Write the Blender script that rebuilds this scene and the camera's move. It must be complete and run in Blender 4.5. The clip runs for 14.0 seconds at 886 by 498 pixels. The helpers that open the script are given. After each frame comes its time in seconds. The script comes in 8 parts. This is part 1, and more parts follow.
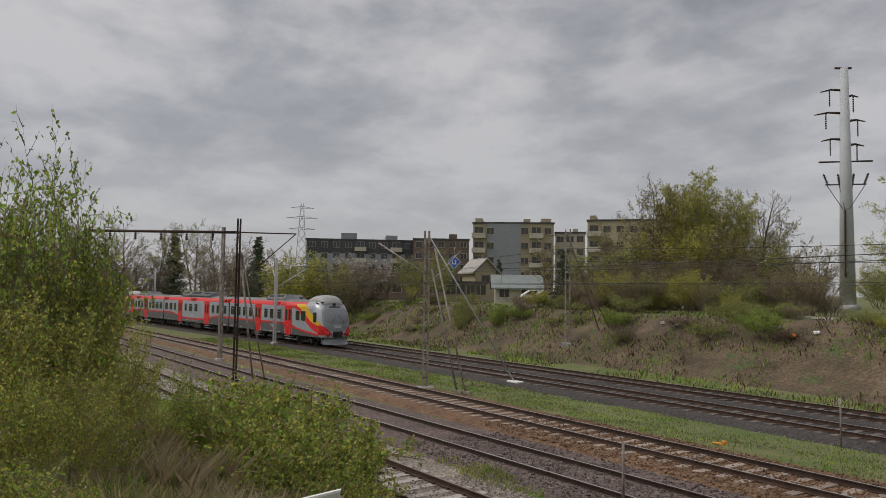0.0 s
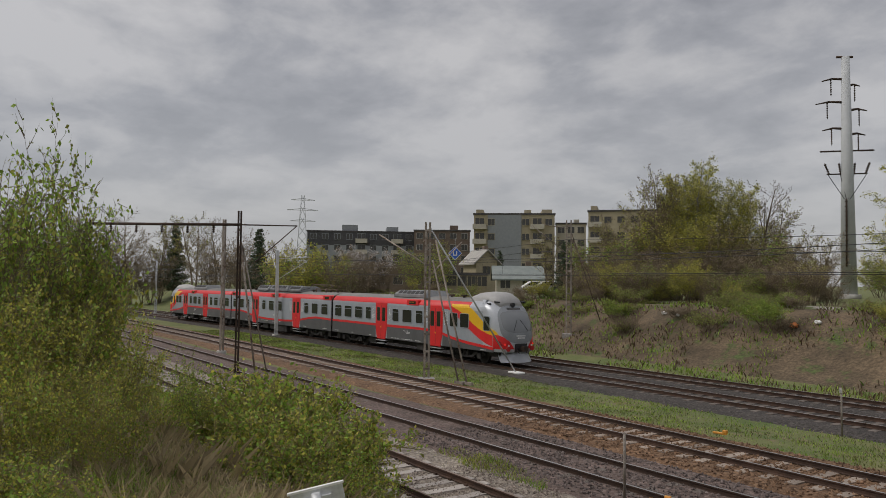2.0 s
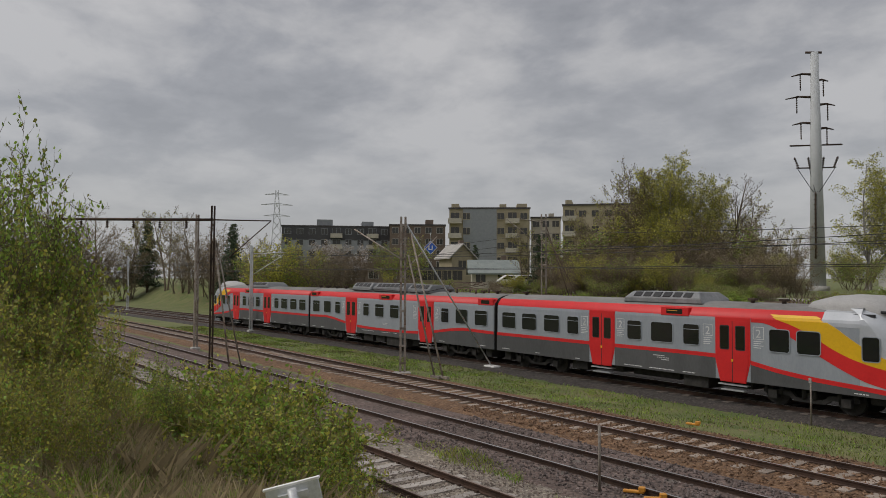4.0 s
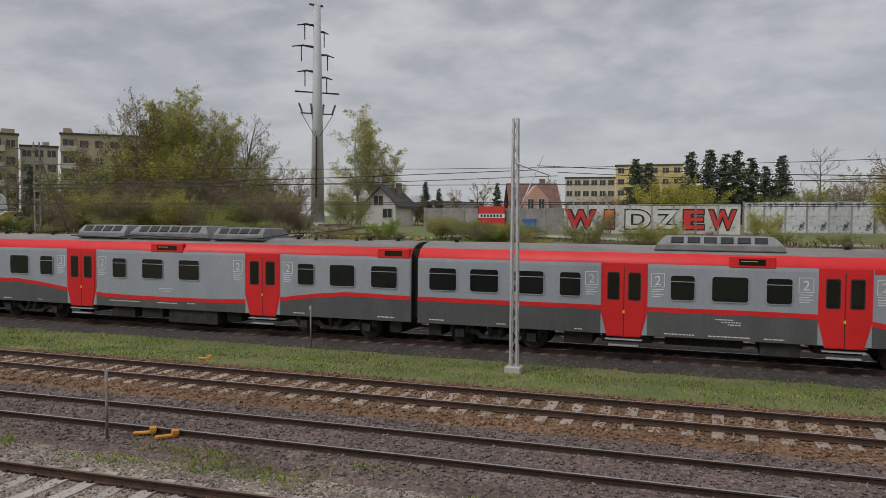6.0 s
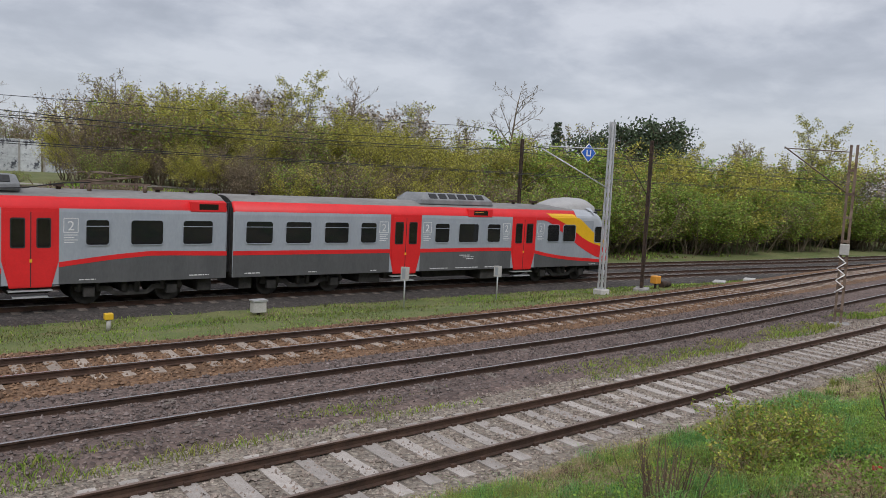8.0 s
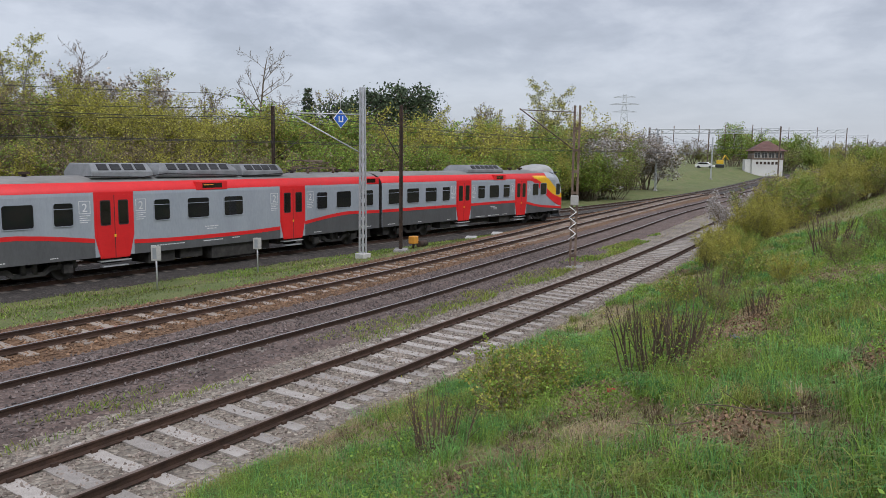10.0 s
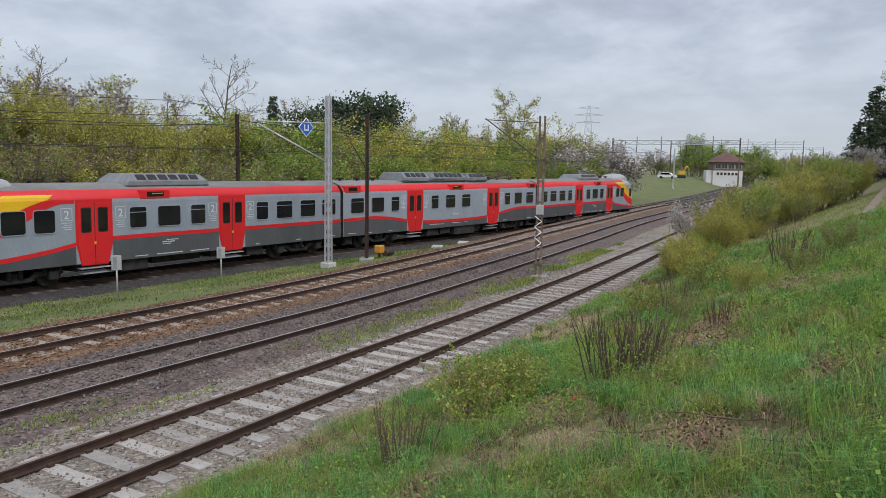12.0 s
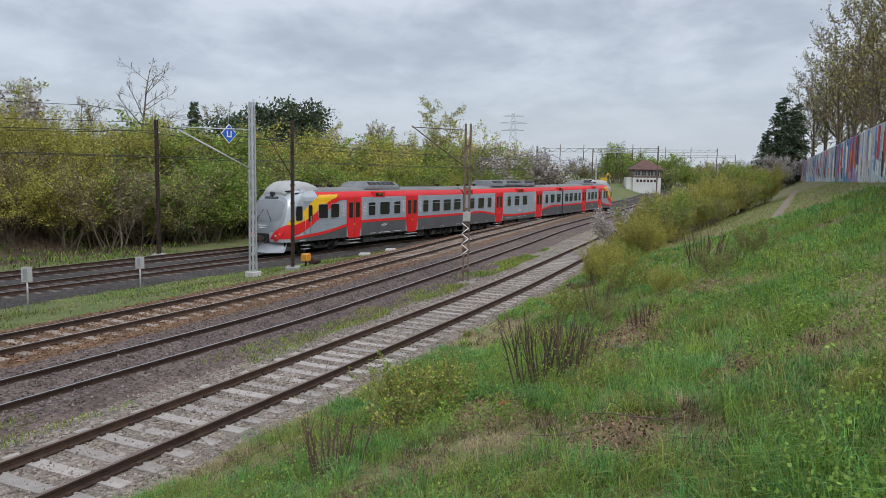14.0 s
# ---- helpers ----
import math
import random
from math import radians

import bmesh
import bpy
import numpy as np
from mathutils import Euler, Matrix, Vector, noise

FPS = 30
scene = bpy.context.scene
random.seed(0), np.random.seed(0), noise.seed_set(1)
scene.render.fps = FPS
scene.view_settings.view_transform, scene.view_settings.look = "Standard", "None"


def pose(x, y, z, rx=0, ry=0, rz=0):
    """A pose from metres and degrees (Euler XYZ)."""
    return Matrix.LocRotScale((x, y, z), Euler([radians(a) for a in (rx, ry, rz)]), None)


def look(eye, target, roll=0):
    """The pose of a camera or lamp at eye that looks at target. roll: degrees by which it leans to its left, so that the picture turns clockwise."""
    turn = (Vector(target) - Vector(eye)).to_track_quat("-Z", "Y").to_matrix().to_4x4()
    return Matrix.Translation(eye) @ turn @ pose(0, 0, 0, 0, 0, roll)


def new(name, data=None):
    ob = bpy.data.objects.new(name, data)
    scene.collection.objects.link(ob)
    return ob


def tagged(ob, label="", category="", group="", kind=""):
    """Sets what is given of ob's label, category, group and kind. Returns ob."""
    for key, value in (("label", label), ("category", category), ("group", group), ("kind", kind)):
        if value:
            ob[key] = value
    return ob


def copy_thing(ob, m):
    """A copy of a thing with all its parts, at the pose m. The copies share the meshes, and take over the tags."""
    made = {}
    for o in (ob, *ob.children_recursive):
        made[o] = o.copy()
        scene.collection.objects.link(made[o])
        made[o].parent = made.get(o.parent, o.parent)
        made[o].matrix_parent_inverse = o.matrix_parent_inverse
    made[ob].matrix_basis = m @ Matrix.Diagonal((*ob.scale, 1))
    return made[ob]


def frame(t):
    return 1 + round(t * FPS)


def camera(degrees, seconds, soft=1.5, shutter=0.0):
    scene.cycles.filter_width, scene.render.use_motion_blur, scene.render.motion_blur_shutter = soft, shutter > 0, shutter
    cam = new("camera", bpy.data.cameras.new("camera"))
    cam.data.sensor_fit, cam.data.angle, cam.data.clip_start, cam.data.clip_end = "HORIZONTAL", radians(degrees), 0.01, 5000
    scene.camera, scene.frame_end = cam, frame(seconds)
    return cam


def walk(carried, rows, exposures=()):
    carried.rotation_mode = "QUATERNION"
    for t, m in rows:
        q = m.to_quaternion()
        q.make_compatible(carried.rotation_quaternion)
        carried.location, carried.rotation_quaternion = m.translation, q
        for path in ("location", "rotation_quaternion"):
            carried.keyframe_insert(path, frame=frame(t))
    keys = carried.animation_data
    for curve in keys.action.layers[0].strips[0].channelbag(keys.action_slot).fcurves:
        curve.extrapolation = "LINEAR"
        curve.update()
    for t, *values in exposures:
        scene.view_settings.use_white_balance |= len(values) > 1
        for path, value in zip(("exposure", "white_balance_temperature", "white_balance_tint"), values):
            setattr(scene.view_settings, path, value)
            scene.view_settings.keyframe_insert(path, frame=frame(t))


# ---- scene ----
EYE = (0.0, 0.0, 4.386)


def aim(yaw, pitch, roll):
    """The camera at its stand, turned by yaw (to the left, from +y), pitch (up) and roll, in degrees."""
    return Matrix.Translation(EYE) @ pose(0, 0, 0, 0, 0, yaw) @ pose(0, 0, 0, 90 + pitch) @ pose(0, 0, 0, 0, 0, roll)


cam = camera(60.75, 14.0, soft=0.65, shutter=0.0)
PAN = [
    (0.0, 56.860, 3.408, 0.825),
    (0.5, 56.972, 3.281, 0.788),
    (1.0, 57.056, 3.112, 0.646),
    (1.5, 57.052, 2.946, 0.570),
    (2.0, 56.921, 2.752, 0.566),
    (4.3, 54.107, 2.133, 0.049),
    (4.5, 52.500, 2.068, -0.035),
    (5.0, 44.836, 1.171, -0.271),
    (5.5, 33.277, -0.462, -0.158),
    (6.0, 19.270, -2.310, 0.191),
    (6.5, 4.476, -3.765, 0.744),
    (7.0, -10.493, -4.767, 1.428),
    (7.5, -25.463, -5.053, 2.418),
    (8.0, -38.503, -5.334, 2.839),
    (8.5, -46.350, -5.792, 2.446),
    (9.0, -51.519, -6.404, 1.799),
    (9.2, -53.073, -6.641, 1.460),
    (11.3, -58.327, -7.172, 0.630),
    (11.5, -58.592, -7.031, 0.725),
    (12.0, -59.247, -6.535, 0.955),
    (12.5, -60.053, -6.090, 1.025),
    (13.0, -61.104, -5.925, 1.040),
    (13.5, -62.422, -5.916, 0.965),
    (14.0, -64.753, -5.902, 0.971),
]
walk(cam, [(t, aim(a, b, c)) for t, a, b, c in PAN], exposures=[(0.0, -0.06, 6700, 12), (4.5, -0.17, 6700, 11), (6.5, 0.10, 6450, 12), (9.0, 0.33, 6100, 12), (14.0, 0.36, 5950, 9)])

# ---- world and light ----
world = bpy.data.worlds.new("overcast_sky")
scene.world = world
world.use_nodes = True
wt = world.node_tree
for n in list(wt.nodes):
    wt.nodes.remove(n)


def node(tree, kind, **values):
    n = tree.nodes.new(kind)
    for key, value in values.items():
        n.inputs[key].default_value = value
    return n


def ramp(tree, stops):
    n = tree.nodes.new("ShaderNodeValToRGB")
    while len(n.color_ramp.elements) < len(stops):
        n.color_ramp.elements.new(0.5)
    for e, (at, c) in zip(n.color_ramp.elements, stops):
        e.position, e.color = at, (*c, 1) if len(c) == 3 else c
    return n


SUN_AZ, SUN_EL = radians(215), radians(48)
sky = wt.nodes.new("ShaderNodeTexSky")
sky.sky_type, sky.sun_disc, sky.sun_elevation, sky.sun_rotation = "NISHITA", False, SUN_EL, SUN_AZ
geo = wt.nodes.new("ShaderNodeTexCoord")
sep = wt.nodes.new("ShaderNodeSeparateXYZ")
wt.links.new(geo.outputs["Generated"], sep.inputs[0])
# cloud deck: the direction laid onto a flat layer overhead
zz = node(wt, "ShaderNodeMath")
zz.operation = "MAXIMUM"
zz.inputs[1].default_value = 0.0
wt.links.new(sep.outputs[2], zz.inputs[0])
zq = node(wt, "ShaderNodeMath")
zq.operation = "ADD"
zq.inputs[1].default_value = 0.26
wt.links.new(zz.outputs[0], zq.inputs[0])
flat = []
for k in (0, 1):
    d = wt.nodes.new("ShaderNodeMath")
    d.operation = "DIVIDE"
    wt.links.new(sep.outputs[k], d.inputs[0])
    wt.links.new(zq.outputs[0], d.inputs[1])
    flat.append(d)
deck = wt.nodes.new("ShaderNodeCombineXYZ")
wt.links.new(flat[0].outputs[0], deck.inputs[0])
wt.links.new(flat[1].outputs[0], deck.inputs[1])
big = node(wt, "ShaderNodeTexNoise", Scale=1.35, Detail=8.0, Roughness=0.55, Distortion=0.25)
wt.links.new(deck.outputs[0], big.inputs["Vector"])
small = node(wt, "ShaderNodeTexNoise", Scale=4.6, Detail=7.0, Roughness=0.55, Distortion=0.2)
wt.links.new(deck.outputs[0], small.inputs["Vector"])
both = node(wt, "ShaderNodeMath")
both.operation = "MULTIPLY_ADD"
both.inputs[1].default_value = 0.55
wt.links.new(small.outputs["Fac"], both.inputs[0])
wt.links.new(big.outputs["Fac"], both.inputs[2])
clouds = ramp(wt, [(0.62, (0.235, 0.245, 0.268)), (0.73, (0.325, 0.335, 0.36)), (0.81, (0.43, 0.436, 0.452)), (0.92, (0.55, 0.552, 0.56))])
wt.links.new(both.outputs[0], clouds.inputs["Fac"])
low = ramp(wt, [(0.0, (0.40, 0.41, 0.43)), (0.35, (0.40, 0.41, 0.43))])
hazed = wt.nodes.new("ShaderNodeMix")
hazed.data_type = "RGBA"
hz = ramp(wt, [(0.0, (1, 1, 1)), (0.14, (0.55, 0.55, 0.55)), (0.35, (0.1, 0.1, 0.1)), (0.6, (0, 0, 0))])
wt.links.new(zz.outputs[0], hz.inputs["Fac"])
wt.links.new(hz.outputs["Color"], hazed.inputs[0])
wt.links.new(clouds.outputs["Color"], hazed.inputs[6])
wt.links.new(low.outputs["Color"], hazed.inputs[7])
bg1 = node(wt, "ShaderNodeBackground", Strength=1.0)
# an overcast sky is brightest overhead
zenith = node(wt, "ShaderNodeMapRange")
zenith.inputs[1].default_value, zenith.inputs[2].default_value = 0.42, 1.0
zenith.inputs[3].default_value, zenith.inputs[4].default_value = 1.0, 1.9
wt.links.new(zz.outputs[0], zenith.inputs[0])
wt.links.new(zenith.outputs[0], bg1.inputs["Strength"])
wt.links.new(hazed.outputs[2], bg1.inputs["Color"])
bg2 = node(wt, "ShaderNodeBackground", Strength=0.012)
wt.links.new(sky.outputs[0], bg2.inputs["Color"])
add = wt.nodes.new("ShaderNodeAddShader")
wt.links.new(bg1.outputs[0], add.inputs[0])
wt.links.new(bg2.outputs[0], add.inputs[1])
out = wt.nodes.new("ShaderNodeOutputWorld")
wt.links.new(add.outputs[0], out.inputs[0])

sun = new("sun", bpy.data.lights.new("sun", "SUN"))
sun.data.energy, sun.data.angle, sun.data.color = 1.5, radians(25), (1.0, 0.97, 0.92)
sun.matrix_world = look((-40, -50, 80), (0, 10, 0))

# ---- materials ----
def material(name, c1, c2, scale=3.0, rough=0.8, metal=0.0, bump=0.15, fine=12.0, vary=0.15, island=0.0, translucent=0.0, spec=0.5, wear=None, coord="Object", stretch=(1, 1, 1)):
    """Two colours blended by coarse noise, dimmed and roughened by fine noise, varied from object to object."""
    m = bpy.data.materials.new(name)
    m.use_nodes = True
    t = m.node_tree
    b = t.nodes["Principled BSDF"]
    tc = t.nodes.new("ShaderNodeTexCoord")
    mp = t.nodes.new("ShaderNodeMapping")
    mp.inputs["Scale"].default_value = stretch
    t.links.new(tc.outputs[coord], mp.inputs[0])
    n1 = node(t, "ShaderNodeTexNoise", Scale=scale, Detail=4.0, Roughness=0.6)
    n2 = node(t, "ShaderNodeTexNoise", Scale=scale * fine, Detail=3.0, Roughness=0.65)
    for n in (n1, n2):
        t.links.new(mp.outputs[0], n.inputs["Vector"])
    r = ramp(t, [(0.32, c1), (0.68, c2)])
    t.links.new(n1.outputs["Fac"], r.inputs["Fac"])
    last = r.outputs["Color"]
    if wear:
        n3 = node(t, "ShaderNodeTexNoise", Scale=scale * wear[1], Detail=5.0, Roughness=0.7)
        t.links.new(mp.outputs[0], n3.inputs["Vector"])
        edge = ramp(t, [(wear[2], (0, 0, 0)), (wear[2] + 0.1, (1, 1, 1))])
        t.links.new(n3.outputs["Fac"], edge.inputs["Fac"])
        mx = t.nodes.new("ShaderNodeMix")
        mx.data_type = "RGBA"
        t.links.new(edge.outputs["Color"], mx.inputs[0])
        t.links.new(last, mx.inputs[6])
        mx.inputs[7].default_value = (*wear[0], 1)
        last = mx.outputs[2]
    hsv = t.nodes.new("ShaderNodeHueSaturation")
    t.links.new(last, hsv.inputs["Color"])
    gain = node(t, "ShaderNodeMapRange")
    gain.inputs[1].default_value, gain.inputs[2].default_value = 0.25, 0.75
    gain.inputs[3].default_value, gain.inputs[4].default_value = 1 - vary, 1 + vary
    t.links.new(n2.outputs["Fac"], gain.inputs[0])
    value = gain.outputs[0]
    info = t.nodes.new("ShaderNodeNewGeometry" if island else "ShaderNodeObjectInfo")
    rnd = info.outputs["Random Per Island"] if island else info.outputs["Random"]
    span = island or vary * 0.8
    mr = node(t, "ShaderNodeMapRange")
    mr.inputs[3].default_value, mr.inputs[4].default_value = 1 - span, 1 + span
    t.links.new(rnd, mr.inputs[0])
    mul = t.nodes.new("ShaderNodeMath")
    mul.operation = "MULTIPLY"
    t.links.new(value, mul.inputs[0])
    t.links.new(mr.outputs[0], mul.inputs[1])
    t.links.new(mul.outputs[0], hsv.inputs["Value"])
    t.links.new(hsv.outputs[0], b.inputs["Base Color"])
    b.inputs["Roughness"].default_value, b.inputs["Metallic"].default_value = rough, metal
    b.inputs["Specular IOR Level"].default_value = spec
    if bump:
        bp = node(t, "ShaderNodeBump", Strength=bump, Distance=0.02)
        t.links.new(n2.outputs["Fac"], bp.inputs["Height"])
        t.links.new(bp.outputs[0], b.inputs["Normal"])
    if translucent:
        tr = t.nodes.new("ShaderNodeBsdfTranslucent")
        t.links.new(hsv.outputs[0], tr.inputs["Color"])
        mix = node(t, "ShaderNodeMixShader", Fac=translucent)
        t.links.new(b.outputs[0], mix.inputs[1])
        t.links.new(tr.outputs[0], mix.inputs[2])
        t.links.new(mix.outputs[0], t.nodes["Material Output"].inputs[0])
    return m


def stones_mat(name, colours, scale):
    """Crushed stone: cells of several colours with relief."""
    m = bpy.data.materials.new(name)
    m.use_nodes = True
    t = m.node_tree
    b = t.nodes["Principled BSDF"]
    tc = t.nodes.new("ShaderNodeTexCoord")
    v = node(t, "ShaderNodeTexVoronoi", Scale=scale, Randomness=1.0)
    t.links.new(tc.outputs["Object"], v.inputs["Vector"])
    sp = t.nodes.new("ShaderNodeSeparateColor")
    t.links.new(v.outputs["Color"], sp.inputs[0])
    r = ramp(t, [(k / max(1, len(colours) - 1), c) for k, c in enumerate(colours)])
    t.links.new(sp.outputs[0], r.inputs["Fac"])
    n = node(t, "ShaderNodeTexNoise", Scale=0.7, Detail=5.0, Roughness=0.65)
    t.links.new(tc.outputs["Object"], n.inputs["Vector"])
    g = node(t, "ShaderNodeMapRange")
    g.inputs[1].default_value, g.inputs[2].default_value, g.inputs[3].default_value, g.inputs[4].default_value = 0.3, 0.7, 0.7, 1.25
    t.links.new(n.outputs["Fac"], g.inputs[0])
    h = t.nodes.new("ShaderNodeHueSaturation")
    t.links.new(r.outputs[0], h.inputs["Color"])
    t.links.new(g.outputs[0], h.inputs["Value"])
    t.links.new(h.outputs[0], b.inputs["Base Color"])
    b.inputs["Roughness"].default_value = 0.9
    bp = node(t, "ShaderNodeBump", Strength=1.0, Distance=0.05)
    bp.invert = True
    t.links.new(v.outputs["Distance"], bp.inputs["Height"])
    t.links.new(bp.outputs[0], b.inputs["Normal"])
    return m


def glass_mat(name, colour, rough=0.06):
    m = bpy.data.materials.new(name)
    m.use_nodes = True
    b = m.node_tree.nodes["Principled BSDF"]
    b.inputs["Base Color"].default_value = (*colour, 1)
    b.inputs["Roughness"].default_value = rough
    b.inputs["Specular IOR Level"].default_value = 0.6
    return m


def glow_mat(name, colour, strength):
    m = bpy.data.materials.new(name)
    m.use_nodes = True
    b = m.node_tree.nodes["Principled BSDF"]
    b.inputs["Base Color"].default_value = (*colour, 1)
    b.inputs["Emission Color"].default_value = (*colour, 1)
    b.inputs["Emission Strength"].default_value = strength
    return m


GRASS = material("grass_ground", (0.078, 0.110, 0.027), (0.147, 0.145, 0.055), 0.5, 0.95, bump=0.8, fine=30, vary=0.4, wear=((0.175, 0.128, 0.072), 1.7, 0.57))
BANK = material("bank_soil", (0.055, 0.040, 0.024), (0.135, 0.096, 0.058), 0.45, 0.95, bump=1.0, fine=14, vary=0.6, wear=((0.062, 0.085, 0.024), 1.3, 0.55))
SAND = material("pale_road", (0.3, 0.27, 0.23), (0.4, 0.37, 0.32), 0.8, 0.95, bump=0.3, vary=0.2)
BALLAST_PALE = stones_mat("pale_ballast", [(0.144, 0.117, 0.098), (0.299, 0.257, 0.207), (0.203, 0.164, 0.131), (0.431, 0.374, 0.306)], 16)
BALLAST_GREY = stones_mat("grey_ballast", [(0.072, 0.051, 0.043), (0.164, 0.118, 0.100), (0.110, 0.075, 0.065), (0.224, 0.163, 0.139)], 13)
BALLAST_BROWN = stones_mat("brown_ballast", [(0.088, 0.044, 0.023), (0.198, 0.111, 0.058), (0.127, 0.068, 0.034), (0.271, 0.159, 0.087)], 13)
BALLAST_DARK = stones_mat("dark_ballast", [(0.027, 0.023, 0.021), (0.065, 0.055, 0.050), (0.043, 0.036, 0.031), (0.108, 0.093, 0.083)], 14)
STONE = material("loose_stone", (0.175, 0.137, 0.116), (0.328, 0.275, 0.233), 6, 0.9, bump=0.3, island=0.45)
RAIL_RUST = material("rusty_rail", (0.038, 0.021, 0.014), (0.075, 0.041, 0.027), 4, 0.8, 0.1, bump=0.3, vary=0.25)
RAIL_TOP = material("polished_rail_head", (0.42, 0.41, 0.4), (0.55, 0.54, 0.53), 3, 0.34, 0.9, bump=0.02, vary=0.08)
RAIL_WORN = material("dull_rail_head", (0.2, 0.14, 0.11), (0.3, 0.23, 0.19), 3, 0.5, 0.6, bump=0.05, vary=0.15)
SLEEPER_PALE = material("weathered_concrete_sleeper", (0.3, 0.265, 0.235), (0.4, 0.36, 0.33), 5, 0.9, bump=0.3, vary=0.25)
SLEEPER_TAN = material("dusty_concrete_sleeper", (0.24, 0.19, 0.15), (0.34, 0.28, 0.235), 5, 0.9, bump=0.3, vary=0.25)
SLEEPER_DARK = material("oily_wood_sleeper", (0.095, 0.076, 0.064), (0.19, 0.16, 0.138), 5, 0.9, bump=0.4, vary=0.35)
CONCRETE = material("concrete", (0.36, 0.35, 0.33), (0.48, 0.46, 0.43), 1.5, 0.9, bump=0.25, vary=0.15)
CONCRETE_OLD = material("stained_concrete", (0.22, 0.21, 0.2), (0.36, 0.34, 0.32), 0.9, 0.92, bump=0.3, vary=0.2)
STEEL_DARK = material("dark_rusty_steel", (0.03, 0.024, 0.02), (0.09, 0.055, 0.038), 6, 0.8, 0.3, bump=0.3, vary=0.3)
STEEL_RUST = material("brown_painted_steel", (0.10, 0.062, 0.043), (0.22, 0.165, 0.125), 3, 0.8, 0.1, bump=0.3, vary=0.3, wear=((0.36, 0.32, 0.28), 1.6, 0.66))
STEEL_PALE_RUST = material("weathered_pale_steel", (0.17, 0.13, 0.10), (0.37, 0.335, 0.295), 2.5, 0.8, 0.0, bump=0.3, vary=0.3, wear=((0.12, 0.065, 0.04), 1.4, 0.57))
STEEL_GALV = material("galvanised_steel", (0.48, 0.49, 0.5), (0.62, 0.63, 0.64), 4, 0.5, 0.5, bump=0.1, vary=0.12)
PYLON_GREY = material("pale_grey_pole_paint", (0.40, 0.415, 0.425), (0.48, 0.495, 0.50), 0.3, 0.7, 0.0, bump=0.03, vary=0.05)
WIRE = material("dark_wire", (0.03, 0.03, 0.032), (0.05, 0.05, 0.052), 2, 0.6, 0.4, bump=0)
BLACK = material("black_rubber", (0.012, 0.012, 0.013), (0.03, 0.03, 0.032), 5, 0.7, bump=0.1)
TR_GREY = material("grey_train_paint", (0.275, 0.3, 0.335), (0.315, 0.34, 0.375), 1.2, 0.38, bump=0.02, vary=0.07, stretch=(1, 1, 0.35))
TR_DARK = material("dark_grey_train_paint", (0.075, 0.076, 0.08), (0.1, 0.1, 0.105), 1.2, 0.45, bump=0.02, vary=0.12, stretch=(1, 1, 0.35))
TR_RED = material("red_train_paint", (0.6, 0.012, 0.014), (0.68, 0.017, 0.019), 1.2, 0.5, bump=0.02, vary=0.06)
TR_YELLOW = material("yellow_train_paint", (0.74, 0.42, 0.012), (0.82, 0.49, 0.016), 1.2, 0.35, bump=0.02, vary=0.06)
TR_SILVER = material("silver_train_paint", (0.4, 0.42, 0.45), (0.47, 0.49, 0.52), 1.5, 0.32, 0.15, bump=0.02, vary=0.05)
TR_ROOF = material("sooty_train_roof", (0.17, 0.16, 0.15), (0.25, 0.24, 0.23), 0.8, 0.75, bump=0.08, vary=0.15, stretch=(0.4, 1, 1))
TR_UNDER = material("grimy_underframe", (0.02, 0.019, 0.018), (0.055, 0.05, 0.046), 3, 0.85, 0.2, bump=0.3, vary=0.3)
TR_WHITE = material("white_lettering", (0.6, 0.6, 0.6), (0.68, 0.68, 0.68), 4, 0.6, bump=0)
TR_UNIT = material("grey_roof_unit", (0.16, 0.165, 0.17), (0.24, 0.245, 0.25), 2, 0.6, bump=0.1, vary=0.15)
TR_SHIELD = material("mid_grey_shield", (0.21, 0.225, 0.24), (0.26, 0.275, 0.29), 2, 0.4, bump=0.02, vary=0.08)
TR_POD = material("pale_roof_pod", (0.36, 0.35, 0.34), (0.44, 0.43, 0.42), 1.5, 0.55, bump=0.05, vary=0.12)
GLASS_DARK = glass_mat("dark_window_glass", (0.012, 0.013, 0.015))
# pale grey base colour stands in for sky reflected in the windscreen
GLASS_FRONT = glass_mat("windscreen_glass_sky_tone", (0.2, 0.21, 0.22), 0.05)
GLASS_HOUSE = glass_mat("dim_house_glass", (0.055, 0.053, 0.05), 0.25)
GLASS_DOOR = glass_mat("door_glass", (0.016, 0.014, 0.012))
LAMP_WHITE = glow_mat("head_lamp", (0.5, 0.48, 0.44), 0.05)
LAMP_RED = glow_mat("tail_lamp", (0.9, 0.03, 0.02), 0.5)
PAINT_YELLOW = material("yellow_paint", (0.7, 0.42, 0.02), (0.8, 0.5, 0.03), 5, 0.5, bump=0.05)
PAINT_ORANGE = material("orange_paint", (0.6, 0.25, 0.03), (0.7, 0.32, 0.04), 5, 0.5, bump=0.05)
PAINT_WHITE = material("white_paint", (0.72, 0.71, 0.69), (0.8, 0.79, 0.77), 3, 0.6, bump=0.05, vary=0.08)
PAINT_BLUE = material("blue_sign_paint", (0.02, 0.1, 0.45), (0.03, 0.13, 0.52), 3, 0.4, bump=0.0, vary=0.05)
BARK = material("twig_bark", (0.112, 0.086, 0.056), (0.210, 0.168, 0.115), 8, 0.9, bump=0.4, vary=0.25)
BARK_PALE = material("pale_bark", (0.2, 0.18, 0.15), (0.34, 0.32, 0.29), 5, 0.85, bump=0.3, vary=0.3)
LEAF_FRESH = material("fresh_green_leaf", (0.186, 0.299, 0.044), (0.330, 0.460, 0.083), 0.6, 0.6, bump=0, island=0.5, translucent=0.45)
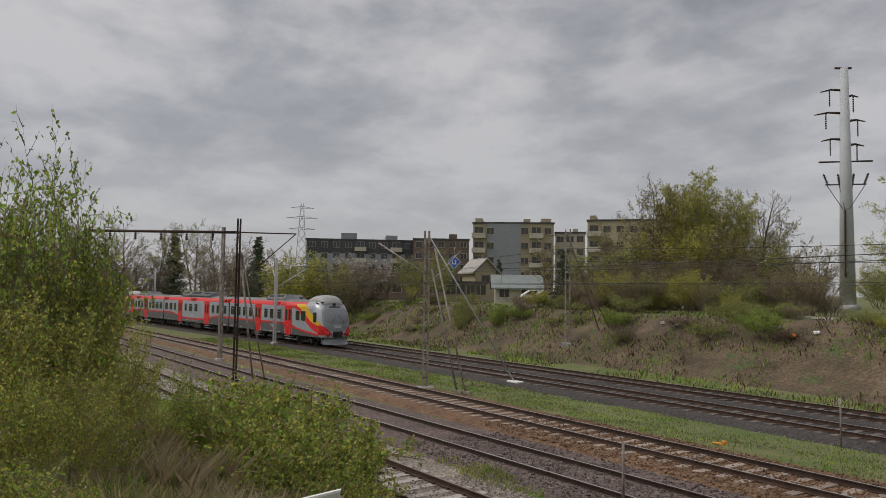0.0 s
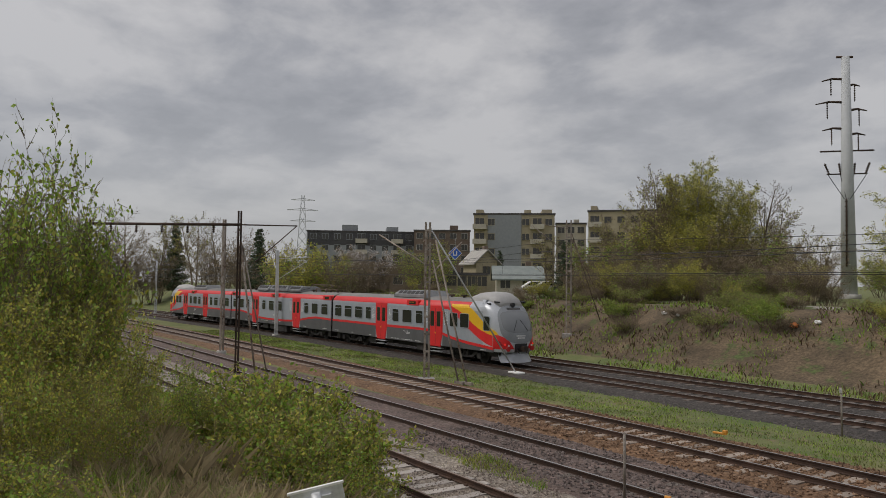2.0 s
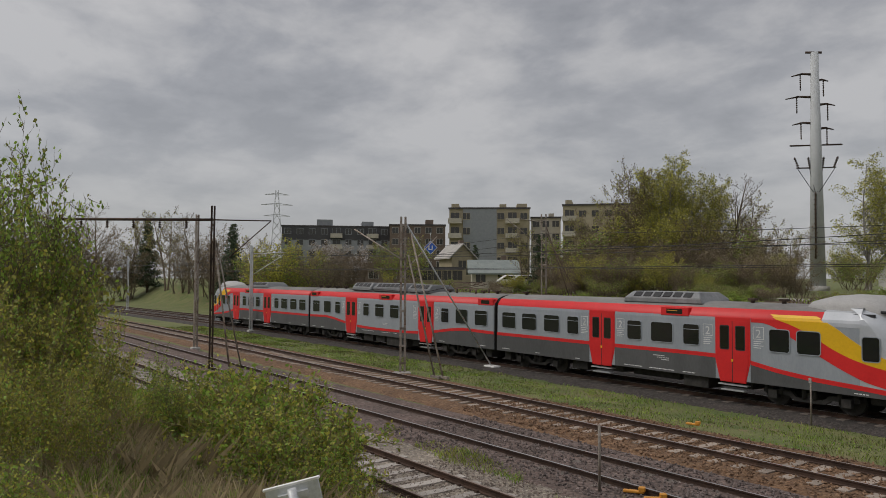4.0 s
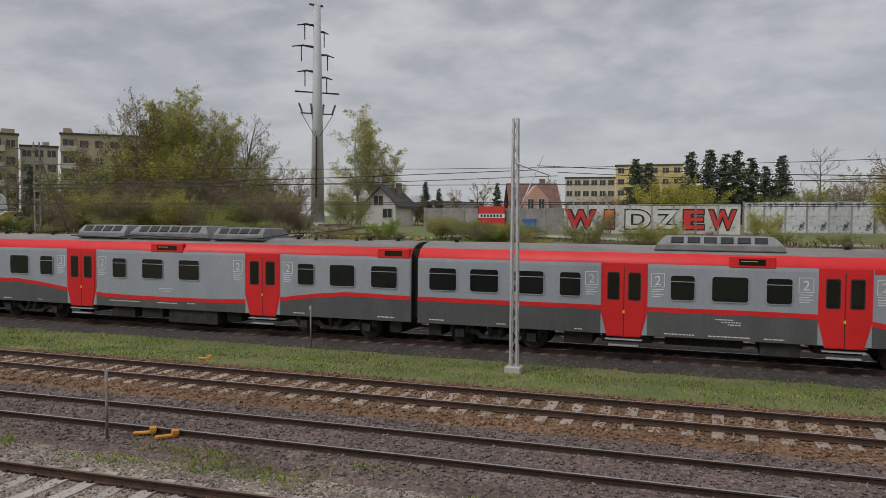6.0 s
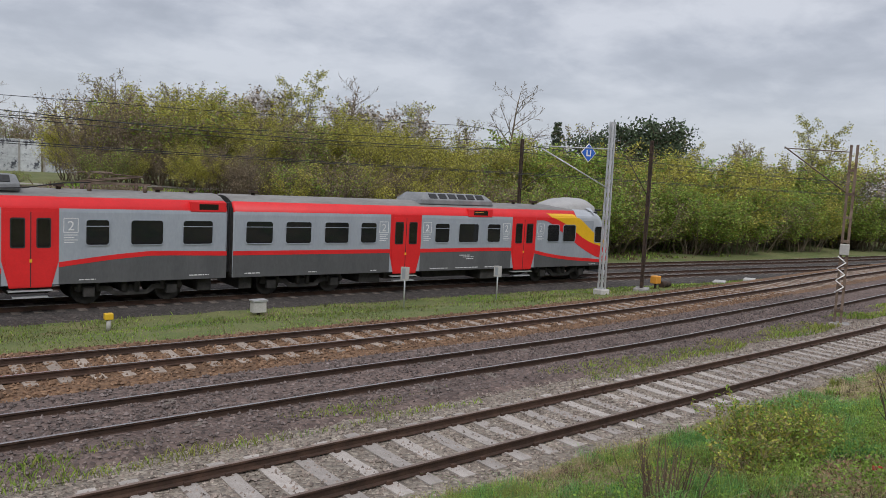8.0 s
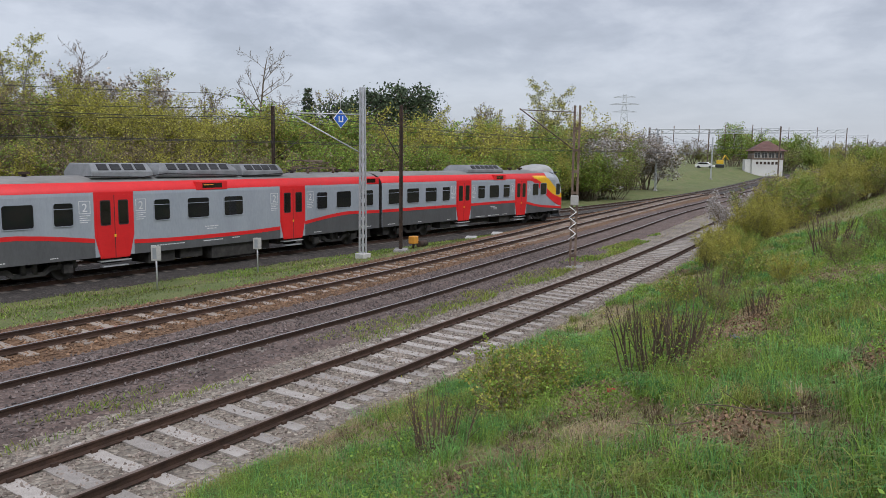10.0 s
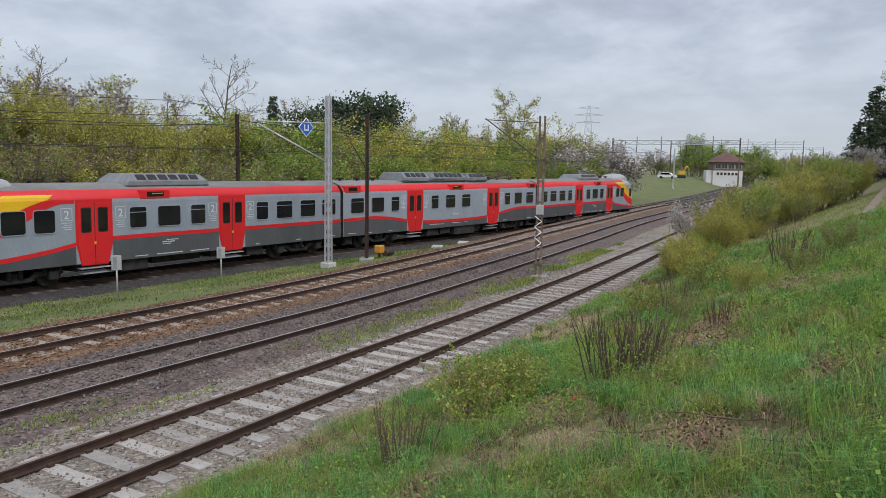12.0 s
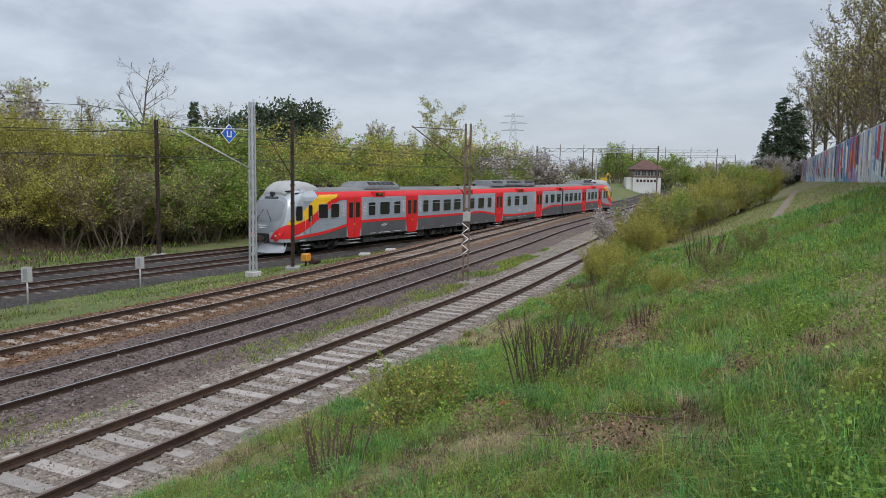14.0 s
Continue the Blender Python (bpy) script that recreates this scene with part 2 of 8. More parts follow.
LEAF_OLIVE = material("olive_spring_leaf", (0.258, 0.277, 0.055), (0.450, 0.431, 0.101), 0.4, 0.65, bump=0, island=0.5, translucent=0.45)
LEAF_YELLOW = material("yellow_green_leaf", (0.362, 0.355, 0.055), (0.540, 0.488, 0.100), 0.4, 0.65, bump=0, island=0.45, translucent=0.4)
LEAF_DARK = material("dark_conifer_needle", (0.042, 0.066, 0.034), (0.095, 0.13, 0.062), 1.5, 0.75, bump=0, island=0.5, translucent=0.15)
LEAF_BUD = material("brown_bud", (0.192, 0.144, 0.088), (0.304, 0.240, 0.152), 1.0, 0.8, bump=0, island=0.4, translucent=0.2)
BLOSSOM = material("white_blossom", (0.5, 0.47, 0.45), (0.64, 0.6, 0.59), 1.5, 0.7, bump=0, island=0.25, translucent=0.3)
NEAR_TURF = material("littered_bank_turf", (0.12, 0.165, 0.04), (0.21, 0.17, 0.085), 0.9, 0.95, bump=0.9, fine=22, vary=0.55, wear=((0.2, 0.135, 0.085), 2.2, 0.5))
GRASS_BLADE = material("green_grass_blade", (0.158, 0.280, 0.039), (0.340, 0.445, 0.081), 0.5, 0.65, bump=0, island=0.6, translucent=0.5)
COOL_BLADE = material("cool_green_grass_blade", (0.105, 0.270, 0.065), (0.234, 0.431, 0.123), 0.6, 0.65, bump=0, island=0.6, translucent=0.5)
OLIVE_BLADE = material("olive_grass_blade", (0.216, 0.243, 0.054), (0.356, 0.356, 0.097), 0.7, 0.75, bump=0, island=0.5, translucent=0.4)
LETTER_RED_DARK = material("dull_red_steel", (0.42, 0.018, 0.016), (0.52, 0.025, 0.022), 4, 0.6, 0.1, bump=0.1)
STRIP_BLADE = material("dull_olive_grass_blade", (0.11, 0.15, 0.035), (0.215, 0.23, 0.07), 0.6, 0.75, bump=0, island=0.55, translucent=0.4)
BRUSH = material("brown_dry_brush", (0.094, 0.061, 0.034), (0.158, 0.109, 0.062), 0.3, 0.85, bump=0, island=0.5, translucent=0.2)
RODBARK = material("olive_rod_bark", (0.2, 0.16, 0.07), (0.31, 0.26, 0.13), 3, 0.85, bump=0.2, vary=0.3)
CUTBARK = material("cut_rod_bark", (0.085, 0.058, 0.038), (0.145, 0.1, 0.068), 6, 0.85, bump=0.2, vary=0.3)
DRY_BLADE = material("dry_grass_blade", (0.329, 0.253, 0.140), (0.481, 0.392, 0.240), 0.5, 0.8, bump=0, island=0.4, translucent=0.25)


# ---- mesh helpers ----
def box(bm, x0, x1, y0, y1, z0, z1, mi=0):
    v = [bm.verts.new(p) for p in ((x0, y0, z0), (x1, y0, z0), (x1, y1, z0), (x0, y1, z0), (x0, y0, z1), (x1, y0, z1), (x1, y1, z1), (x0, y1, z1))]
    for q in ((3, 2, 1, 0), (4, 5, 6, 7), (0, 1, 5, 4), (1, 2, 6, 5), (2, 3, 7, 6), (3, 0, 4, 7)):
        bm.faces.new([v[k] for k in q]).material_index = mi
    return v


def tube(bm, p0, p1, r0, r1=None, n=8, mi=0):
    p0, p1 = Vector(p0), Vector(p1)
    r1 = r0 if r1 is None else r1
    d = (p1 - p0).normalized()
    a = d.orthogonal().normalized()
    b = d.cross(a)
    rings = []
    for p, r in ((p0, r0), (p1, r1)):
        rings.append([bm.verts.new(p + r * (math.cos(2 * math.pi * k / n) * a + math.sin(2 * math.pi * k / n) * b)) for k in range(n)])
    for k in range(n):
        f = bm.faces.new((rings[0][k], rings[0][(k + 1) % n], rings[1][(k + 1) % n], rings[1][k]))
        f.material_index, f.smooth = mi, n > 5
    bm.faces.new(rings[0][::-1]).material_index = mi
    bm.faces.new(rings[1]).material_index = mi


def bar(bm, p0, p1, w, h=None, mi=0):
    """A square bar from p0 to p1."""
    tube(bm, p0, p1, w * 0.7071, (h or w) * 0.7071, 4, mi)


def prism(bm, outline, y0, y1, mi=0):
    """A plate with an outline in (x, z), from y0 to y1."""
    a = [bm.verts.new((x, y0, z)) for x, z in outline]
    b = [bm.verts.new((x, y1, z)) for x, z in outline]
    bm.faces.new(a).material_index = mi
    bm.faces.new(b[::-1]).material_index = mi
    n = len(a)
    for k in range(n):
        bm.faces.new((a[k], b[k], b[(k + 1) % n], a[(k + 1) % n])).material_index = mi


def soften(bm, width=0.01, segments=1):
    bmesh.ops.bevel(bm, geom=bm.edges[:], offset=width, segments=segments, affect="EDGES", clamp_overlap=True)


def mesh_of(name, bm, *mats):
    bmesh.ops.recalc_face_normals(bm, faces=bm.faces[:])
    me = bpy.data.meshes.new(name)
    bm.to_mesh(me)
    bm.free()
    for m in mats:
        me.materials.append(m)
    return me


def thing(name, m=None, label="", category="", group="", kind=""):
    ob = new(name)
    ob.empty_display_size = 0.3
    if m is not None:
        ob.matrix_basis = m
    return tagged(ob, label, category, group, kind)


def part(name, bm, mats, parent, label=""):
    mats = mats if isinstance(mats, (list, tuple)) else [mats]
    ob = new(name, mesh_of(name, bm, *mats))
    ob.parent = parent
    return tagged(ob, label)


def part_of(name, me, parent, m=None):
    ob = new(name, me)
    ob.parent = parent
    if m is not None:
        ob.matrix_basis = m
    return ob


def raw_mesh(name, verts, faces, *mats, index=None):
    me = bpy.data.meshes.new(name)
    me.from_pydata(verts, [], faces)
    for m in mats:
        me.materials.append(m)
    if index is not None:
        me.polygons.foreach_set("material_index", index)
    me.update()
    return me


def spline(points, x):
    """Smooth y over x through a few points."""
    for k in range(len(points) - 1):
        (x0, y0), (x1, y1) = points[k], points[k + 1]
        if x <= x1 or k == len(points) - 2:
            s0 = (y1 - points[k - 1][1]) / (x1 - points[k - 1][0]) if k else (y1 - y0) / (x1 - x0)
            s1 = (points[k + 2][1] - y0) / (points[k + 2][0] - x0) if k + 2 < len(points) else (y1 - y0) / (x1 - x0)
            h = x1 - x0
            u = (x - x0) / h
            if u > 1 or u < 0:
                return (y1 + s1 * (x - x1)) if u > 1 else (y0 + s0 * (x - x0))
            return (2 * u**3 - 3 * u**2 + 1) * y0 + (u**3 - 2 * u**2 + u) * h * s0 + (3 * u**2 - 2 * u**3) * y1 + (u**3 - u**2) * h * s1


def ease(a, b, x):
    u = min(1.0, max(0.0, (x - a) / (b - a)))
    return u * u * (3 - 2 * u)

# ---- plan: x along the tracks, y away from the camera, z = 0 at the rail heads ----
LINES = {
    "siding": [(-140, 7.4), (-60, 8.6), (-16, 9.25), (0, 9.6), (16, 9.85), (28, 10.2), (42, 11.1), (60, 12.4), (90, 14.8), (112, 16.8)],
    "inner": [(-140, 12.2), (-60, 12.8), (-28, 13.2), (-12, 13.55), (8, 13.75), (20, 13.9), (43, 15.8), (58, 17.3), (77, 18.4), (130, 21.5), (200, 27.0), (400, 49.5)],
    "middle": [(-140, 16.4), (-90, 17.2), (-50, 17.9), (0, 17.8), (20, 17.75), (36, 18.9), (46, 20.0), (58, 21.0), (80, 22.9), (96, 23.3)],
    "main": [(-140, 21.6), (-110, 23.5), (-80, 25.4), (-55, 26.6), (-30, 27.4), (0, 27.7), (20, 27.5), (40, 26.4), (60, 24.8), (80, 23.6), (100, 23.3), (140, 25.8), (200, 31.6), (400, 54.0)],
    "outer": [(-140, 25.6), (-110, 27.5), (-80, 29.4), (-55, 30.6), (-30, 31.5), (0, 31.8), (20, 31.5), (40, 30.4), (60, 28.8), (80, 27.6), (100, 27.3), (140, 29.8), (200, 35.6), (400, 58.0)],
}


def line_y(name, x):
    return spline(LINES[name], x)


def rail_z(name, x):
    if name in ("main", "outer"):
        return max(-0.62, min(0.0, -0.33 - 0.005 * x))
    return 0.0


def wall_y(x):
    return -3.05 + (x - 36.9) * 0.0454


def toe_y(x):
    return min(line_y("siding", x), 10.6) - 1.5 if x > -40 else 7.4


def near_bank(x, y):
    """Height of the bank on which the camera stands."""
    t = (toe_y(x) - y) / (toe_y(x) - wall_y(x))
    top = 4.62 - 0.0045 * max(0.0, x)
    if t > 1:
        return top - 0.2 + min(0.6, (t - 1) * 0.6)
    return -0.2 + top * max(0.0, t) ** 1.06


def ground_z(x, y):
    bed = -0.24
    if y > 20.5:
        bed = -0.24 + (rail_z("main", x) - 0.02) * ease(20.5, 24.5, y)
    if y < toe_y(x):
        return near_bank(x, y) if y > -60 else 4.4
    if y > 34:
        foot = 37.0 + 1.6 * math.sin(x * 0.05) if x < 100 else 38.5
        high = 3.55 * (1 - ease(25, 62, x)) + 0.4 * ease(25, 62, x) + 1.7 * ease(110, 190, x)
        rough = 0.25 * noise.noise((x * 0.25, y * 0.25, 0)) if y < 60 else 0
        return bed + (high + rough) * ease(foot, foot + 9.0, y) + max(0.0, y - 60) * 0.004
    return bed


def axis(fine0, fine1, step, lo, hi):
    a = list(np.arange(fine0, fine1 + 1e-6, step))
    s, v = step, fine0
    while v > lo:
        s *= 1.22
        v -= s
        a.insert(0, v)
    s, v = step, fine1
    while v < hi:
        s *= 1.22
        v += s
        a.append(v)
    return a


def build_ground():
    xs, ys = axis(-45, 65, 0.7, -2500, 2500), axis(-6, 52, 0.5, -1500, 2500)
    verts, faces, index = [], [], []
    for x in xs:
        for y in ys:
            z = ground_z(x, y) + 0.05 * noise.noise((x * 0.9, y * 0.9, 3)) - 0.03
            verts.append((x, y, z))
    n = len(ys)
    for i in range(len(xs) - 1):
        for j in range(n - 1):
            faces.append((i * n + j, (i + 1) * n + j, (i + 1) * n + j + 1, i * n + j + 1))
            index.append(2 if -45 < xs[i] < 90 and ys[j] < toe_y(xs[i]) + 0.2 and ys[j] > -12 else 1 if 36 < ys[j] < 47 and -90 < xs[i] < 40 else 0)
    me = raw_mesh("ground", verts, faces, GRASS, BANK, NEAR_TURF, index=index)
    for p in me.polygons:
        p.use_smooth = True
    tagged(new("ground", me), "patchy spring grass and bare soil beside the railway", "ground", kind="structure")


def ribbon(name, y_of, z_of, offsets, x0, x1, step, mat, label, rough=0.03, category="ground"):
    """A strip along the tracks with a cross profile of (offset, height) pairs."""
    verts, faces = [], []
    xs = np.arange(x0, x1 + 1e-6, step)
    for x in xs:
        for o, h in offsets:
            verts.append((x, y_of(x) + o, z_of(x) + h + rough * noise.noise((x * 2.3, o * 2.3, 7))))
    n = len(offsets)
    for i in range(len(xs) - 1):
        for j in range(n - 1):
            faces.append((i * n + j, (i + 1) * n + j, (i + 1) * n + j + 1, i * n + j + 1))
    me = raw_mesh(name, verts, faces, mat)
    for p in me.polygons:
        p.use_smooth = True
    return tagged(new(name, me), label, category, kind="structure")


def profile(half, shoulder, depth, n=9):
    """A ballast bed: flat top, falling shoulders."""
    pts = [(-half - shoulder, -depth)]
    pts += [(-half + 2 * half * k / (n - 1), 0.0) for k in range(n)]
    return pts + [(half + shoulder, -depth)]


def build_beds():
    spec = (("siding", BALLAST_PALE, "pale stone ballast round the rusty siding", 1.75, 0.6, -0.178),
            ("inner", BALLAST_GREY, "grey crushed-stone ballast under the inner track", 1.9, 0.5, -0.125),
            ("middle", BALLAST_BROWN, "rust-brown stone ballast under the middle track", 1.9, 0.5, -0.162),
            ("main", BALLAST_DARK, "dark oily ballast under the main track", 1.9, 0.6, -0.15),
            ("outer", BALLAST_DARK, "dark oily ballast under the outer track", 1.8, 0.6, -0.15))
    for k, (name, mat, label, half, shoulder, z) in enumerate(spec):
        ribbon("ballast_bed", lambda x: line_y(name, x), lambda x: rail_z(name, x) + z - 0.004 * k, profile(half, shoulder, 0.16, 12), -140, {"siding": 110, "middle": 92}.get(name, 380), 0.35 if name == "siding" else 0.5, mat, label)
    # pale gravel between the inner track and the siding
    ribbon("gravel_strip", lambda x: (line_y("siding", x) + line_y("inner", x)) / 2, lambda x: -0.19, [(-0.8, -0.02), (-0.4, 0), (0, 0.01), (0.4, 0), (0.8, -0.02)], -60, 70, 0.4, BALLAST_PALE, "pale gravel between two tracks")
    # sandy road along the top of the far bank
    ribbon("road", lambda x: 50.5 + 0.02 * x, lambda x: ground_z(x, 50.5) + 0.07, [(-2.2, -0.05), (-1.2, 0), (0, 0.02), (1.2, 0), (2.2, -0.05)], -130, 34, 2.0, SAND, "pale sandy road on top of the bank", 0.02, "road")


build_ground()
build_beds()


# ---- tracks ----
RAIL_SECTION = [(-0.07, -0.15), (0.07, -0.15), (0.07, -0.135), (0.012, -0.118), (0.012, -0.042), (0.036, -0.03), (0.036, -0.004), (0.03, 0.0), (-0.03, 0.0), (-0.036, -0.004), (-0.036, -0.03), (-0.012, -0.042), (-0.012, -0.118), (-0.07, -0.135)]


def rail_mesh(name, side, x0, x1, top):
    verts, faces, index = [], [], []
    xs = np.arange(x0, x1 + 1e-6, 2.0)
    n = len(RAIL_SECTION)
    for x in xs:
        for o, h in RAIL_SECTION:
            verts.append((x, line_y(name, x) + side * 0.7535 + o, rail_z(name, x) + h))
    for i in range(len(xs) - 1):
        for j in range(n):
            faces.append((i * n + j, i * n + (j + 1) % n, (i + 1) * n + (j + 1) % n, (i + 1) * n + j))
            index.append(1 if j == 7 else 0)
    faces += [tuple(range(n)), tuple(range((len(xs) - 1) * n, len(xs) * n))[::-1]]
    index += [0, 0]
    return raw_mesh("rail", verts, faces, RAIL_RUST, top, index=index)


def sleeper_mesh(mat, half=1.25, w=0.13, h=0.1, dip=0.008):
    bm = bmesh.new()
    outline = [(-half, -h), (-half, 0.0), (-half * 0.45, 0.005), (-half * 0.3, -dip), (half * 0.3, -dip), (half * 0.45, 0.005), (half, 0.0), (half, -h)]
    a = [bm.verts.new((-w, y, z)) for y, z in outline]
    b = [bm.verts.new((w, y, z)) for y, z in outline]
    bm.faces.new(a)
    bm.faces.new(b[::-1])
    for k in range(len(a)):
        bm.faces.new((a[k], b[k], b[(k + 1) % len(a)], a[(k + 1) % len(a)]))
    return mesh_of("sleeper", bm, mat)


def clip_mesh():
    bm = bmesh.new()
    for s in (-1, 1):
        for o in (-0.1, 0.1):
            box(bm, -0.05, 0.05, s * 0.7535 + o - 0.025, s * 0.7535 + o + 0.025, -0.005, 0.05)
    return mesh_of("fastening", bm, RAIL_RUST)


def build_tracks():
    spec = (("siding", SLEEPER_PALE, RAIL_WORN, -140, 112, "rusty siding track on pale concrete sleepers", -0.15, 0.62),
            ("inner", SLEEPER_DARK, RAIL_TOP, -140, 380, "railway track with half-buried dark sleepers", -0.135, 0.64),
            ("middle", SLEEPER_TAN, RAIL_TOP, -140, 90, "railway track on dusty concrete sleepers", -0.145, 0.64),
            ("main", SLEEPER_DARK, RAIL_TOP, -140, 380, "main railway track on dark oily sleepers", -0.145, 0.64),
            ("outer", SLEEPER_DARK, RAIL_TOP, -140, 380, "outer railway track on dark oily sleepers", -0.145, 0.64))
    rng = random.Random(4)
    for name, smat, top, x0, x1, label, dz, gap in spec:
        track = thing("railway_track", None, label, "railway track", "railway tracks", "structure")
        for side in (-1, 1):
            part_of("rail", rail_mesh(name, side, x0, x1, top), track)
        me = sleeper_mesh(smat)
        near = [x for x in np.arange(-88, min(95, x1), gap)][:300]
        far = [x for x in np.arange(x0, x1, gap) if x < near[0] - 0.3 or x > near[-1] + 0.3]
        for x in near:
            slope = math.atan2(line_y(name, x + 1) - line_y(name, x - 1), 2)
            part_of("sleeper", me, track, pose(x + rng.uniform(-0.03, 0.03), line_y(name, x) + rng.uniform(-0.04, 0.04), rail_z(name, x) + dz + rng.uniform(-0.012, 0.006), 0, 0, math.degrees(slope) + rng.uniform(-1.2, 1.2)))
        bm = bmesh.new()
        for x in far:
            y, z = line_y(name, x), rail_z(name, x) + dz
            box(bm, x - 0.13, x + 0.13, y - 1.25, y + 1.25, z - 0.1, z)
        tagged(part("far_sleepers", bm, smat, track), kind="stuff")
        if name == "siding":
            cm = clip_mesh()
            for x in near:
                if -20 < x < 40:
                    part_of("fastening", cm, track, pose(x, line_y(name, x), dz + 0.002))


build_tracks()

# ---- the electric train: three cars ----
HALF = 1.41
SECTION = [(HALF, 0.78), (HALF, 3.08), (1.395, 3.2), (1.367, 3.3), (1.15, 3.56), (0.8, 3.7), (0.4, 3.77), (0.0, 3.79)]
END_BELT = [(0.15, 1.75), (6.9, 1.75), (8.4, 1.75), (13.7, 1.75), (15.1, 1.62), (16.2, 1.42), (17.6, 1.25), (18.9, 1.16), (20.2, 1.06)]
MID_BELT = [(0.15, 1.75), (1.5, 1.78), (2.8, 1.8), (4.2, 1.68), (5.75, 1.48), (7.25, 1.34), (9.0, 1.28), (11.05, 1.27), (13.1, 1.28), (14.85, 1.34), (16.35, 1.48), (17.9, 1.68), (19.3, 1.8), (20.6, 1.78), (21.95, 1.75)]
TWO = None


def letter_mesh(text, size, mat, depth=0.004, bold=0.0):
    c = bpy.data.curves.new("lettering", "FONT")
    c.body, c.size, c.extrude, c.offset, c.align_x, c.align_y = text, size, depth, bold, "CENTER", "BOTTOM_BASELINE"
    ob = bpy.data.objects.new("lettering", c)
    scene.collection.objects.link(ob)
    bpy.context.view_layer.update()
    me = bpy.data.meshes.new_from_object(ob)
    bpy.data.objects.remove(ob)
    me.materials.clear()
    me.materials.append(mat)
    return me


def shell(bm, x0, x1, mats=(0, 0, 1, 1, 2, 2, 2)):
    """Body shell: grey sides, red edge under the roof, sooty roof, floor and ends."""
    prof = SECTION + [(-y, z) for y, z in SECTION[-2::-1]]
    seg = list(mats) + list(mats)[::-1]
    xs = [x0, x0 + 0.06, x1 - 0.06, x1]
    rings = []
    for k, x in enumerate(xs):
        s = 0.97 if k in (0, 3) else 1.0
        rings.append([bm.verts.new((x, y * s, z if z < 1 else 0.78 + (z - 0.78) * (0.985 if k in (0, 3) else 1))) for y, z in prof])
    n = len(prof)
    for a, b in zip(rings, rings[1:]):
        for j in range(n - 1):
            f = bm.faces.new((a[j], b[j], b[j + 1], a[j + 1]))
            f.material_index = seg[j]
            f.smooth = 2 <= j <= n - 4
        bm.faces.new((a[n - 1], b[n - 1], b[0], a[0])).material_index = 3
    for r in (rings[0], rings[-1]):
        bm.faces.new(r).material_index = 3


def round_rect(x0, x1, z0, z1, r, n=3):
    pts = []
    for cx, cz, a in ((x1 - r, z1 - r, 0), (x0 + r, z1 - r, 90), (x0 + r, z0 + r, 180), (x1 - r, z0 + r, 270)):
        pts += [(cx + r * math.cos(radians(a + 90 * k / n)), cz + r * math.sin(radians(a + 90 * k / n))) for k in range(n + 1)]
    return pts


def side_window(parent, x0, x1, side, z0=2.03, z1=2.84, split=True, frame_mat=None):
    y = side * HALF
    bm = bmesh.new()
    o = round_rect(x0 - 0.03, x1 + 0.03, z0 - 0.03, z1 + 0.03, 0.115)
    i = round_rect(x0, x1, z0, z1, 0.09)
    for ya, yb in ((y - side * 0.02, y + side * 0.03),):
        vo = [bm.verts.new((x, yb, z)) for x, z in o]
        vi = [bm.verts.new((x, yb, z)) for x, z in i]
        wo = [bm.verts.new((x, ya, z)) for x, z in o]
        wi = [bm.verts.new((x, ya, z)) for x, z in i]
        for k in range(len(o)):
            q = (k + 1) % len(o)
            bm.faces.new((vo[k], vo[q], vi[q], vi[k]))
            bm.faces.new((vo[k], wo[k], wo[q], vo[q]))
            bm.faces.new((vi[k], vi[q], wi[q], wi[k]))
    win = part("window", bm, frame_mat or TR_GREY, parent)
    bm = bmesh.new()
    prism(bm, i, y + side * 0.001, y + side * 0.021)
    part("pane", bm, GLASS_DARK, win)
    if split:
        bm = bmesh.new()
        zb = z1 - 0.2
        box(bm, x0, x1, min(y, y + side * 0.03), max(y, y + side * 0.03), zb - 0.012, zb + 0.012)
        part("vent_bar", bm, TR_GREY, win)
    return win


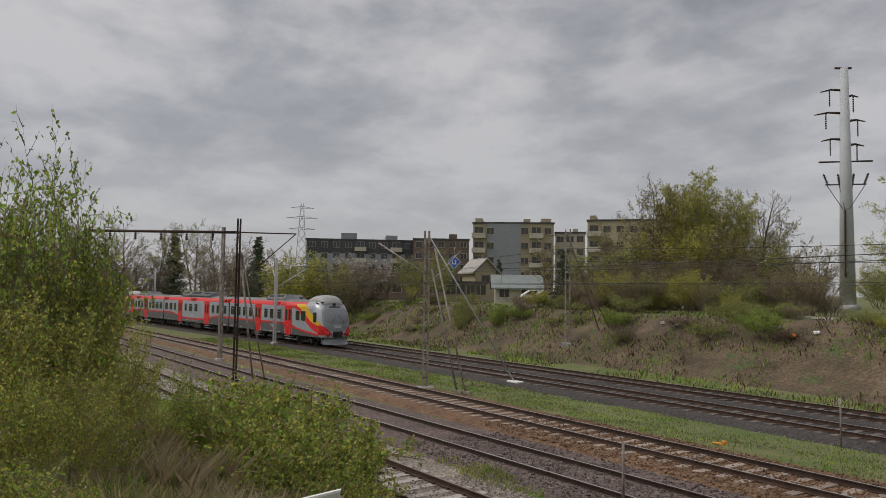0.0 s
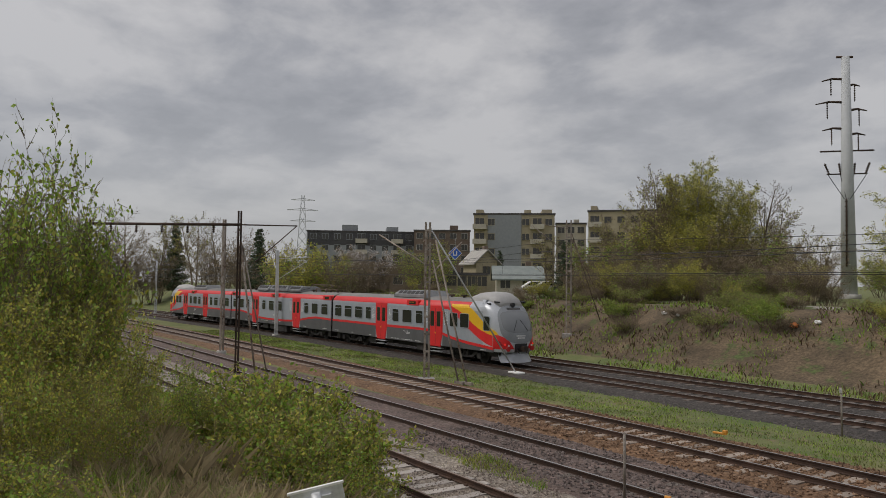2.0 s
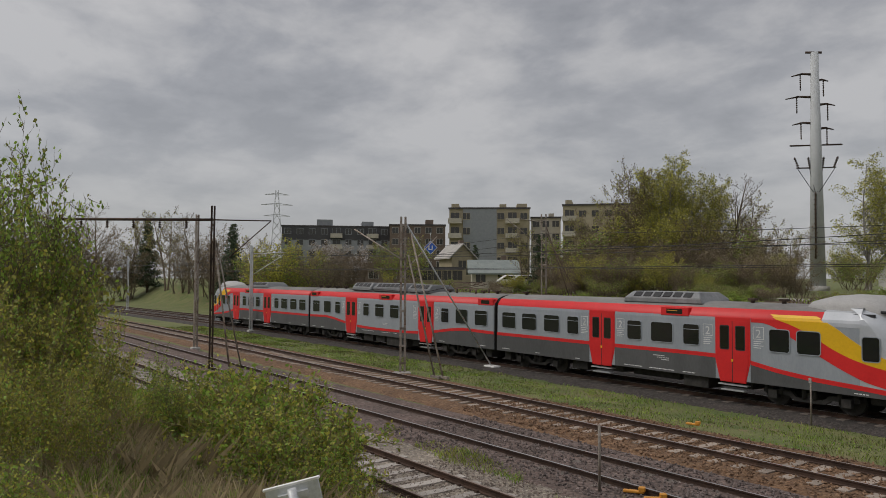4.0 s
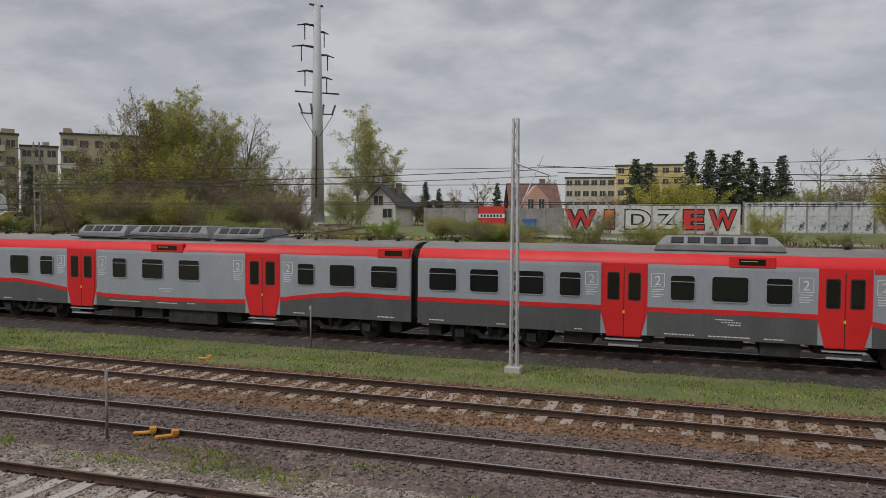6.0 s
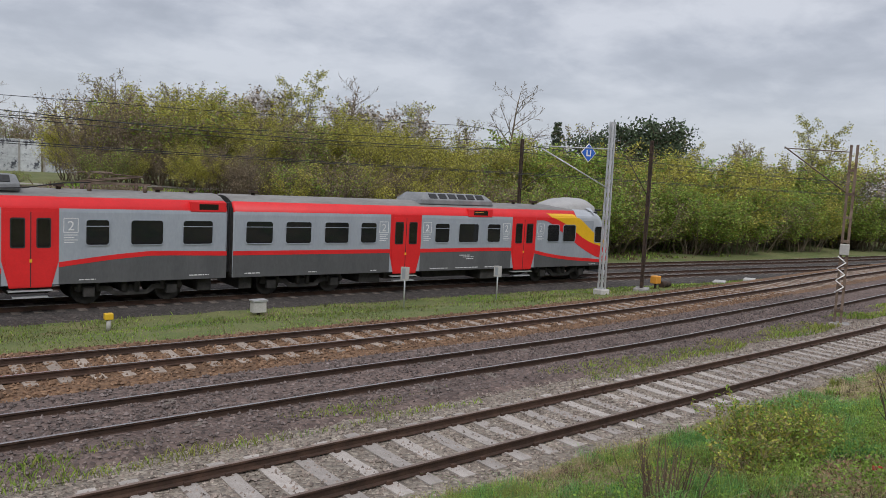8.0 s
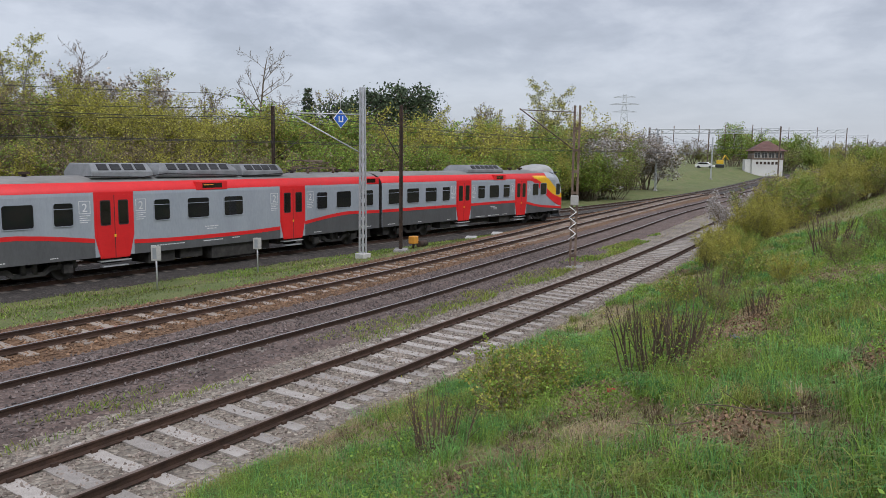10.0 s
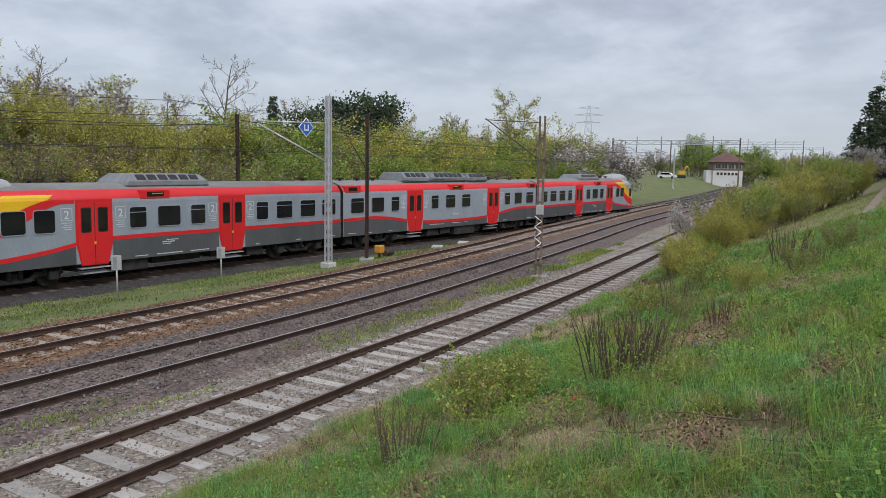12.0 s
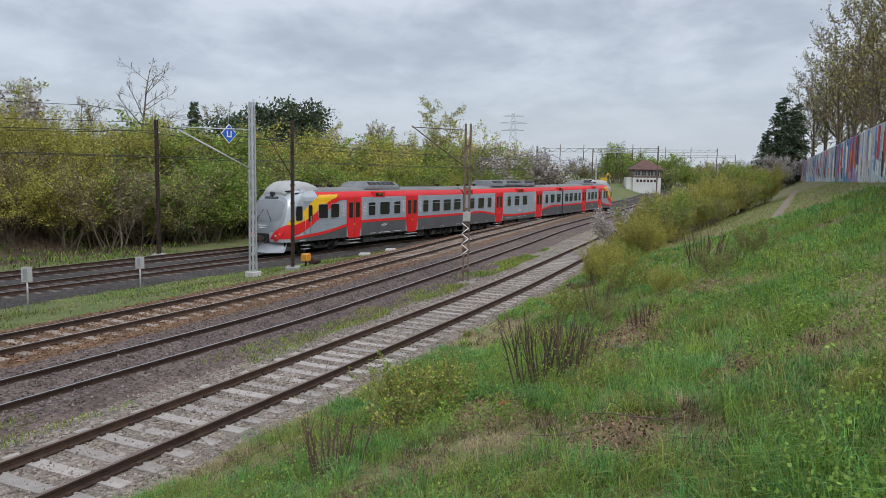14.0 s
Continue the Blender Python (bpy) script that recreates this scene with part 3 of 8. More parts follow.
def double_door(parent, x0, x1, side, belt=1.75):
    y = side * HALF
    mid = (x0 + x1) / 2
    flare = 0.16
    bm = bmesh.new()
    prism(bm, [(x0 - 0.05, 3.2), (x1 + 0.05, 3.2), (x1 + 0.05, 1.55), (x1 - flare, 0.7), (x0 + flare, 0.7), (x0 - 0.05, 1.55)], y - side * 0.03, y + side * 0.013)
    surround = part("door_surround", bm, TR_RED, parent)
    for a, b, inner in ((x0 + 0.04, mid - 0.015, 1), (mid + 0.015, x1 - 0.04, 0)):
        bm = bmesh.new()
        low = (a + flare * 0.9 * inner, b - flare * 0.9 * (1 - inner))
        prism(bm, [(a, 3.08), (b, 3.08), (b, 1.5), (low[1], 0.73), (low[0], 0.73), (a, 1.5)], y, y + side * 0.028)
        leaf = part("door_leaf", bm, TR_RED, parent)
        c = (a + b) / 2
        bm = bmesh.new()
        prism(bm, round_rect(c - 0.21, c + 0.21, 1.95, 2.9, 0.06), y + side * 0.02, y + side * 0.034)
        part("rubber_seal", bm, BLACK, leaf)
        bm = bmesh.new()
        prism(bm, round_rect(c - 0.175, c + 0.175, 1.99, 2.86, 0.05), y + side * 0.03, y + side * 0.039)
        part("pane", bm, GLASS_DOOR, leaf)
    bm = bmesh.new()
    box(bm, mid - 0.012, mid + 0.012, *sorted((y + side * 0.02, y + side * 0.031)), 0.73, 3.08)
    part("door_gap", bm, BLACK, parent)
    bm = bmesh.new()
    box(bm, mid - 0.035, mid + 0.035, *sorted((y + side * 0.02, y + side * 0.05)), 1.5, 1.6)
    part("door_button", bm, PAINT_YELLOW, parent, "small yellow door button")
    for z, w in ((0.6, 0.62), (0.4, 0.5)):
        bm = bmesh.new()
        box(bm, mid - w, mid + w, *sorted((y - side * 0.22, y + side * 0.05)), z - 0.02, z + 0.02)
        part("door_step", bm, STEEL_GALV, parent)
    return surround


def class_mark(parent, x, side):
    y = side * (HALF + 0.008)
    sign = part_of("class_number", TWO, parent, pose(x, y, 2.5, 90, 0, 0 if side < 0 else 180))
    tagged(sign, "white painted class numeral 2")
    bm = bmesh.new()
    ya, yb = sorted((side * HALF, y))
    for a, b, c, d in ((-0.22, -0.2, 2.45, 2.9), (0.2, 0.22, 2.45, 2.9), (-0.22, 0.22, 2.88, 2.9), (-0.22, 0.22, 2.43, 2.45)):
        box(bm, x + a, x + b, ya, yb, c, d)
    for k in range(4):
        box(bm, x - 0.2, x + (0.2 if k % 2 else 0.1), ya, yb, 2.1 + 0.08 * k, 2.125 + 0.08 * k)
    part("marking", bm, TR_WHITE, parent)


def small_marks(parent, spots, side, seed):
    rng = random.Random(seed)
    for x, z, w in spots:
        bm = bmesh.new()
        ya, yb = sorted((side * HALF, side * (HALF + 0.009)))
        a = x
        while a < x + w:
            b = a + rng.uniform(0.04, 0.16)
            box(bm, a, min(b, x + w), ya, yb, z, z + 0.035)
            a = b + 0.025
        part("marking", bm, TR_WHITE, parent)


def belt_panels(parent, belt, side, doors, end):
    """Dark lower panel and the red stripe on its upper edge, broken at the doors."""
    spans, x = [], belt[0][0]
    for a, b in doors:
        spans.append((x, a - 0.05))
        x = b + 0.05
    spans.append((x, belt[-1][0]))
    for a, b in spans:
        xs = [a] + [p for p, _ in belt if a < p < b] + [b]
        if b - a > 2:
            xs = sorted(set(xs + [a + (b - a) * k / 6 for k in range(1, 6)]))
        top = [(p, spline(belt, p)) for p in xs]
        lower = 0.775
        bm = bmesh.new()
        prism(bm, top + [(b, lower), (a, lower)], side * (HALF - 0.01), side * (HALF + 0.004))
        part("lower_panel", bm, TR_DARK, parent)
        bm = bmesh.new()
        prism(bm, [(p, z + 0.0) for p, z in top] + [(p, z - 0.16) for p, z in top[::-1]], side * (HALF - 0.01), side * (HALF + 0.008))
        part("stripe", bm, TR_RED, parent)


WHEELS = []


def bogie(parent, x):
    """A motor bogie: side frames, springs, axle boxes and two turning wheelsets."""
    bm = bmesh.new()
    for s in (-1, 1):
        prism(bm, [(x - 1.75, 0.62), (x - 0.7, 0.62), (x - 0.5, 0.42), (x + 0.5, 0.42), (x + 0.7, 0.62), (x + 1.75, 0.62), (x + 1.75, 0.48), (x + 0.8, 0.45), (x + 0.55, 0.28), (x - 0.55, 0.28), (x - 0.8, 0.45), (x - 1.75, 0.48)], s * 1.02, s * 1.14)
        for d in (-1.35, 1.35):
            box(bm, x + d - 0.17, x + d + 0.17, s * 1.15 - 0.1, s * 1.15 + 0.1, 0.3, 0.6)
            for q in (-0.28, 0.28):
                tube(bm, (x + d + q, s * 1.12, 0.45), (x + d + q, s * 1.12, 0.8), 0.075, n=8)
        for q in (-0.2, 0.2):
            tube(bm, (x + q, s * 1.1, 0.4), (x + q, s * 1.1, 0.85), 0.1, n=8)
    box(bm, x - 0.3, x + 0.3, -1.1, 1.1, 0.4, 0.62)
    frame_ = part("bogie", bm, TR_UNDER, parent, "grimy dark bogie frame")
    for d in (-1.35, 1.35):
        bm = bmesh.new()
        for s in (-1, 1):
            tube(bm, (0, s * 0.72, 0), (0, s * 0.85, 0), 0.47, n=24)
            tube(bm, (0, s * 0.69, 0), (0, s * 0.72, 0), 0.5, n=24)
            for k in range(5):
                a = 2 * math.pi * k / 5
                tube(bm, (0.26 * math.cos(a), s * 0.85, 0.26 * math.sin(a)), (0.26 * math.cos(a), s * 0.87, 0.26 * math.sin(a)), 0.05, n=6)
        tube(bm, (0, -0.95, 0), (0, 0.95, 0), 0.09, n=10)
        ws = part("wheelset", bm, TR_UNDER, frame_)
        ws.matrix_basis = pose(x + d, 0, 0.47)
        WHEELS.append((ws, x + d))


def louvre_unit(parent, x0, x1, z0=3.68, h=0.5, w=0.95, slope=0.5, name="roof_unit"):
    bm = bmesh.new()
    prof = [(-w, z0), (-w, z0 + h * 0.45), (-w * 0.72, z0 + h), (w * 0.72, z0 + h), (w, z0 + h * 0.45), (w, z0)]
    a = [bm.verts.new((x0 + (slope if z > z0 + h * 0.9 else slope * 0.2 if z > z0 + 0.01 else 0), y, z)) for y, z in prof]
    b = [bm.verts.new((x1 - (slope if z > z0 + h * 0.9 else slope * 0.2 if z > z0 + 0.01 else 0), y, z)) for y, z in prof]
    bm.faces.new(a)
    bm.faces.new(b[::-1])
    for k in range(6):
        bm.faces.new((a[k], b[k], b[(k + 1) % 6], a[(k + 1) % 6]))
    soften(bm, 0.03)
    unit = part(name, bm, TR_UNIT, parent, "grey louvred roof unit")
    n = int((x1 - x0 - 2 * slope) / 0.55)
    for k in range(n):
        c = x0 + slope + 0.15 + (k + 0.5) * (x1 - x0 - 2 * slope - 0.3) / n
        for s in (-1, 1):
            bm = bmesh.new()
            p0, p1 = Vector((0, s * (w * 0.965 + 0.012), z0 + h * 0.55)), Vector((0, s * (w * 0.76 + 0.012), z0 + h * 0.94))
            v = [bm.verts.new(p + Vector((dx, 0, 0.012))) for p, dx in ((p0, c - 0.2), (p0, c + 0.2), (p1, c + 0.2), (p1, c - 0.2))]
            u = [bm.verts.new(q.co - Vector((0, s * 0.03, 0.03))) for q in v]
            bm.faces.new(v)
            for q in range(4):
                bm.faces.new((v[q], u[q], u[(q + 1) % 4], v[(q + 1) % 4]))
            part("grille", bm, BLACK, unit)
    return unit


def underframe(parent, boxes):
    for x0, x1, z0, z1, w in boxes:
        bm = bmesh.new()
        box(bm, x0, x1, -w, w, z0, z1)
        soften(bm, 0.02)
        part("equipment_box", bm, TR_UNDER, parent)


def roof_knobs(parent, xs, s=0.14):
    for x in xs:
        bm = bmesh.new()
        tube(bm, (x, -0.3, 3.7), (x, -0.3, 3.86), s * 0.6, n=8)
        box(bm, x - s, x + s, -0.3 - s, -0.3 + s, 3.86, 3.95)
        part("roof_vent", bm, STEEL_DARK, parent)


def destination_box(parent, x0, x1, side, lit=True):
    ya, yb = sorted((side * 1.1, side * 1.425))
    bm = bmesh.new()
    box(bm, x0, x1, ya, yb, 3.16, 3.52)
    soften(bm, 0.02)
    d = part("display_housing", bm, TR_RED, parent)
    bm = bmesh.new()
    box(bm, x0 + 0.3, x1 - 0.3, *sorted((side * 1.42, side * 1.43)), 3.24, 3.44)
    part("display", bm, GLASS_DOOR, d)
    if lit:
        bm = bmesh.new()
        box(bm, x0 + 0.36, x0 + 0.85, *sorted((side * 1.428, side * 1.434)), 3.355, 3.385)
        part("display_text", bm, PAINT_ORANGE, d)


def nose_surface(bm, y_lim, z0, z1, off, ny=15, nz=13, mi=0, shape=None):
    """The bowed cab front: a sheet over y and z, pushed out by off."""
    grid = []
    for j in range(nz):
        z = z0 + (z1 - z0) * j / (nz - 1)
        row = []
        lim = y_lim(z) if callable(y_lim) else y_lim
        for i in range(ny):
            y = -lim + 2 * lim * i / (ny - 1)
            row.append(bm.verts.new((nose_x(y, z) + off, y, z)))
        grid.append(row)
    for j in range(nz - 1):
        for i in range(ny - 1):
            f = bm.faces.new((grid[j][i], grid[j][i + 1], grid[j + 1][i + 1], grid[j + 1][i]))
            f.smooth, f.material_index = True, mi
    return grid


def nose_half(z):
    """Half width of the cab at height z."""
    return HALF if z < 3.0 else HALF - 0.05 * (z - 3.0) - 0.75 * max(0.0, z - 3.25) ** 1.4


def nose_x(y, z):
    front = spline([(0.7, 20.85), (1.2, 20.95), (1.8, 20.92), (2.4, 20.78), (3.0, 20.45), (3.5, 19.95), (3.9, 19.2)], z)
    u = min(1.0, abs(y) / nose_half(z))
    return front - 0.25 * u**2 - 0.55 * u**6


def cab(parent):
    bm = bmesh.new()
    grid = nose_surface(bm, nose_half, 0.8, 3.72, 0.0, 21, 17)
    back = []
    for row in grid:
        a = bm.verts.new((19.2, row[0].co.y, row[0].co.z))
        b = bm.verts.new((19.2, row[-1].co.y, row[-1].co.z))
        back.append((a, b))
    for j in range(len(grid) - 1):
        for side, k in ((0, 0), (1, -1)):
            f = bm.faces.new((grid[j][k], grid[j + 1][k], back[j + 1][side], back[j][side]))
            f.smooth = False
    top = grid[-1]
    tb = [bm.verts.new((19.2, v.co.y, 3.79 - 0.05 * abs(v.co.y))) for v in top]
    for k in range(len(top) - 1):
        bm.faces.new((top[k], top[k + 1], tb[k + 1], tb[k])).smooth = True
    bmesh.ops.remove_doubles(bm, verts=bm.verts[:], dist=0.01)
    front = part("cab_front", bm, TR_SILVER, parent, "silver-grey rounded cab front")
    # windscreen with its dark surround, and the dark shield under it
    bm = bmesh.new()
    nose_surface(bm, lambda z: 1.2 * (1 - abs((z - 2.36) / 1.09) ** 3.2) ** 0.42, 1.28, 3.42, 0.012, 17, 19)
    part("front_shield", bm, TR_SHIELD, front, "dark grey shield round the windscreen")
    bm = bmesh.new()
    nose_surface(bm, lambda z: 1.08 * (1 - abs((z - 2.52) / 0.63) ** 4) ** 0.3, 1.9, 3.14, 0.022, 17, 15)
    part("windscreen", bm, GLASS_FRONT, front)
    bm = bmesh.new()
    nose_surface(bm, lambda z: 0.5, 3.18, 3.3, 0.026, 9, 3)
    part("front_display", bm, GLASS_DOOR, front)
    bm = bmesh.new()
    for y0, y1 in ((-0.5, -0.15), (0.55, 0.1)):
        tube(bm, (nose_x(y0, 2.0) + 0.05, y0, 2.0), (nose_x(y1, 2.6) + 0.05, y1, 2.6), 0.015, n=6)
    part("wiper", bm, BLACK, front)
    for w, z in ((0.34, 1.72), (0.26, 1.6)):
        for q in range(6):
            y = -w + 2 * w * q / 6
            bm = bmesh.new()
            box(bm, nose_x(0, z) - 0.06, nose_x(0, z) + 0.024, y, y + w / 3.6, z - 0.035, z + 0.035)
            part("front_marking", bm, TR_WHITE, front)
    # red apron with lamps
    for s in (-1, 1):
        bm = bmesh.new()
        rows = []
        for z, a in ((0.98, 0.45), (1.1, 0.55), (1.3, 0.7), (1.45, 0.82), (1.58, 0.98), (1.68, 1.12), (1.76, 1.26)):
            rows.append([bm.verts.new((nose_x(y, z) + 0.012, s * y, z)) for y in np.linspace(a, HALF, 7)])
        for r0, r1 in zip(rows, rows[1:]):
            for k in range(6):
                bm.faces.new((r0[k], r0[k + 1], r1[k + 1], r1[k])).smooth = True
        apron = part("apron", bm, TR_RED, front)
        bm = bmesh.new()
        rows = []
        for z, a in ((1.77, 1.27), (1.9, 1.3), (2.04, 1.37)):
            rows.append([bm.verts.new((nose_x(y, z) + 0.012, s * y, z)) for y in np.linspace(a, HALF, 4)])
        for r0, r1 in zip(rows, rows[1:]):
            for k in range(3):
                bm.faces.new((r0[k], r0[k + 1], r1[k + 1], r1[k])).smooth = True
        part("yellow_corner", bm, TR_YELLOW, front)
        bm = bmesh.new()
        v = []
        for y, z in ((0.72, 1.1), (1.16, 1.18), (1.24, 1.42), (0.86, 1.25)):
            v.append((nose_x(y, z) + 0.03, s * y, z))
        a = [bm.verts.new(p) for p in v]
        b = [bm.verts.new((x - 0.08, y, z)) for x, y, z in v]
        bm.faces.new(a)
        for k in range(4):
            bm.faces.new((a[k], b[k], b[(k + 1) % 4], a[(k + 1) % 4]))
        lamp = part("lamp_housing", bm, BLACK, apron)
        for y, z, m in ((0.84, 1.17, LAMP_WHITE), (1.03, 1.25, LAMP_RED)):
            bm = bmesh.new()
            x = nose_x(y, z)
            tube(bm, (x, s * y, z), (x + 0.045, s * y, z), 0.055, n=12)
            part("lamp", bm, m, apron)
    bm = bmesh.new()
    nose_surface(bm, lambda z: 0.42 + 0.1 * (z - 0.8), 0.82, 1.28, 0.016, 7, 4)
    part("coupler_recess", bm, BLACK, front)
    bm = bmesh.new()
    tube(bm, (20.6, 0, 1.0), (21.25, 0, 1.0), 0.11, n=10)
    box(bm, 21.15, 21.4, -0.16, 0.16, 0.86, 1.16)
    for y in (-0.3, 0.3):
        tube(bm, (20.9, y, 0.95), (21.15, y, 0.75), 0.03, n=6)
    part("coupler", bm, STEEL_DARK, front)
    for s in (-1, 1):
        bm = bmesh.new()
        tube(bm, (20.4, s * 0.88, 1.0), (20.86, s * 0.88, 1.0), 0.09, n=12)
        tube(bm, (20.86, s * 0.88, 1.0), (20.92, s * 0.88, 1.0), 0.15, 0.14, n=16)
        part("buffer", bm, LETTER_RED_DARK, front, "dull red round buffer")
    # plough
    bm = bmesh.new()
    rows = []
    for z, x in ((0.22, 21.1), (0.4, 20.95), (0.62, 20.85), (0.8, 20.8)):
        rows.append([bm.verts.new((x - 0.55 * (abs(y) / 1.15) ** 2, y, z)) for y in np.linspace(-1.15, 1.15, 11)])
    for r0, r1 in zip(rows, rows[1:]):
        for k in range(10):
            bm.faces.new((r0[k], r0[k + 1], r1[k + 1], r1[k])).smooth = True
    bmesh.ops.solidify(bm, geom=bm.faces[:], thickness=0.03)
    part("plough", bm, TR_SILVER, parent, "grey curved rail guard")


def roof_pod(parent):
    """The pale bulged equipment cover above the cab."""
    bm = bmesh.new()
    rows = []
    spine = ((16.75, 0.3, 0.02), (17.1, 0.8, 0.24), (17.8, 1.0, 0.43), (18.6, 1.05, 0.5), (19.3, 1.02, 0.48), (19.75, 0.95, 0.34), (20.05, 0.85, 0.1))
    for x, w, h in spine:
        base = 3.62 if x < 19.6 else 3.62 - (x - 19.6) * 0.5
        row = []
        for k in range(13):
            a = math.pi * k / 12
            row.append(bm.verts.new((x, w * math.cos(a), base - 0.12 + (h + 0.2) * math.sin(a) ** 0.6)))
        rows.append(row)
    for a, b in zip(rows, rows[1:]):
        for k in range(12):
            bm.faces.new((a[k], b[k], b[k + 1], a[k + 1])).smooth = True
    bm.faces.new(rows[0])
    bm.faces.new(rows[-1])
    part("roof_pod", bm, TR_POD, parent, "pale bulged roof cover above the cab")
    bm = bmesh.new()
    for s in (-1, 1):
        box(bm, 18.9, 19.6, *sorted((s * 1.12, s * 1.2)), 3.44, 3.54)
        tube(bm, (19.7, s * 0.95, 3.62), (20.15, s * 0.95, 3.6), 0.05, n=6)
    tube(bm, (20.1, 0, 3.45), (20.25, 0, 3.45), 0.13, n=12)
    part("horn", bm, BLACK, parent)


def livery_swoosh(parent, side):
    y0, y1, y2 = side * (HALF - 0.01), side * (HALF + 0.011), side * (HALF + 0.015)
    yb = [(16.3, 3.2), (16.9, 3.0), (17.6, 2.68), (18.3, 2.28), (18.9, 2.02), (19.6, 1.82), (20.12, 1.72)]
    rb = [(15.2, 3.06), (15.75, 3.05), (16.3, 2.86), (16.9, 2.52), (17.3, 2.3), (17.9, 1.96), (18.6, 1.6), (19.4, 1.27), (20.12, 1.1)]
    bm = bmesh.new()
    upper = [(15.2, 3.2), (16.3, 3.2)] + [(16.3 + 3.82 * k / 16, spline(yb, 16.3 + 3.82 * k / 16)) for k in range(1, 17)]
    under = [(15.2 + 4.92 * k / 20, spline(rb, 15.2 + 4.92 * k / 20)) for k in range(21)]
    prism(bm, upper + under[::-1], y0, y1)
    part("red_swoosh", bm, TR_RED, parent)
    yt = [(18.1, 3.2), (18.45, 3.0), (18.8, 2.75), (19.4, 2.38), (20.12, 2.05)]
    bm = bmesh.new()
    upper = [(16.32, 3.2), (18.1, 3.2)] + [(18.1 + 2.02 * k / 10, spline(yt, 18.1 + 2.02 * k / 10)) for k in range(1, 11)]
    under = [(16.32 + 3.8 * k / 16, spline(yb, 16.32 + 3.8 * k / 16) - (0 if k else 0.01)) for k in range(17)]
    prism(bm, upper + under[::-1], y0, y2)
    part("yellow_swoosh", bm, TR_YELLOW, parent)
    # yellow carried on over the red roof edge
    bm = bmesh.new()
    q = [(HALF + 0.006, 3.1), (1.401, 3.2), (1.372, 3.3), (1.3, 3.39)]
    for (ya, za), (yb2, zb) in zip(q, q[1:]):
        sh = (za - 3.1) * 1.2
        v = [bm.verts.new((x, side * yy, zz + 0.006)) for x, yy, zz in ((16.35 - sh, ya, za), (18.1 - sh * 0.8, ya, za), (18.1 - sh * 0.8 - 0.2, yb2, zb), (16.35 - sh - 0.2, yb2, zb))]
        bm.faces.new(v)
    part("yellow_edge", bm, TR_YELLOW, parent)


def end_car(m):
    car = thing("train_car", m, "grey and red electric train cab car with yellow swoosh", "train car", "cars of the electric train")
    bm = bmesh.new()
    shell(bm, 0.14, 19.25)
    part("body", bm, [TR_GREY, TR_RED, TR_ROOF, TR_UNDER], car, "grey car body with sooty roof")
    # silver roof edge behind the cab
    q = [(HALF + 0.006, 3.06), (1.401, 3.2), (1.372, 3.3), (1.16, 3.567), (0.8, 3.706)]
    for s in (-1, 1):
        bm = bmesh.new()
        for (ya, za), (yb, zb) in zip(q, q[1:]):
            v = [bm.verts.new((x, s * yy, zz + 0.004)) for x, yy, zz in ((17.9, ya, za), (19.26, ya, za), (19.26, yb, zb), (17.9, yb, zb))]
            bm.faces.new(v)
        bmesh.ops.remove_doubles(bm, verts=bm.verts[:], dist=0.001)
        part("cab_roof_edge", bm, TR_SILVER, car)
    cab(car)
    doors = [(6.95, 8.4), (13.7, 15.12)]
    for side in (-1, 1):
        belt_panels(car, END_BELT, side, doors, True)
        for a, b in doors:
            double_door(car, a, b, side)
        for a, b, split in ((0.62, 1.66, 1), (2.2, 3.25, 1), (3.85, 4.9, 1), (5.48, 6.2, 1), (9.2, 9.95, 1), (10.5, 11.6, 0), (12.15, 12.9, 1)):
            side_window(car, a, b, side, split=bool(split))
        livery_swoosh(car, side)
        for a, b in ((15.95, 16.72), (17.02, 17.86)):
            side_window(car, a, b, side, split=False)
        side_window(car, 19.3, 19.85, side, 1.98, 2.78, False)
        for x in (6.58, 8.78, 13.3, 15.5):
            class_mark(car, x, side)
        small_marks(car, ((0.6, 0.9, 0.6), (3.2, 0.88, 0.35), (6.0, 0.86, 0.3), (9.0, 0.86, 1.0), (10.4, 0.86, 1.3), (12.1, 0.86, 0.6), (10.6, 1.42, 0.6), (10.8, 1.34, 0.6), (11.0, 1.26, 0.4), (19.0, 0.84, 0.5)), side, 5)
        destination_box(car, 11.0, 12.4, side)
        if side < 0:
            continue
        # the driver's door is on one side only
        side_window(car, 18.46, 18.74, side, 1.9, 2.8, False, BLACK)
        bm = bmesh.new()
        for x in (18.6, 19.12):
            tube(bm, (x, side * 1.47, 1.2), (x, side * 1.47, 2.2), 0.015, n=6)
        part("handrail", bm, STEEL_GALV, car)
        for z in (0.35, 0.55):
            bm = bmesh.new()
            box(bm, 18.6, 19.2, *sorted((side * 1.2, side * 1.42)), z - 0.02, z + 0.02)
            part("cab_step", bm, STEEL_GALV, car)
    louvre_unit(car, 8.6, 12.75, 3.66, 0.48, 1.0, 0.35)
    roof_pod(car)
    roof_knobs(car, (1.3, 14.6, 15.9))
    bogie(car, 3.1)
    bogie(car, 17.3)
    underframe(car, ((5.6, 6.6, 0.35, 0.78, 1.2), (6.9, 8.6, 0.45, 0.78, 1.0), (9.0, 11.5, 0.42, 0.7, 0.8), (12.0, 13.2, 0.3, 0.78, 1.25), (13.6, 15.0, 0.45, 0.78, 1.0), (0.5, 1.0, 0.3, 0.8, 1.15), (19.4, 20.4, 0.5, 0.8, 1.1)))
    return car


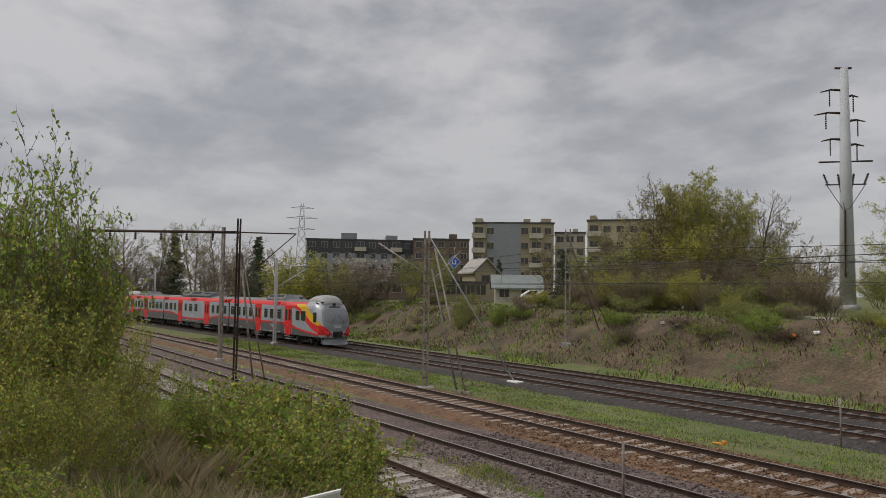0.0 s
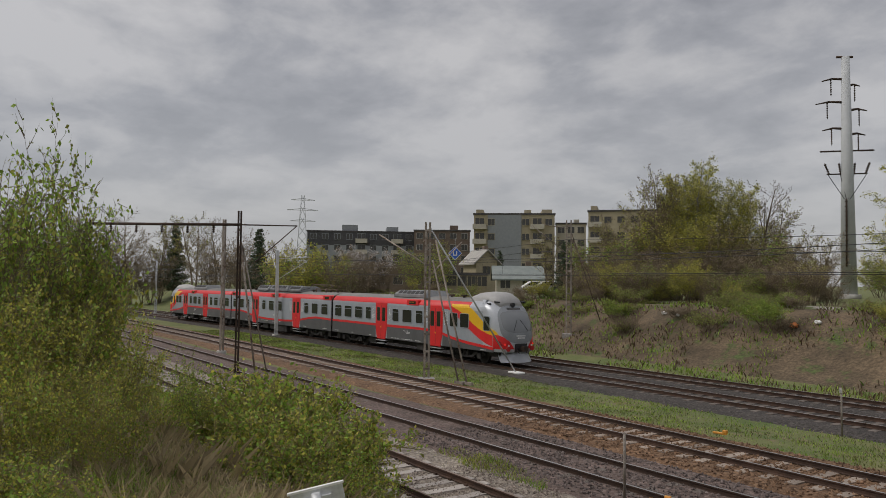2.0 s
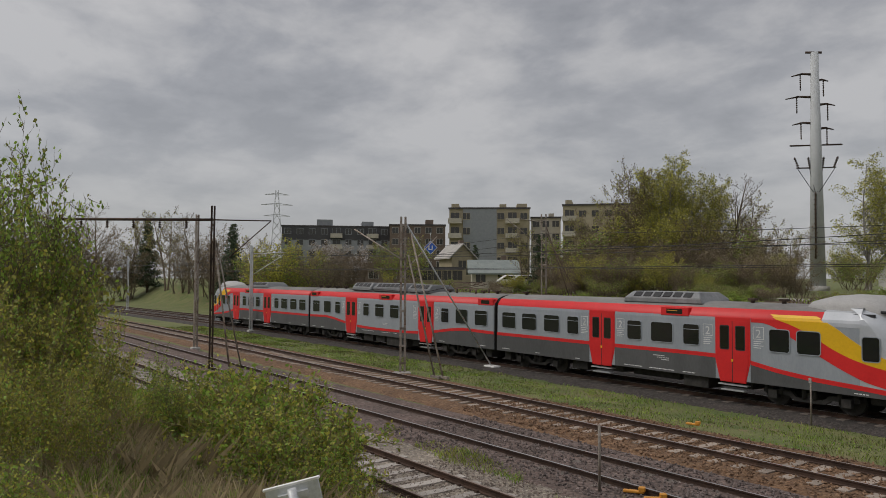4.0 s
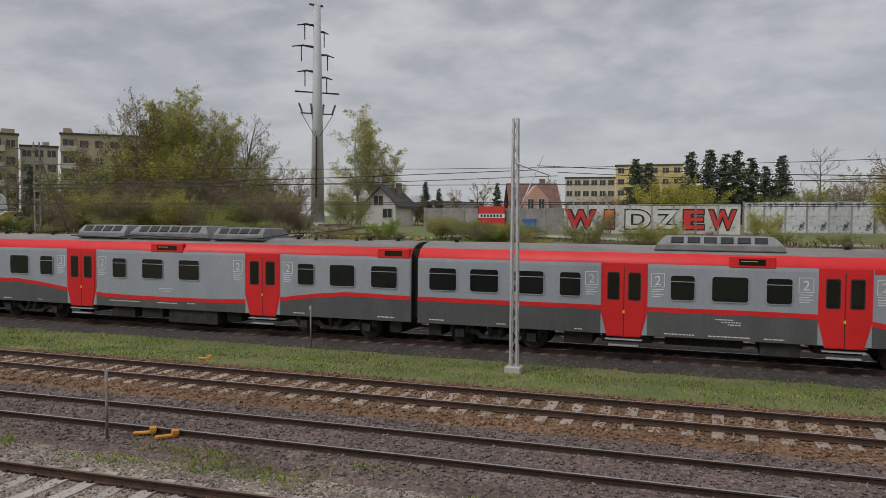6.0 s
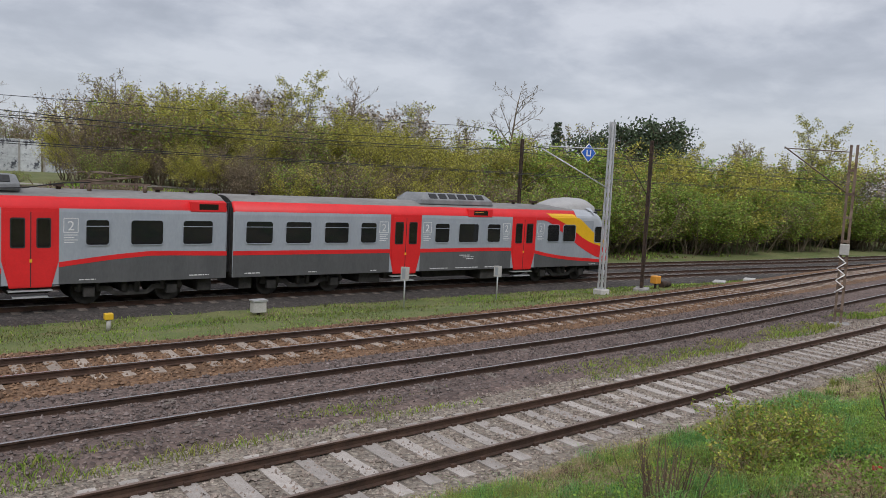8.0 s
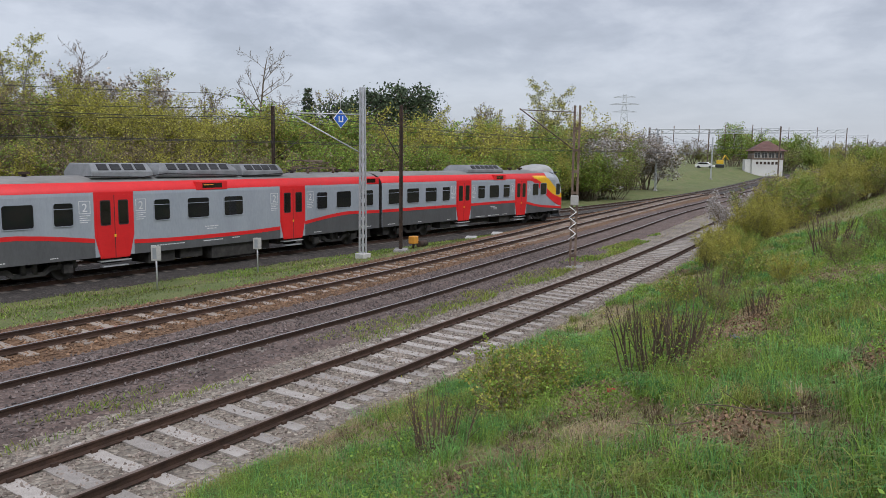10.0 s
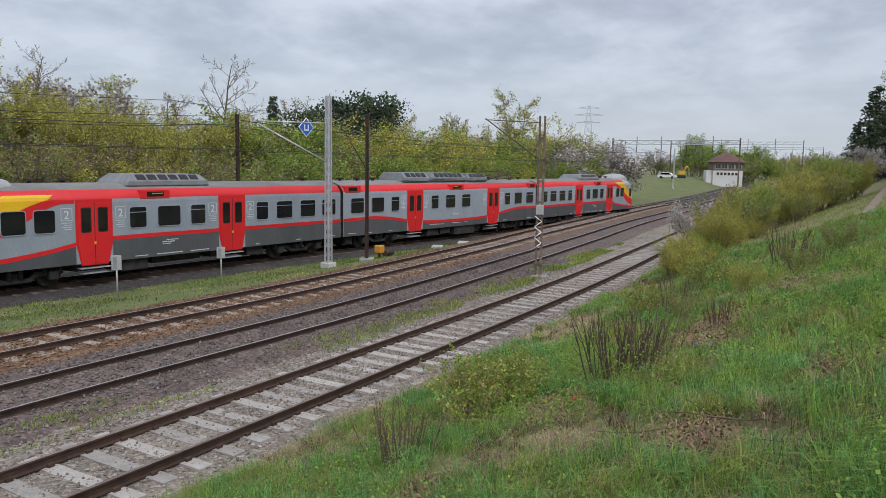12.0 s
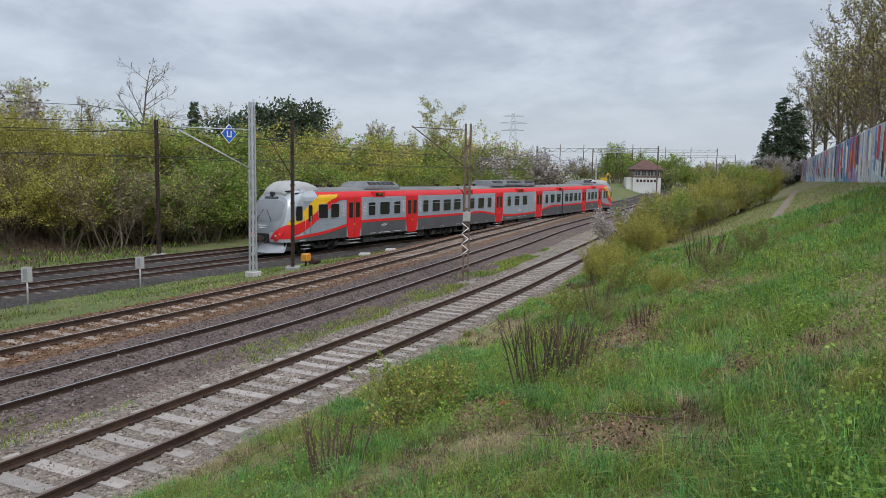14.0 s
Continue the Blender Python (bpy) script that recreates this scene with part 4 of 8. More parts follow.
def pantograph(parent, x):
    bm = bmesh.new()
    for y in (-0.5, 0.5):
        tube(bm, (x, y, 4.05), (x + 1.9, y * 0.6, 4.28), 0.025, n=6)
        tube(bm, (x + 1.9, y * 0.6, 4.28), (x + 0.5, y, 4.36), 0.02, n=6)
        for q in (0.1, 1.9):
            tube(bm, (x + q, y, 3.72), (x + q, y, 4.0), 0.07, n=8)
    box(bm, x - 0.1, x + 2.1, -0.55, -0.45, 3.98, 4.04)
    box(bm, x - 0.1, x + 2.1, 0.45, 0.55, 3.98, 4.04)
    tube(bm, (x + 0.45, -0.95, 4.38), (x + 0.45, 0.95, 4.38), 0.03, n=6)
    tube(bm, (x + 0.7, -0.95, 4.38), (x + 0.7, 0.95, 4.38), 0.03, n=6)
    for k in range(8):
        a0, a1 = math.pi * k / 8, math.pi * (k + 1) / 8
        for y in (-0.95, 0.95):
            tube(bm, (x + 0.2 + 0.25 * math.cos(a0), y, 4.15 + 0.22 * math.sin(a0)), (x + 0.2 + 0.25 * math.cos(a1), y, 4.15 + 0.22 * math.sin(a1)), 0.02, n=5)
    part("pantograph", bm, STEEL_RUST, parent, "folded rusty pantograph")


def mid_car(m):
    car = thing("train_car", m, "grey and red electric train motor car with roof equipment", "train car", "cars of the electric train")
    bm = bmesh.new()
    shell(bm, 0.14, 21.96)
    part("body", bm, [TR_GREY, TR_RED, TR_ROOF, TR_UNDER], car, "grey car body with sooty roof")
    doors = [(5.75, 7.25), (14.85, 16.35)]
    for side in (-1, 1):
        belt_panels(car, MID_BELT, side, doors, False)
        for a, b in doors:
            double_door(car, a, b, side, 1.4)
        for a, b, split in ((0.7, 1.75, 1), (2.45, 3.5, 0), (4.2, 4.9, 1), (8.2, 8.9, 1), (9.75, 10.8, 1), (11.6, 12.6, 1), (17.2, 17.9, 1), (18.6, 19.65, 0), (20.35, 21.4, 1)):
            side_window(car, a, b, side, split=bool(split))
        for x in (5.35, 7.62, 14.45, 16.75):
            class_mark(car, x, side)
        small_marks(car, ((0.5, 0.9, 0.6), (2.0, 0.88, 0.5), (4.0, 0.88, 0.3), (8.0, 1.0, 1.6), (10.5, 1.0, 1.0), (12.0, 1.02, 0.4), (17.0, 0.88, 0.5), (20.6, 0.9, 0.7), (10.6, 1.6, 0.7), (10.7, 1.5, 0.5)), side, 6)
        destination_box(car, 0.2, 1.5, side, False)
        destination_box(car, 20.6, 21.9, side, False)
        destination_box(car, 10.2, 11.8, side)
    louvre_unit(car, 5.9, 8.5, 3.7, 0.55, 1.0, 0.1)
    louvre_unit(car, 8.65, 12.8, 3.7, 0.55, 1.0, 0.35)
    louvre_unit(car, 12.95, 15.4, 3.7, 0.5, 1.0, 0.1)
    pantograph(car, 17.4)
    bm = bmesh.new()
    pts = [(5.6, 3.78), (8.0, 3.72), (9.0, 3.85), (13.5, 3.72), (15.4, 3.8), (16.6, 4.0), (17.4, 4.05)]
    for (a, za), (b, zb) in zip(pts, pts[1:]):
        tube(bm, (a, -1.08, za), (b, -1.05, zb), 0.022, n=6)
    part("roof_cable", bm, BLACK, car)
    roof_knobs(car, (1.0, 2.4, 3.8, 16.6, 19.8, 21.0))
    bogie(car, 3.4)
    bogie(car, 18.7)
    underframe(car, ((6.2, 7.0, 0.45, 0.78, 1.0), (8.0, 9.2, 0.3, 0.78, 1.25), (9.5, 10.6, 0.35, 0.78, 1.2), (11.0, 13.4, 0.2, 0.78, 1.3), (13.7, 14.4, 0.35, 0.78, 1.1), (15.0, 16.2, 0.45, 0.78, 1.0), (0.6, 1.1, 0.3, 0.8, 1.15), (21.0, 21.5, 0.3, 0.8, 1.15)))
    # gangway bellows at both ends
    for x0, x1 in ((-0.22, 0.2), (21.9, 22.32)):
        bm = bmesh.new()
        for k in range(5):
            a, b = x0 + (x1 - x0) * k / 5, x0 + (x1 - x0) * (k + 0.8) / 5
            box(bm, a, b, -1.12, 1.12, 0.95, 3.5)
        part("gangway_bellows", bm, BLACK, car)
    return car


TWO = letter_mesh("2", 0.44, TR_WHITE)
lead_car = end_car(Matrix())
motor_car = mid_car(Matrix())
tail_car = copy_thing(lead_car, Matrix())
tagged(tail_car, "grey and red electric train rear cab car with yellow swoosh")
NOSE_ROWS = [(0.0, -56.0), (0.5, -50.4), (1.0, -44.8), (1.5, -39.3), (5.0, -0.1), (6.5, 15.9), (7.0, 21.15), (7.5, 26.5), (8.0, 31.95), (9.0, 42.7), (12.5, 80.75), (13.5, 91.8), (14.0, 97.4)]


def along(s):
    """The point of the main track at distance s along x, with its heading."""
    return Vector((s, line_y("main", s), rail_z("main", s)))


def nose_at(t):
    return spline(NOSE_ROWS, t)


def car_pose(a, b, back=False):
    """A car whose two ends stand at a (rear) and b (front) along the track."""
    p, q = along(a), along(b)
    if back:
        p, q = q, p
    d = q - p
    yaw, pitch = math.atan2(d.y, d.x), math.atan2(d.z, math.hypot(d.x, d.y))
    return Matrix.Translation(p) @ Euler((0, -pitch, yaw)).to_matrix().to_4x4()


def train_rows(t):
    n = nose_at(t)
    return car_pose(n - 20.95, n), car_pose(n - 20.95 - 22.1, n - 20.95), car_pose(n - 20.95 - 22.1 - 20.95, n - 20.95 - 22.1, True)

# ---- masts, wires and lineside things ----
def polar(az, r, z=0.0):
    """A place by its bearing (degrees right of +y) and distance from the camera's stand."""
    return Vector((r * math.sin(radians(az)), r * math.cos(radians(az)), z))


def base_z(x, y):
    return ground_z(x, y) - 0.02


def channel_mast(x, y, top, label, mat, turn=0.0, gap=0.34, arms=(), struts=(), lean=0.0):
    """Two steel channels tied by plates, on a low footing; arms are (from z, to offset, to z)."""
    z0 = base_z(x, y)
    m = thing("catenary_mast", pose(x, y, z0, 0, lean, turn), label, "catenary mast", "masts along the railway")
    h = top - z0
    for s in (-1, 1):
        bm = bmesh.new()
        u = s * gap / 2
        for a, b, c, d in ((u - 0.045, u + 0.045, -0.07, -0.058), (u - 0.045, u + 0.045, 0.058, 0.07), (u - 0.008 - s * 0.035, u + 0.008 - s * 0.035, -0.058, 0.058)):
            box(bm, a, b, c, d, 0, h)
        part("upright", bm, mat, m)
    k = 0.5
    while k < h - 0.3:
        bm = bmesh.new()
        box(bm, -gap / 2 - 0.05, gap / 2 + 0.05, -0.083, -0.071, k, k + 0.1)
        box(bm, -gap / 2 - 0.05, gap / 2 + 0.05, 0.071, 0.083, k, k + 0.1)
        part("tie_plate", bm, mat, m)
        k += 0.85
    bm = bmesh.new()
    box(bm, -gap / 2 - 0.3, gap / 2 + 0.3, -0.32, 0.32, -0.3, 0.12)
    soften(bm, 0.03)
    part("footing", bm, CONCRETE_OLD, m)
    for p, q, r in arms:
        bm = bmesh.new()
        tube(bm, p, q, r, n=8)
        part("arm", bm, mat, m)
    for p, q, r, sm in struts:
        bm = bmesh.new()
        tube(bm, p, q, r, n=6)
        part("strut", bm, sm, m)
    return m


def lattice_mast(x, y, top, label, mat, turn=0.0, arms=()):
    """A slim galvanised lattice mast on a concrete block."""
    z0 = base_z(x, y)
    m = thing("catenary_mast", pose(x, y, z0, 0, 0, turn), label, "catenary mast", "masts along the railway")
    h = top - z0
    for sx in (-1, 1):
        for sy in (-1, 1):
            bm = bmesh.new()
            tube(bm, (sx * 0.105, sy * 0.1, 0), (sx * 0.07, sy * 0.07, h), 0.044, n=4)
            part("corner_post", bm, mat, m)
    n = int(h / 0.38)
    bm = bmesh.new()
    for k in range(n):
        z, z2 = k * h / n, (k + 1) * h / n
        w0, w1 = 0.105 - 0.035 * k / n, 0.105 - 0.035 * (k + 1) / n
        s = 1 if k % 2 else -1
        for sy in (-1, 1):
            tube(bm, (s * w0, sy * w0 * 0.85, z), (-s * w1, sy * w1 * 0.85, z2), 0.014, n=4)
            tube(bm, (sy * w0, s * w0 * 0.85, z), (sy * w1, -s * w1 * 0.85, z2), 0.014, n=4)
    tagged(part("lacing", bm, mat, m), kind="stuff")
    bm = bmesh.new()
    box(bm, -0.26, 0.26, -0.26, 0.26, -0.3, 0.22)
    soften(bm, 0.03)
    part("footing", bm, CONCRETE, m)
    for p, q, r in arms:
        bm = bmesh.new()
        tube(bm, p, q, r, n=8)
        part("arm", bm, mat, m)
    return m


def insulator(bm, p0, p1, r=0.06, n=6):
    p0, p1 = Vector(p0), Vector(p1)
    for k in range(n):
        a, b = p0.lerp(p1, k / n), p0.lerp(p1, (k + 0.6) / n)
        tube(bm, a, b, r, r * 0.7, n=8)
    tube(bm, p0, p1, r * 0.35, n=6)


def build_masts():
    # dark two-legged mast with a long feeder beam, on the camera's side
    m = channel_mast(-37.6, 12.2, 8.05, "dark rusty two-legged catenary mast beside the inner track", STEEL_DARK, 70, 0.13,
                     struts=(((0.9, 0.6, 0), (0.1, 0.1, 6.5), 0.05, STEEL_PALE_RUST), ((1.5, 0.5, 0), (0.15, 0.1, 6.6), 0.04, STEEL_PALE_RUST)))
    a, b = polar(-82.1, 43.0, 7.4), Vector((-37.6, 12.2, 7.35))
    beam = thing("feeder_beam", None, "dark tubular beam spanning between two masts", "beam")
    bm = bmesh.new()
    tube(bm, a, b, 0.07, n=8)
    part("tube", bm, STEEL_DARK, beam)
    for k in range(5):
        p = a.lerp(b, 0.15 + 0.17 * k)
        bm = bmesh.new()
        insulator(bm, p, p + Vector((0, 0, -0.45)), 0.08, 4)
        part("insulator", bm, STEEL_DARK, beam)
    bm = bmesh.new()
    d = polar(-67.9, 44.0, 7.7)
    tube(bm, b, d, 0.035, n=6)
    tube(bm, d, Vector((-38.0, 13.2, 5.5)), 0.03, n=6)
    part("cantilever", bm, STEEL_DARK, beam)
    channel_mast(a.x, a.y, 7.6, "dark rusty catenary mast rising behind the bushes", STEEL_DARK, 70, 0.2)
    lattice_mast(*polar(-73.1, 52.0).xy, 8.6, "slim pale lattice catenary mast behind a dark one", STEEL_PALE_RUST)
    lattice_mast(-64.2, 24.3, 7.35, "pale galvanised catenary mast between the tracks", STEEL_GALV, 0, (((0, 0, 6.9), (0.4, 3.0, 7.1), 0.03), ((0, 0, 5.0), (0.3, 2.9, 6.9), 0.025), ((0, 0, 5.6), (-2.4, 0.6, 6.6), 0.025)))
    lattice_mast(-117.0, 25.6, 7.6, "pale galvanised catenary mast far down the line", STEEL_GALV)
    # rusty mast with its struts and a long stay
    stay = Vector((-32.4, 25.9, -0.3))
    channel_mast(-31.7, 19.75, 7.5, "rust-streaked pale catenary mast braced by two struts", STEEL_PALE_RUST, 65, 0.21,
                 arms=(((0, 0, 5.6), (-2.3, 1.6, 7.2), 0.035), ((0, 0, 5.0), (2.0, 1.9, 6.9), 0.03), ((0, 0, 7.0), (0.0, 2.0, 6.9), 0.03)))
    for k, (p, q, r, mat) in enumerate((((-29.0, 20.3, -0.2), (-31.2, 19.9, 6.6), 0.045, STEEL_PALE_RUST), ((-29.4, 20.1, -0.2), (-31.3, 19.8, 5.6), 0.045, STEEL_PALE_RUST))):
        bm = bmesh.new()
        tube(bm, p, q, r, n=6)
        bar(bm, (p[0] - 0.3, p[1], p[2] + 0.05), (p[0] + 0.4, p[1], p[2] + 0.05), 0.12)
        s = thing("mast_strut", None, "pale steel strut bracing a catenary mast", "strut", "struts of the mast")
        part("tube", bm, mat, s)
    bm = bmesh.new()
    tube(bm, stay, (-31.7, 19.9, 7.2), 0.04, n=6)
    s = thing("stay_cable", None, "pale stay rod anchored in a white slab", "stay")
    part("rod", bm, STEEL_GALV, s)
    bm = bmesh.new()
    box(bm, stay.x - 0.4, stay.x + 0.5, stay.y - 0.25, stay.y + 0.25, stay.z - 0.3, stay.z + 0.05)
    soften(bm, 0.03)
    part("anchor_slab", bm, PAINT_WHITE, s, "white concrete anchor slab")
    # beyond the outer track
    channel_mast(-42.5, 39.0, 9.4, "rusty brown catenary mast at the foot of the bank", STEEL_PALE_RUST, 40, 0.34,
                 arms=(((0, 0, 6.0), (-2.6, -1.2, 8.2), 0.03), ((0, 0, 8.0), (-1.6, -1.5, 8.2), 0.03)),
                 struts=(((2.5, 0.5, 0.4), (0.1, 0, 8.0), 0.04, STEEL_RUST), ((3.3, 0.7, 0.6), (0.1, 0, 7.4), 0.04, STEEL_RUST)))
    # bright slim mast beside the main track
    lattice_mast(-5.75, 23.35, 7.55, "slim white-grey lattice catenary mast in the grass strip", STEEL_GALV, 0, (((0, 0, 4.9), (0.55, 1.6, 7.0), 0.022), ((0.1, 0, 6.6), (0.6, 2.4, 6.4), 0.02), ((0, -0.1, 6.7), (0.5, -1.5, 6.5), 0.02)))
    m = lattice_mast(25.9, 21.3, 7.15, "bright galvanised lattice catenary mast with a sign arm", STEEL_GALV, 0, (((0, 0, 4.6), (-2.3, 1.9, 6.2), 0.03), ((0, 0, 6.3), (-2.3, 1.9, 6.3), 0.025)))
    # diamond sign hung on its arm
    for pos, turn in ((polar(48.95, 34.4, 5.83), 20), (polar(-56.0, 46.0, 6.35), -50)):
        sign = thing("railway_sign", Matrix.Translation(pos) @ pose(0, 0, 0, 0, 0, turn - 30 if turn > 0 else turn + 100), "blue diamond railway sign with a white mark", "sign", "blue diamond signs")
        bm = bmesh.new()
        prism(bm, [(0.42, 0), (0, 0.42), (-0.42, 0), (0, -0.42)], -0.015, 0.015)
        part("plate", bm, PAINT_WHITE, sign)
        bm = bmesh.new()
        prism(bm, [(0.38, 0), (0, 0.38), (-0.38, 0), (0, -0.38)], -0.022, 0.022)
        part("field", bm, PAINT_BLUE, sign)
        bm = bmesh.new()
        for x0, x1, z0, z1 in ((-0.13, -0.07, -0.12, 0.12), (0.07, 0.13, -0.12, 0.12), (-0.13, 0.13, -0.15, -0.09)):
            box(bm, x0, x1, -0.028, 0.028, z0, z1)
        part("mark", bm, PAINT_WHITE, sign)
        bm = bmesh.new()
        tube(bm, (0, 0, 0.42), (0, 0, 0.9), 0.012, n=6)
        part("hanger", bm, STEEL_GALV, sign)
    channel_mast(32.3, 33.4, 7.0, "dark brown catenary mast beyond the outer track", STEEL_DARK, 30, 0.26, arms=(((0, 0, 4.6), (1.8, -1.6, 6.2), 0.025),))
    channel_mast(29.0, 21.5, 6.55, "dark brown catenary mast beside an orange lamp", STEEL_DARK, 30, 0.26, arms=(((0, 0, 4.3), (2.4, 1.5, 6.3), 0.025), ((0, 0, 6.0), (2.4, 1.5, 6.2), 0.02)))
    m = channel_mast(28.4, 12.35, 6.3, "brown two-legged catenary mast with a white zigzag mark", STEEL_RUST, -66.5, 0.2, arms=(((0, 0, 4.75), (-2.3, 0.1, 6.45), 0.025), ((-0.1, 0, 6.3), (-2.3, 0.1, 6.4), 0.018)))
    bm = bmesh.new()
    box(bm, -0.16, 0.16, -0.16, -0.09, 2.6, 3.0)
    soften(bm, 0.02)
    part("mast_plate", bm, CONCRETE, m, "pale plate on the mast")
    bm = bmesh.new()
    for k in range(6):
        s = 1 if k % 2 else -1
        tube(bm, (s * 0.14 - 0.05, -0.15, 2.55 - 0.22 * k), (-s * 0.14 - 0.05, -0.15, 2.33 - 0.22 * k), 0.022, n=6)
    part("zigzag_mark", bm, PAINT_WHITE, m, "white zigzag mark")


def wire(bm, a, b, sag, r, n=8):
    """One hanging strand of square section."""
    a, b = Vector(a), Vector(b)
    side = Vector((-(b - a).y, (b - a).x, 0)).normalized() * r
    up = Vector((0, 0, r))
    rings = []
    for k in range(n + 1):
        u = k / n
        p = a.lerp(b, u) - Vector((0, 0, sag * 4 * u * (1 - u)))
        rings.append([bm.verts.new(p + d) for d in (side, up, -side, -up)])
    for p, q in zip(rings, rings[1:]):
        for k in range(4):
            bm.faces.new((p[k], q[k], q[(k + 1) % 4], p[(k + 1) % 4]))
    bm.faces.new(rings[0])
    bm.faces.new(rings[-1])


def build_wires():
    spans = [-190, -128, -64, -6, 27, 85, 140, 200]
    for name, zc, off in (("main", 5.3, 0.0), ("outer", 5.3, 0.0)):
        line = thing("overhead_wire", None, "dark overhead contact and carrier wires above a track", "overhead wire", "overhead wires")
        for x0, x1 in zip(spans, spans[1:]):
            za, zb = rail_z(name, x0), rail_z(name, x1)
            p, q = (x0, line_y(name, x0) + off, za), (x1, line_y(name, x1) + off, zb)
            bm = bmesh.new()
            wire(bm, (p[0], p[1], p[2] + zc), (q[0], q[1], q[2] + zc), 0.08, 0.013)
            part("contact_wire", bm, WIRE, line)
            bm = bmesh.new()
            wire(bm, (p[0], p[1], p[2] + zc + 1.35), (q[0], q[1], q[2] + zc + 1.2), 0.5, 0.014)
            part("carrier_wire", bm, WIRE, line)
            bm = bmesh.new()
            for k in range(1, 8):
                u = k / 8
                x, y = p[0] + (q[0] - p[0]) * u, p[1] + (q[1] - p[1]) * u
                z = za + (zb - za) * u + zc
                tube(bm, (x, y, z - 0.08 * 4 * u * (1 - u)), (x, y, z + 1.2 - 2.0 * u * (1 - u)), 0.006, n=3)
            tagged(part("droppers", bm, WIRE, line), kind="stuff")
    feeder = thing("feeder_wire", None, "thin feeder wires running beside the outer track", "wire")
    for y, z in ((38.5, 7.9), (35.5, 6.9)):
        for x0, x1 in ((-190, -120), (-120, -42), (-42, 32), (32, 110), (110, 190)):
            bm = bmesh.new()
            wire(bm, (x0, y, z), (x1, y, z), 0.9, 0.014)
            part("strand", bm, WIRE, feeder)


def small_post(x, y, h, plate=None, label="thin grey lineside post", mat=None):
    p = thing("lineside_post", pose(x, y, base_z(x, y)), label, "post", "lineside posts")
    bm = bmesh.new()
    tube(bm, (0, 0, 0), (0, 0, h), 0.03, n=8)
    part("pole", bm, mat or STEEL_GALV, p)
    if plate:
        bm = bmesh.new()
        w, z0, z1, turn = plate
        box(bm, -w, w, -0.05, -0.03, z0, z1)
        soften(bm, 0.006)
        pl = part("plate", bm, CONCRETE, p)
        pl.matrix_basis = pose(0, 0, 0, 0, 0, turn)
        bm = bmesh.new()
        box(bm, -w * 0.7, w * 0.1, -0.056, -0.049, z0 + 0.06, z1 - 0.06)
        mk = part("mark", bm, TR_SHIELD, p)
        mk.matrix_basis = pose(0, 0, 0, 0, 0, turn)
    return p


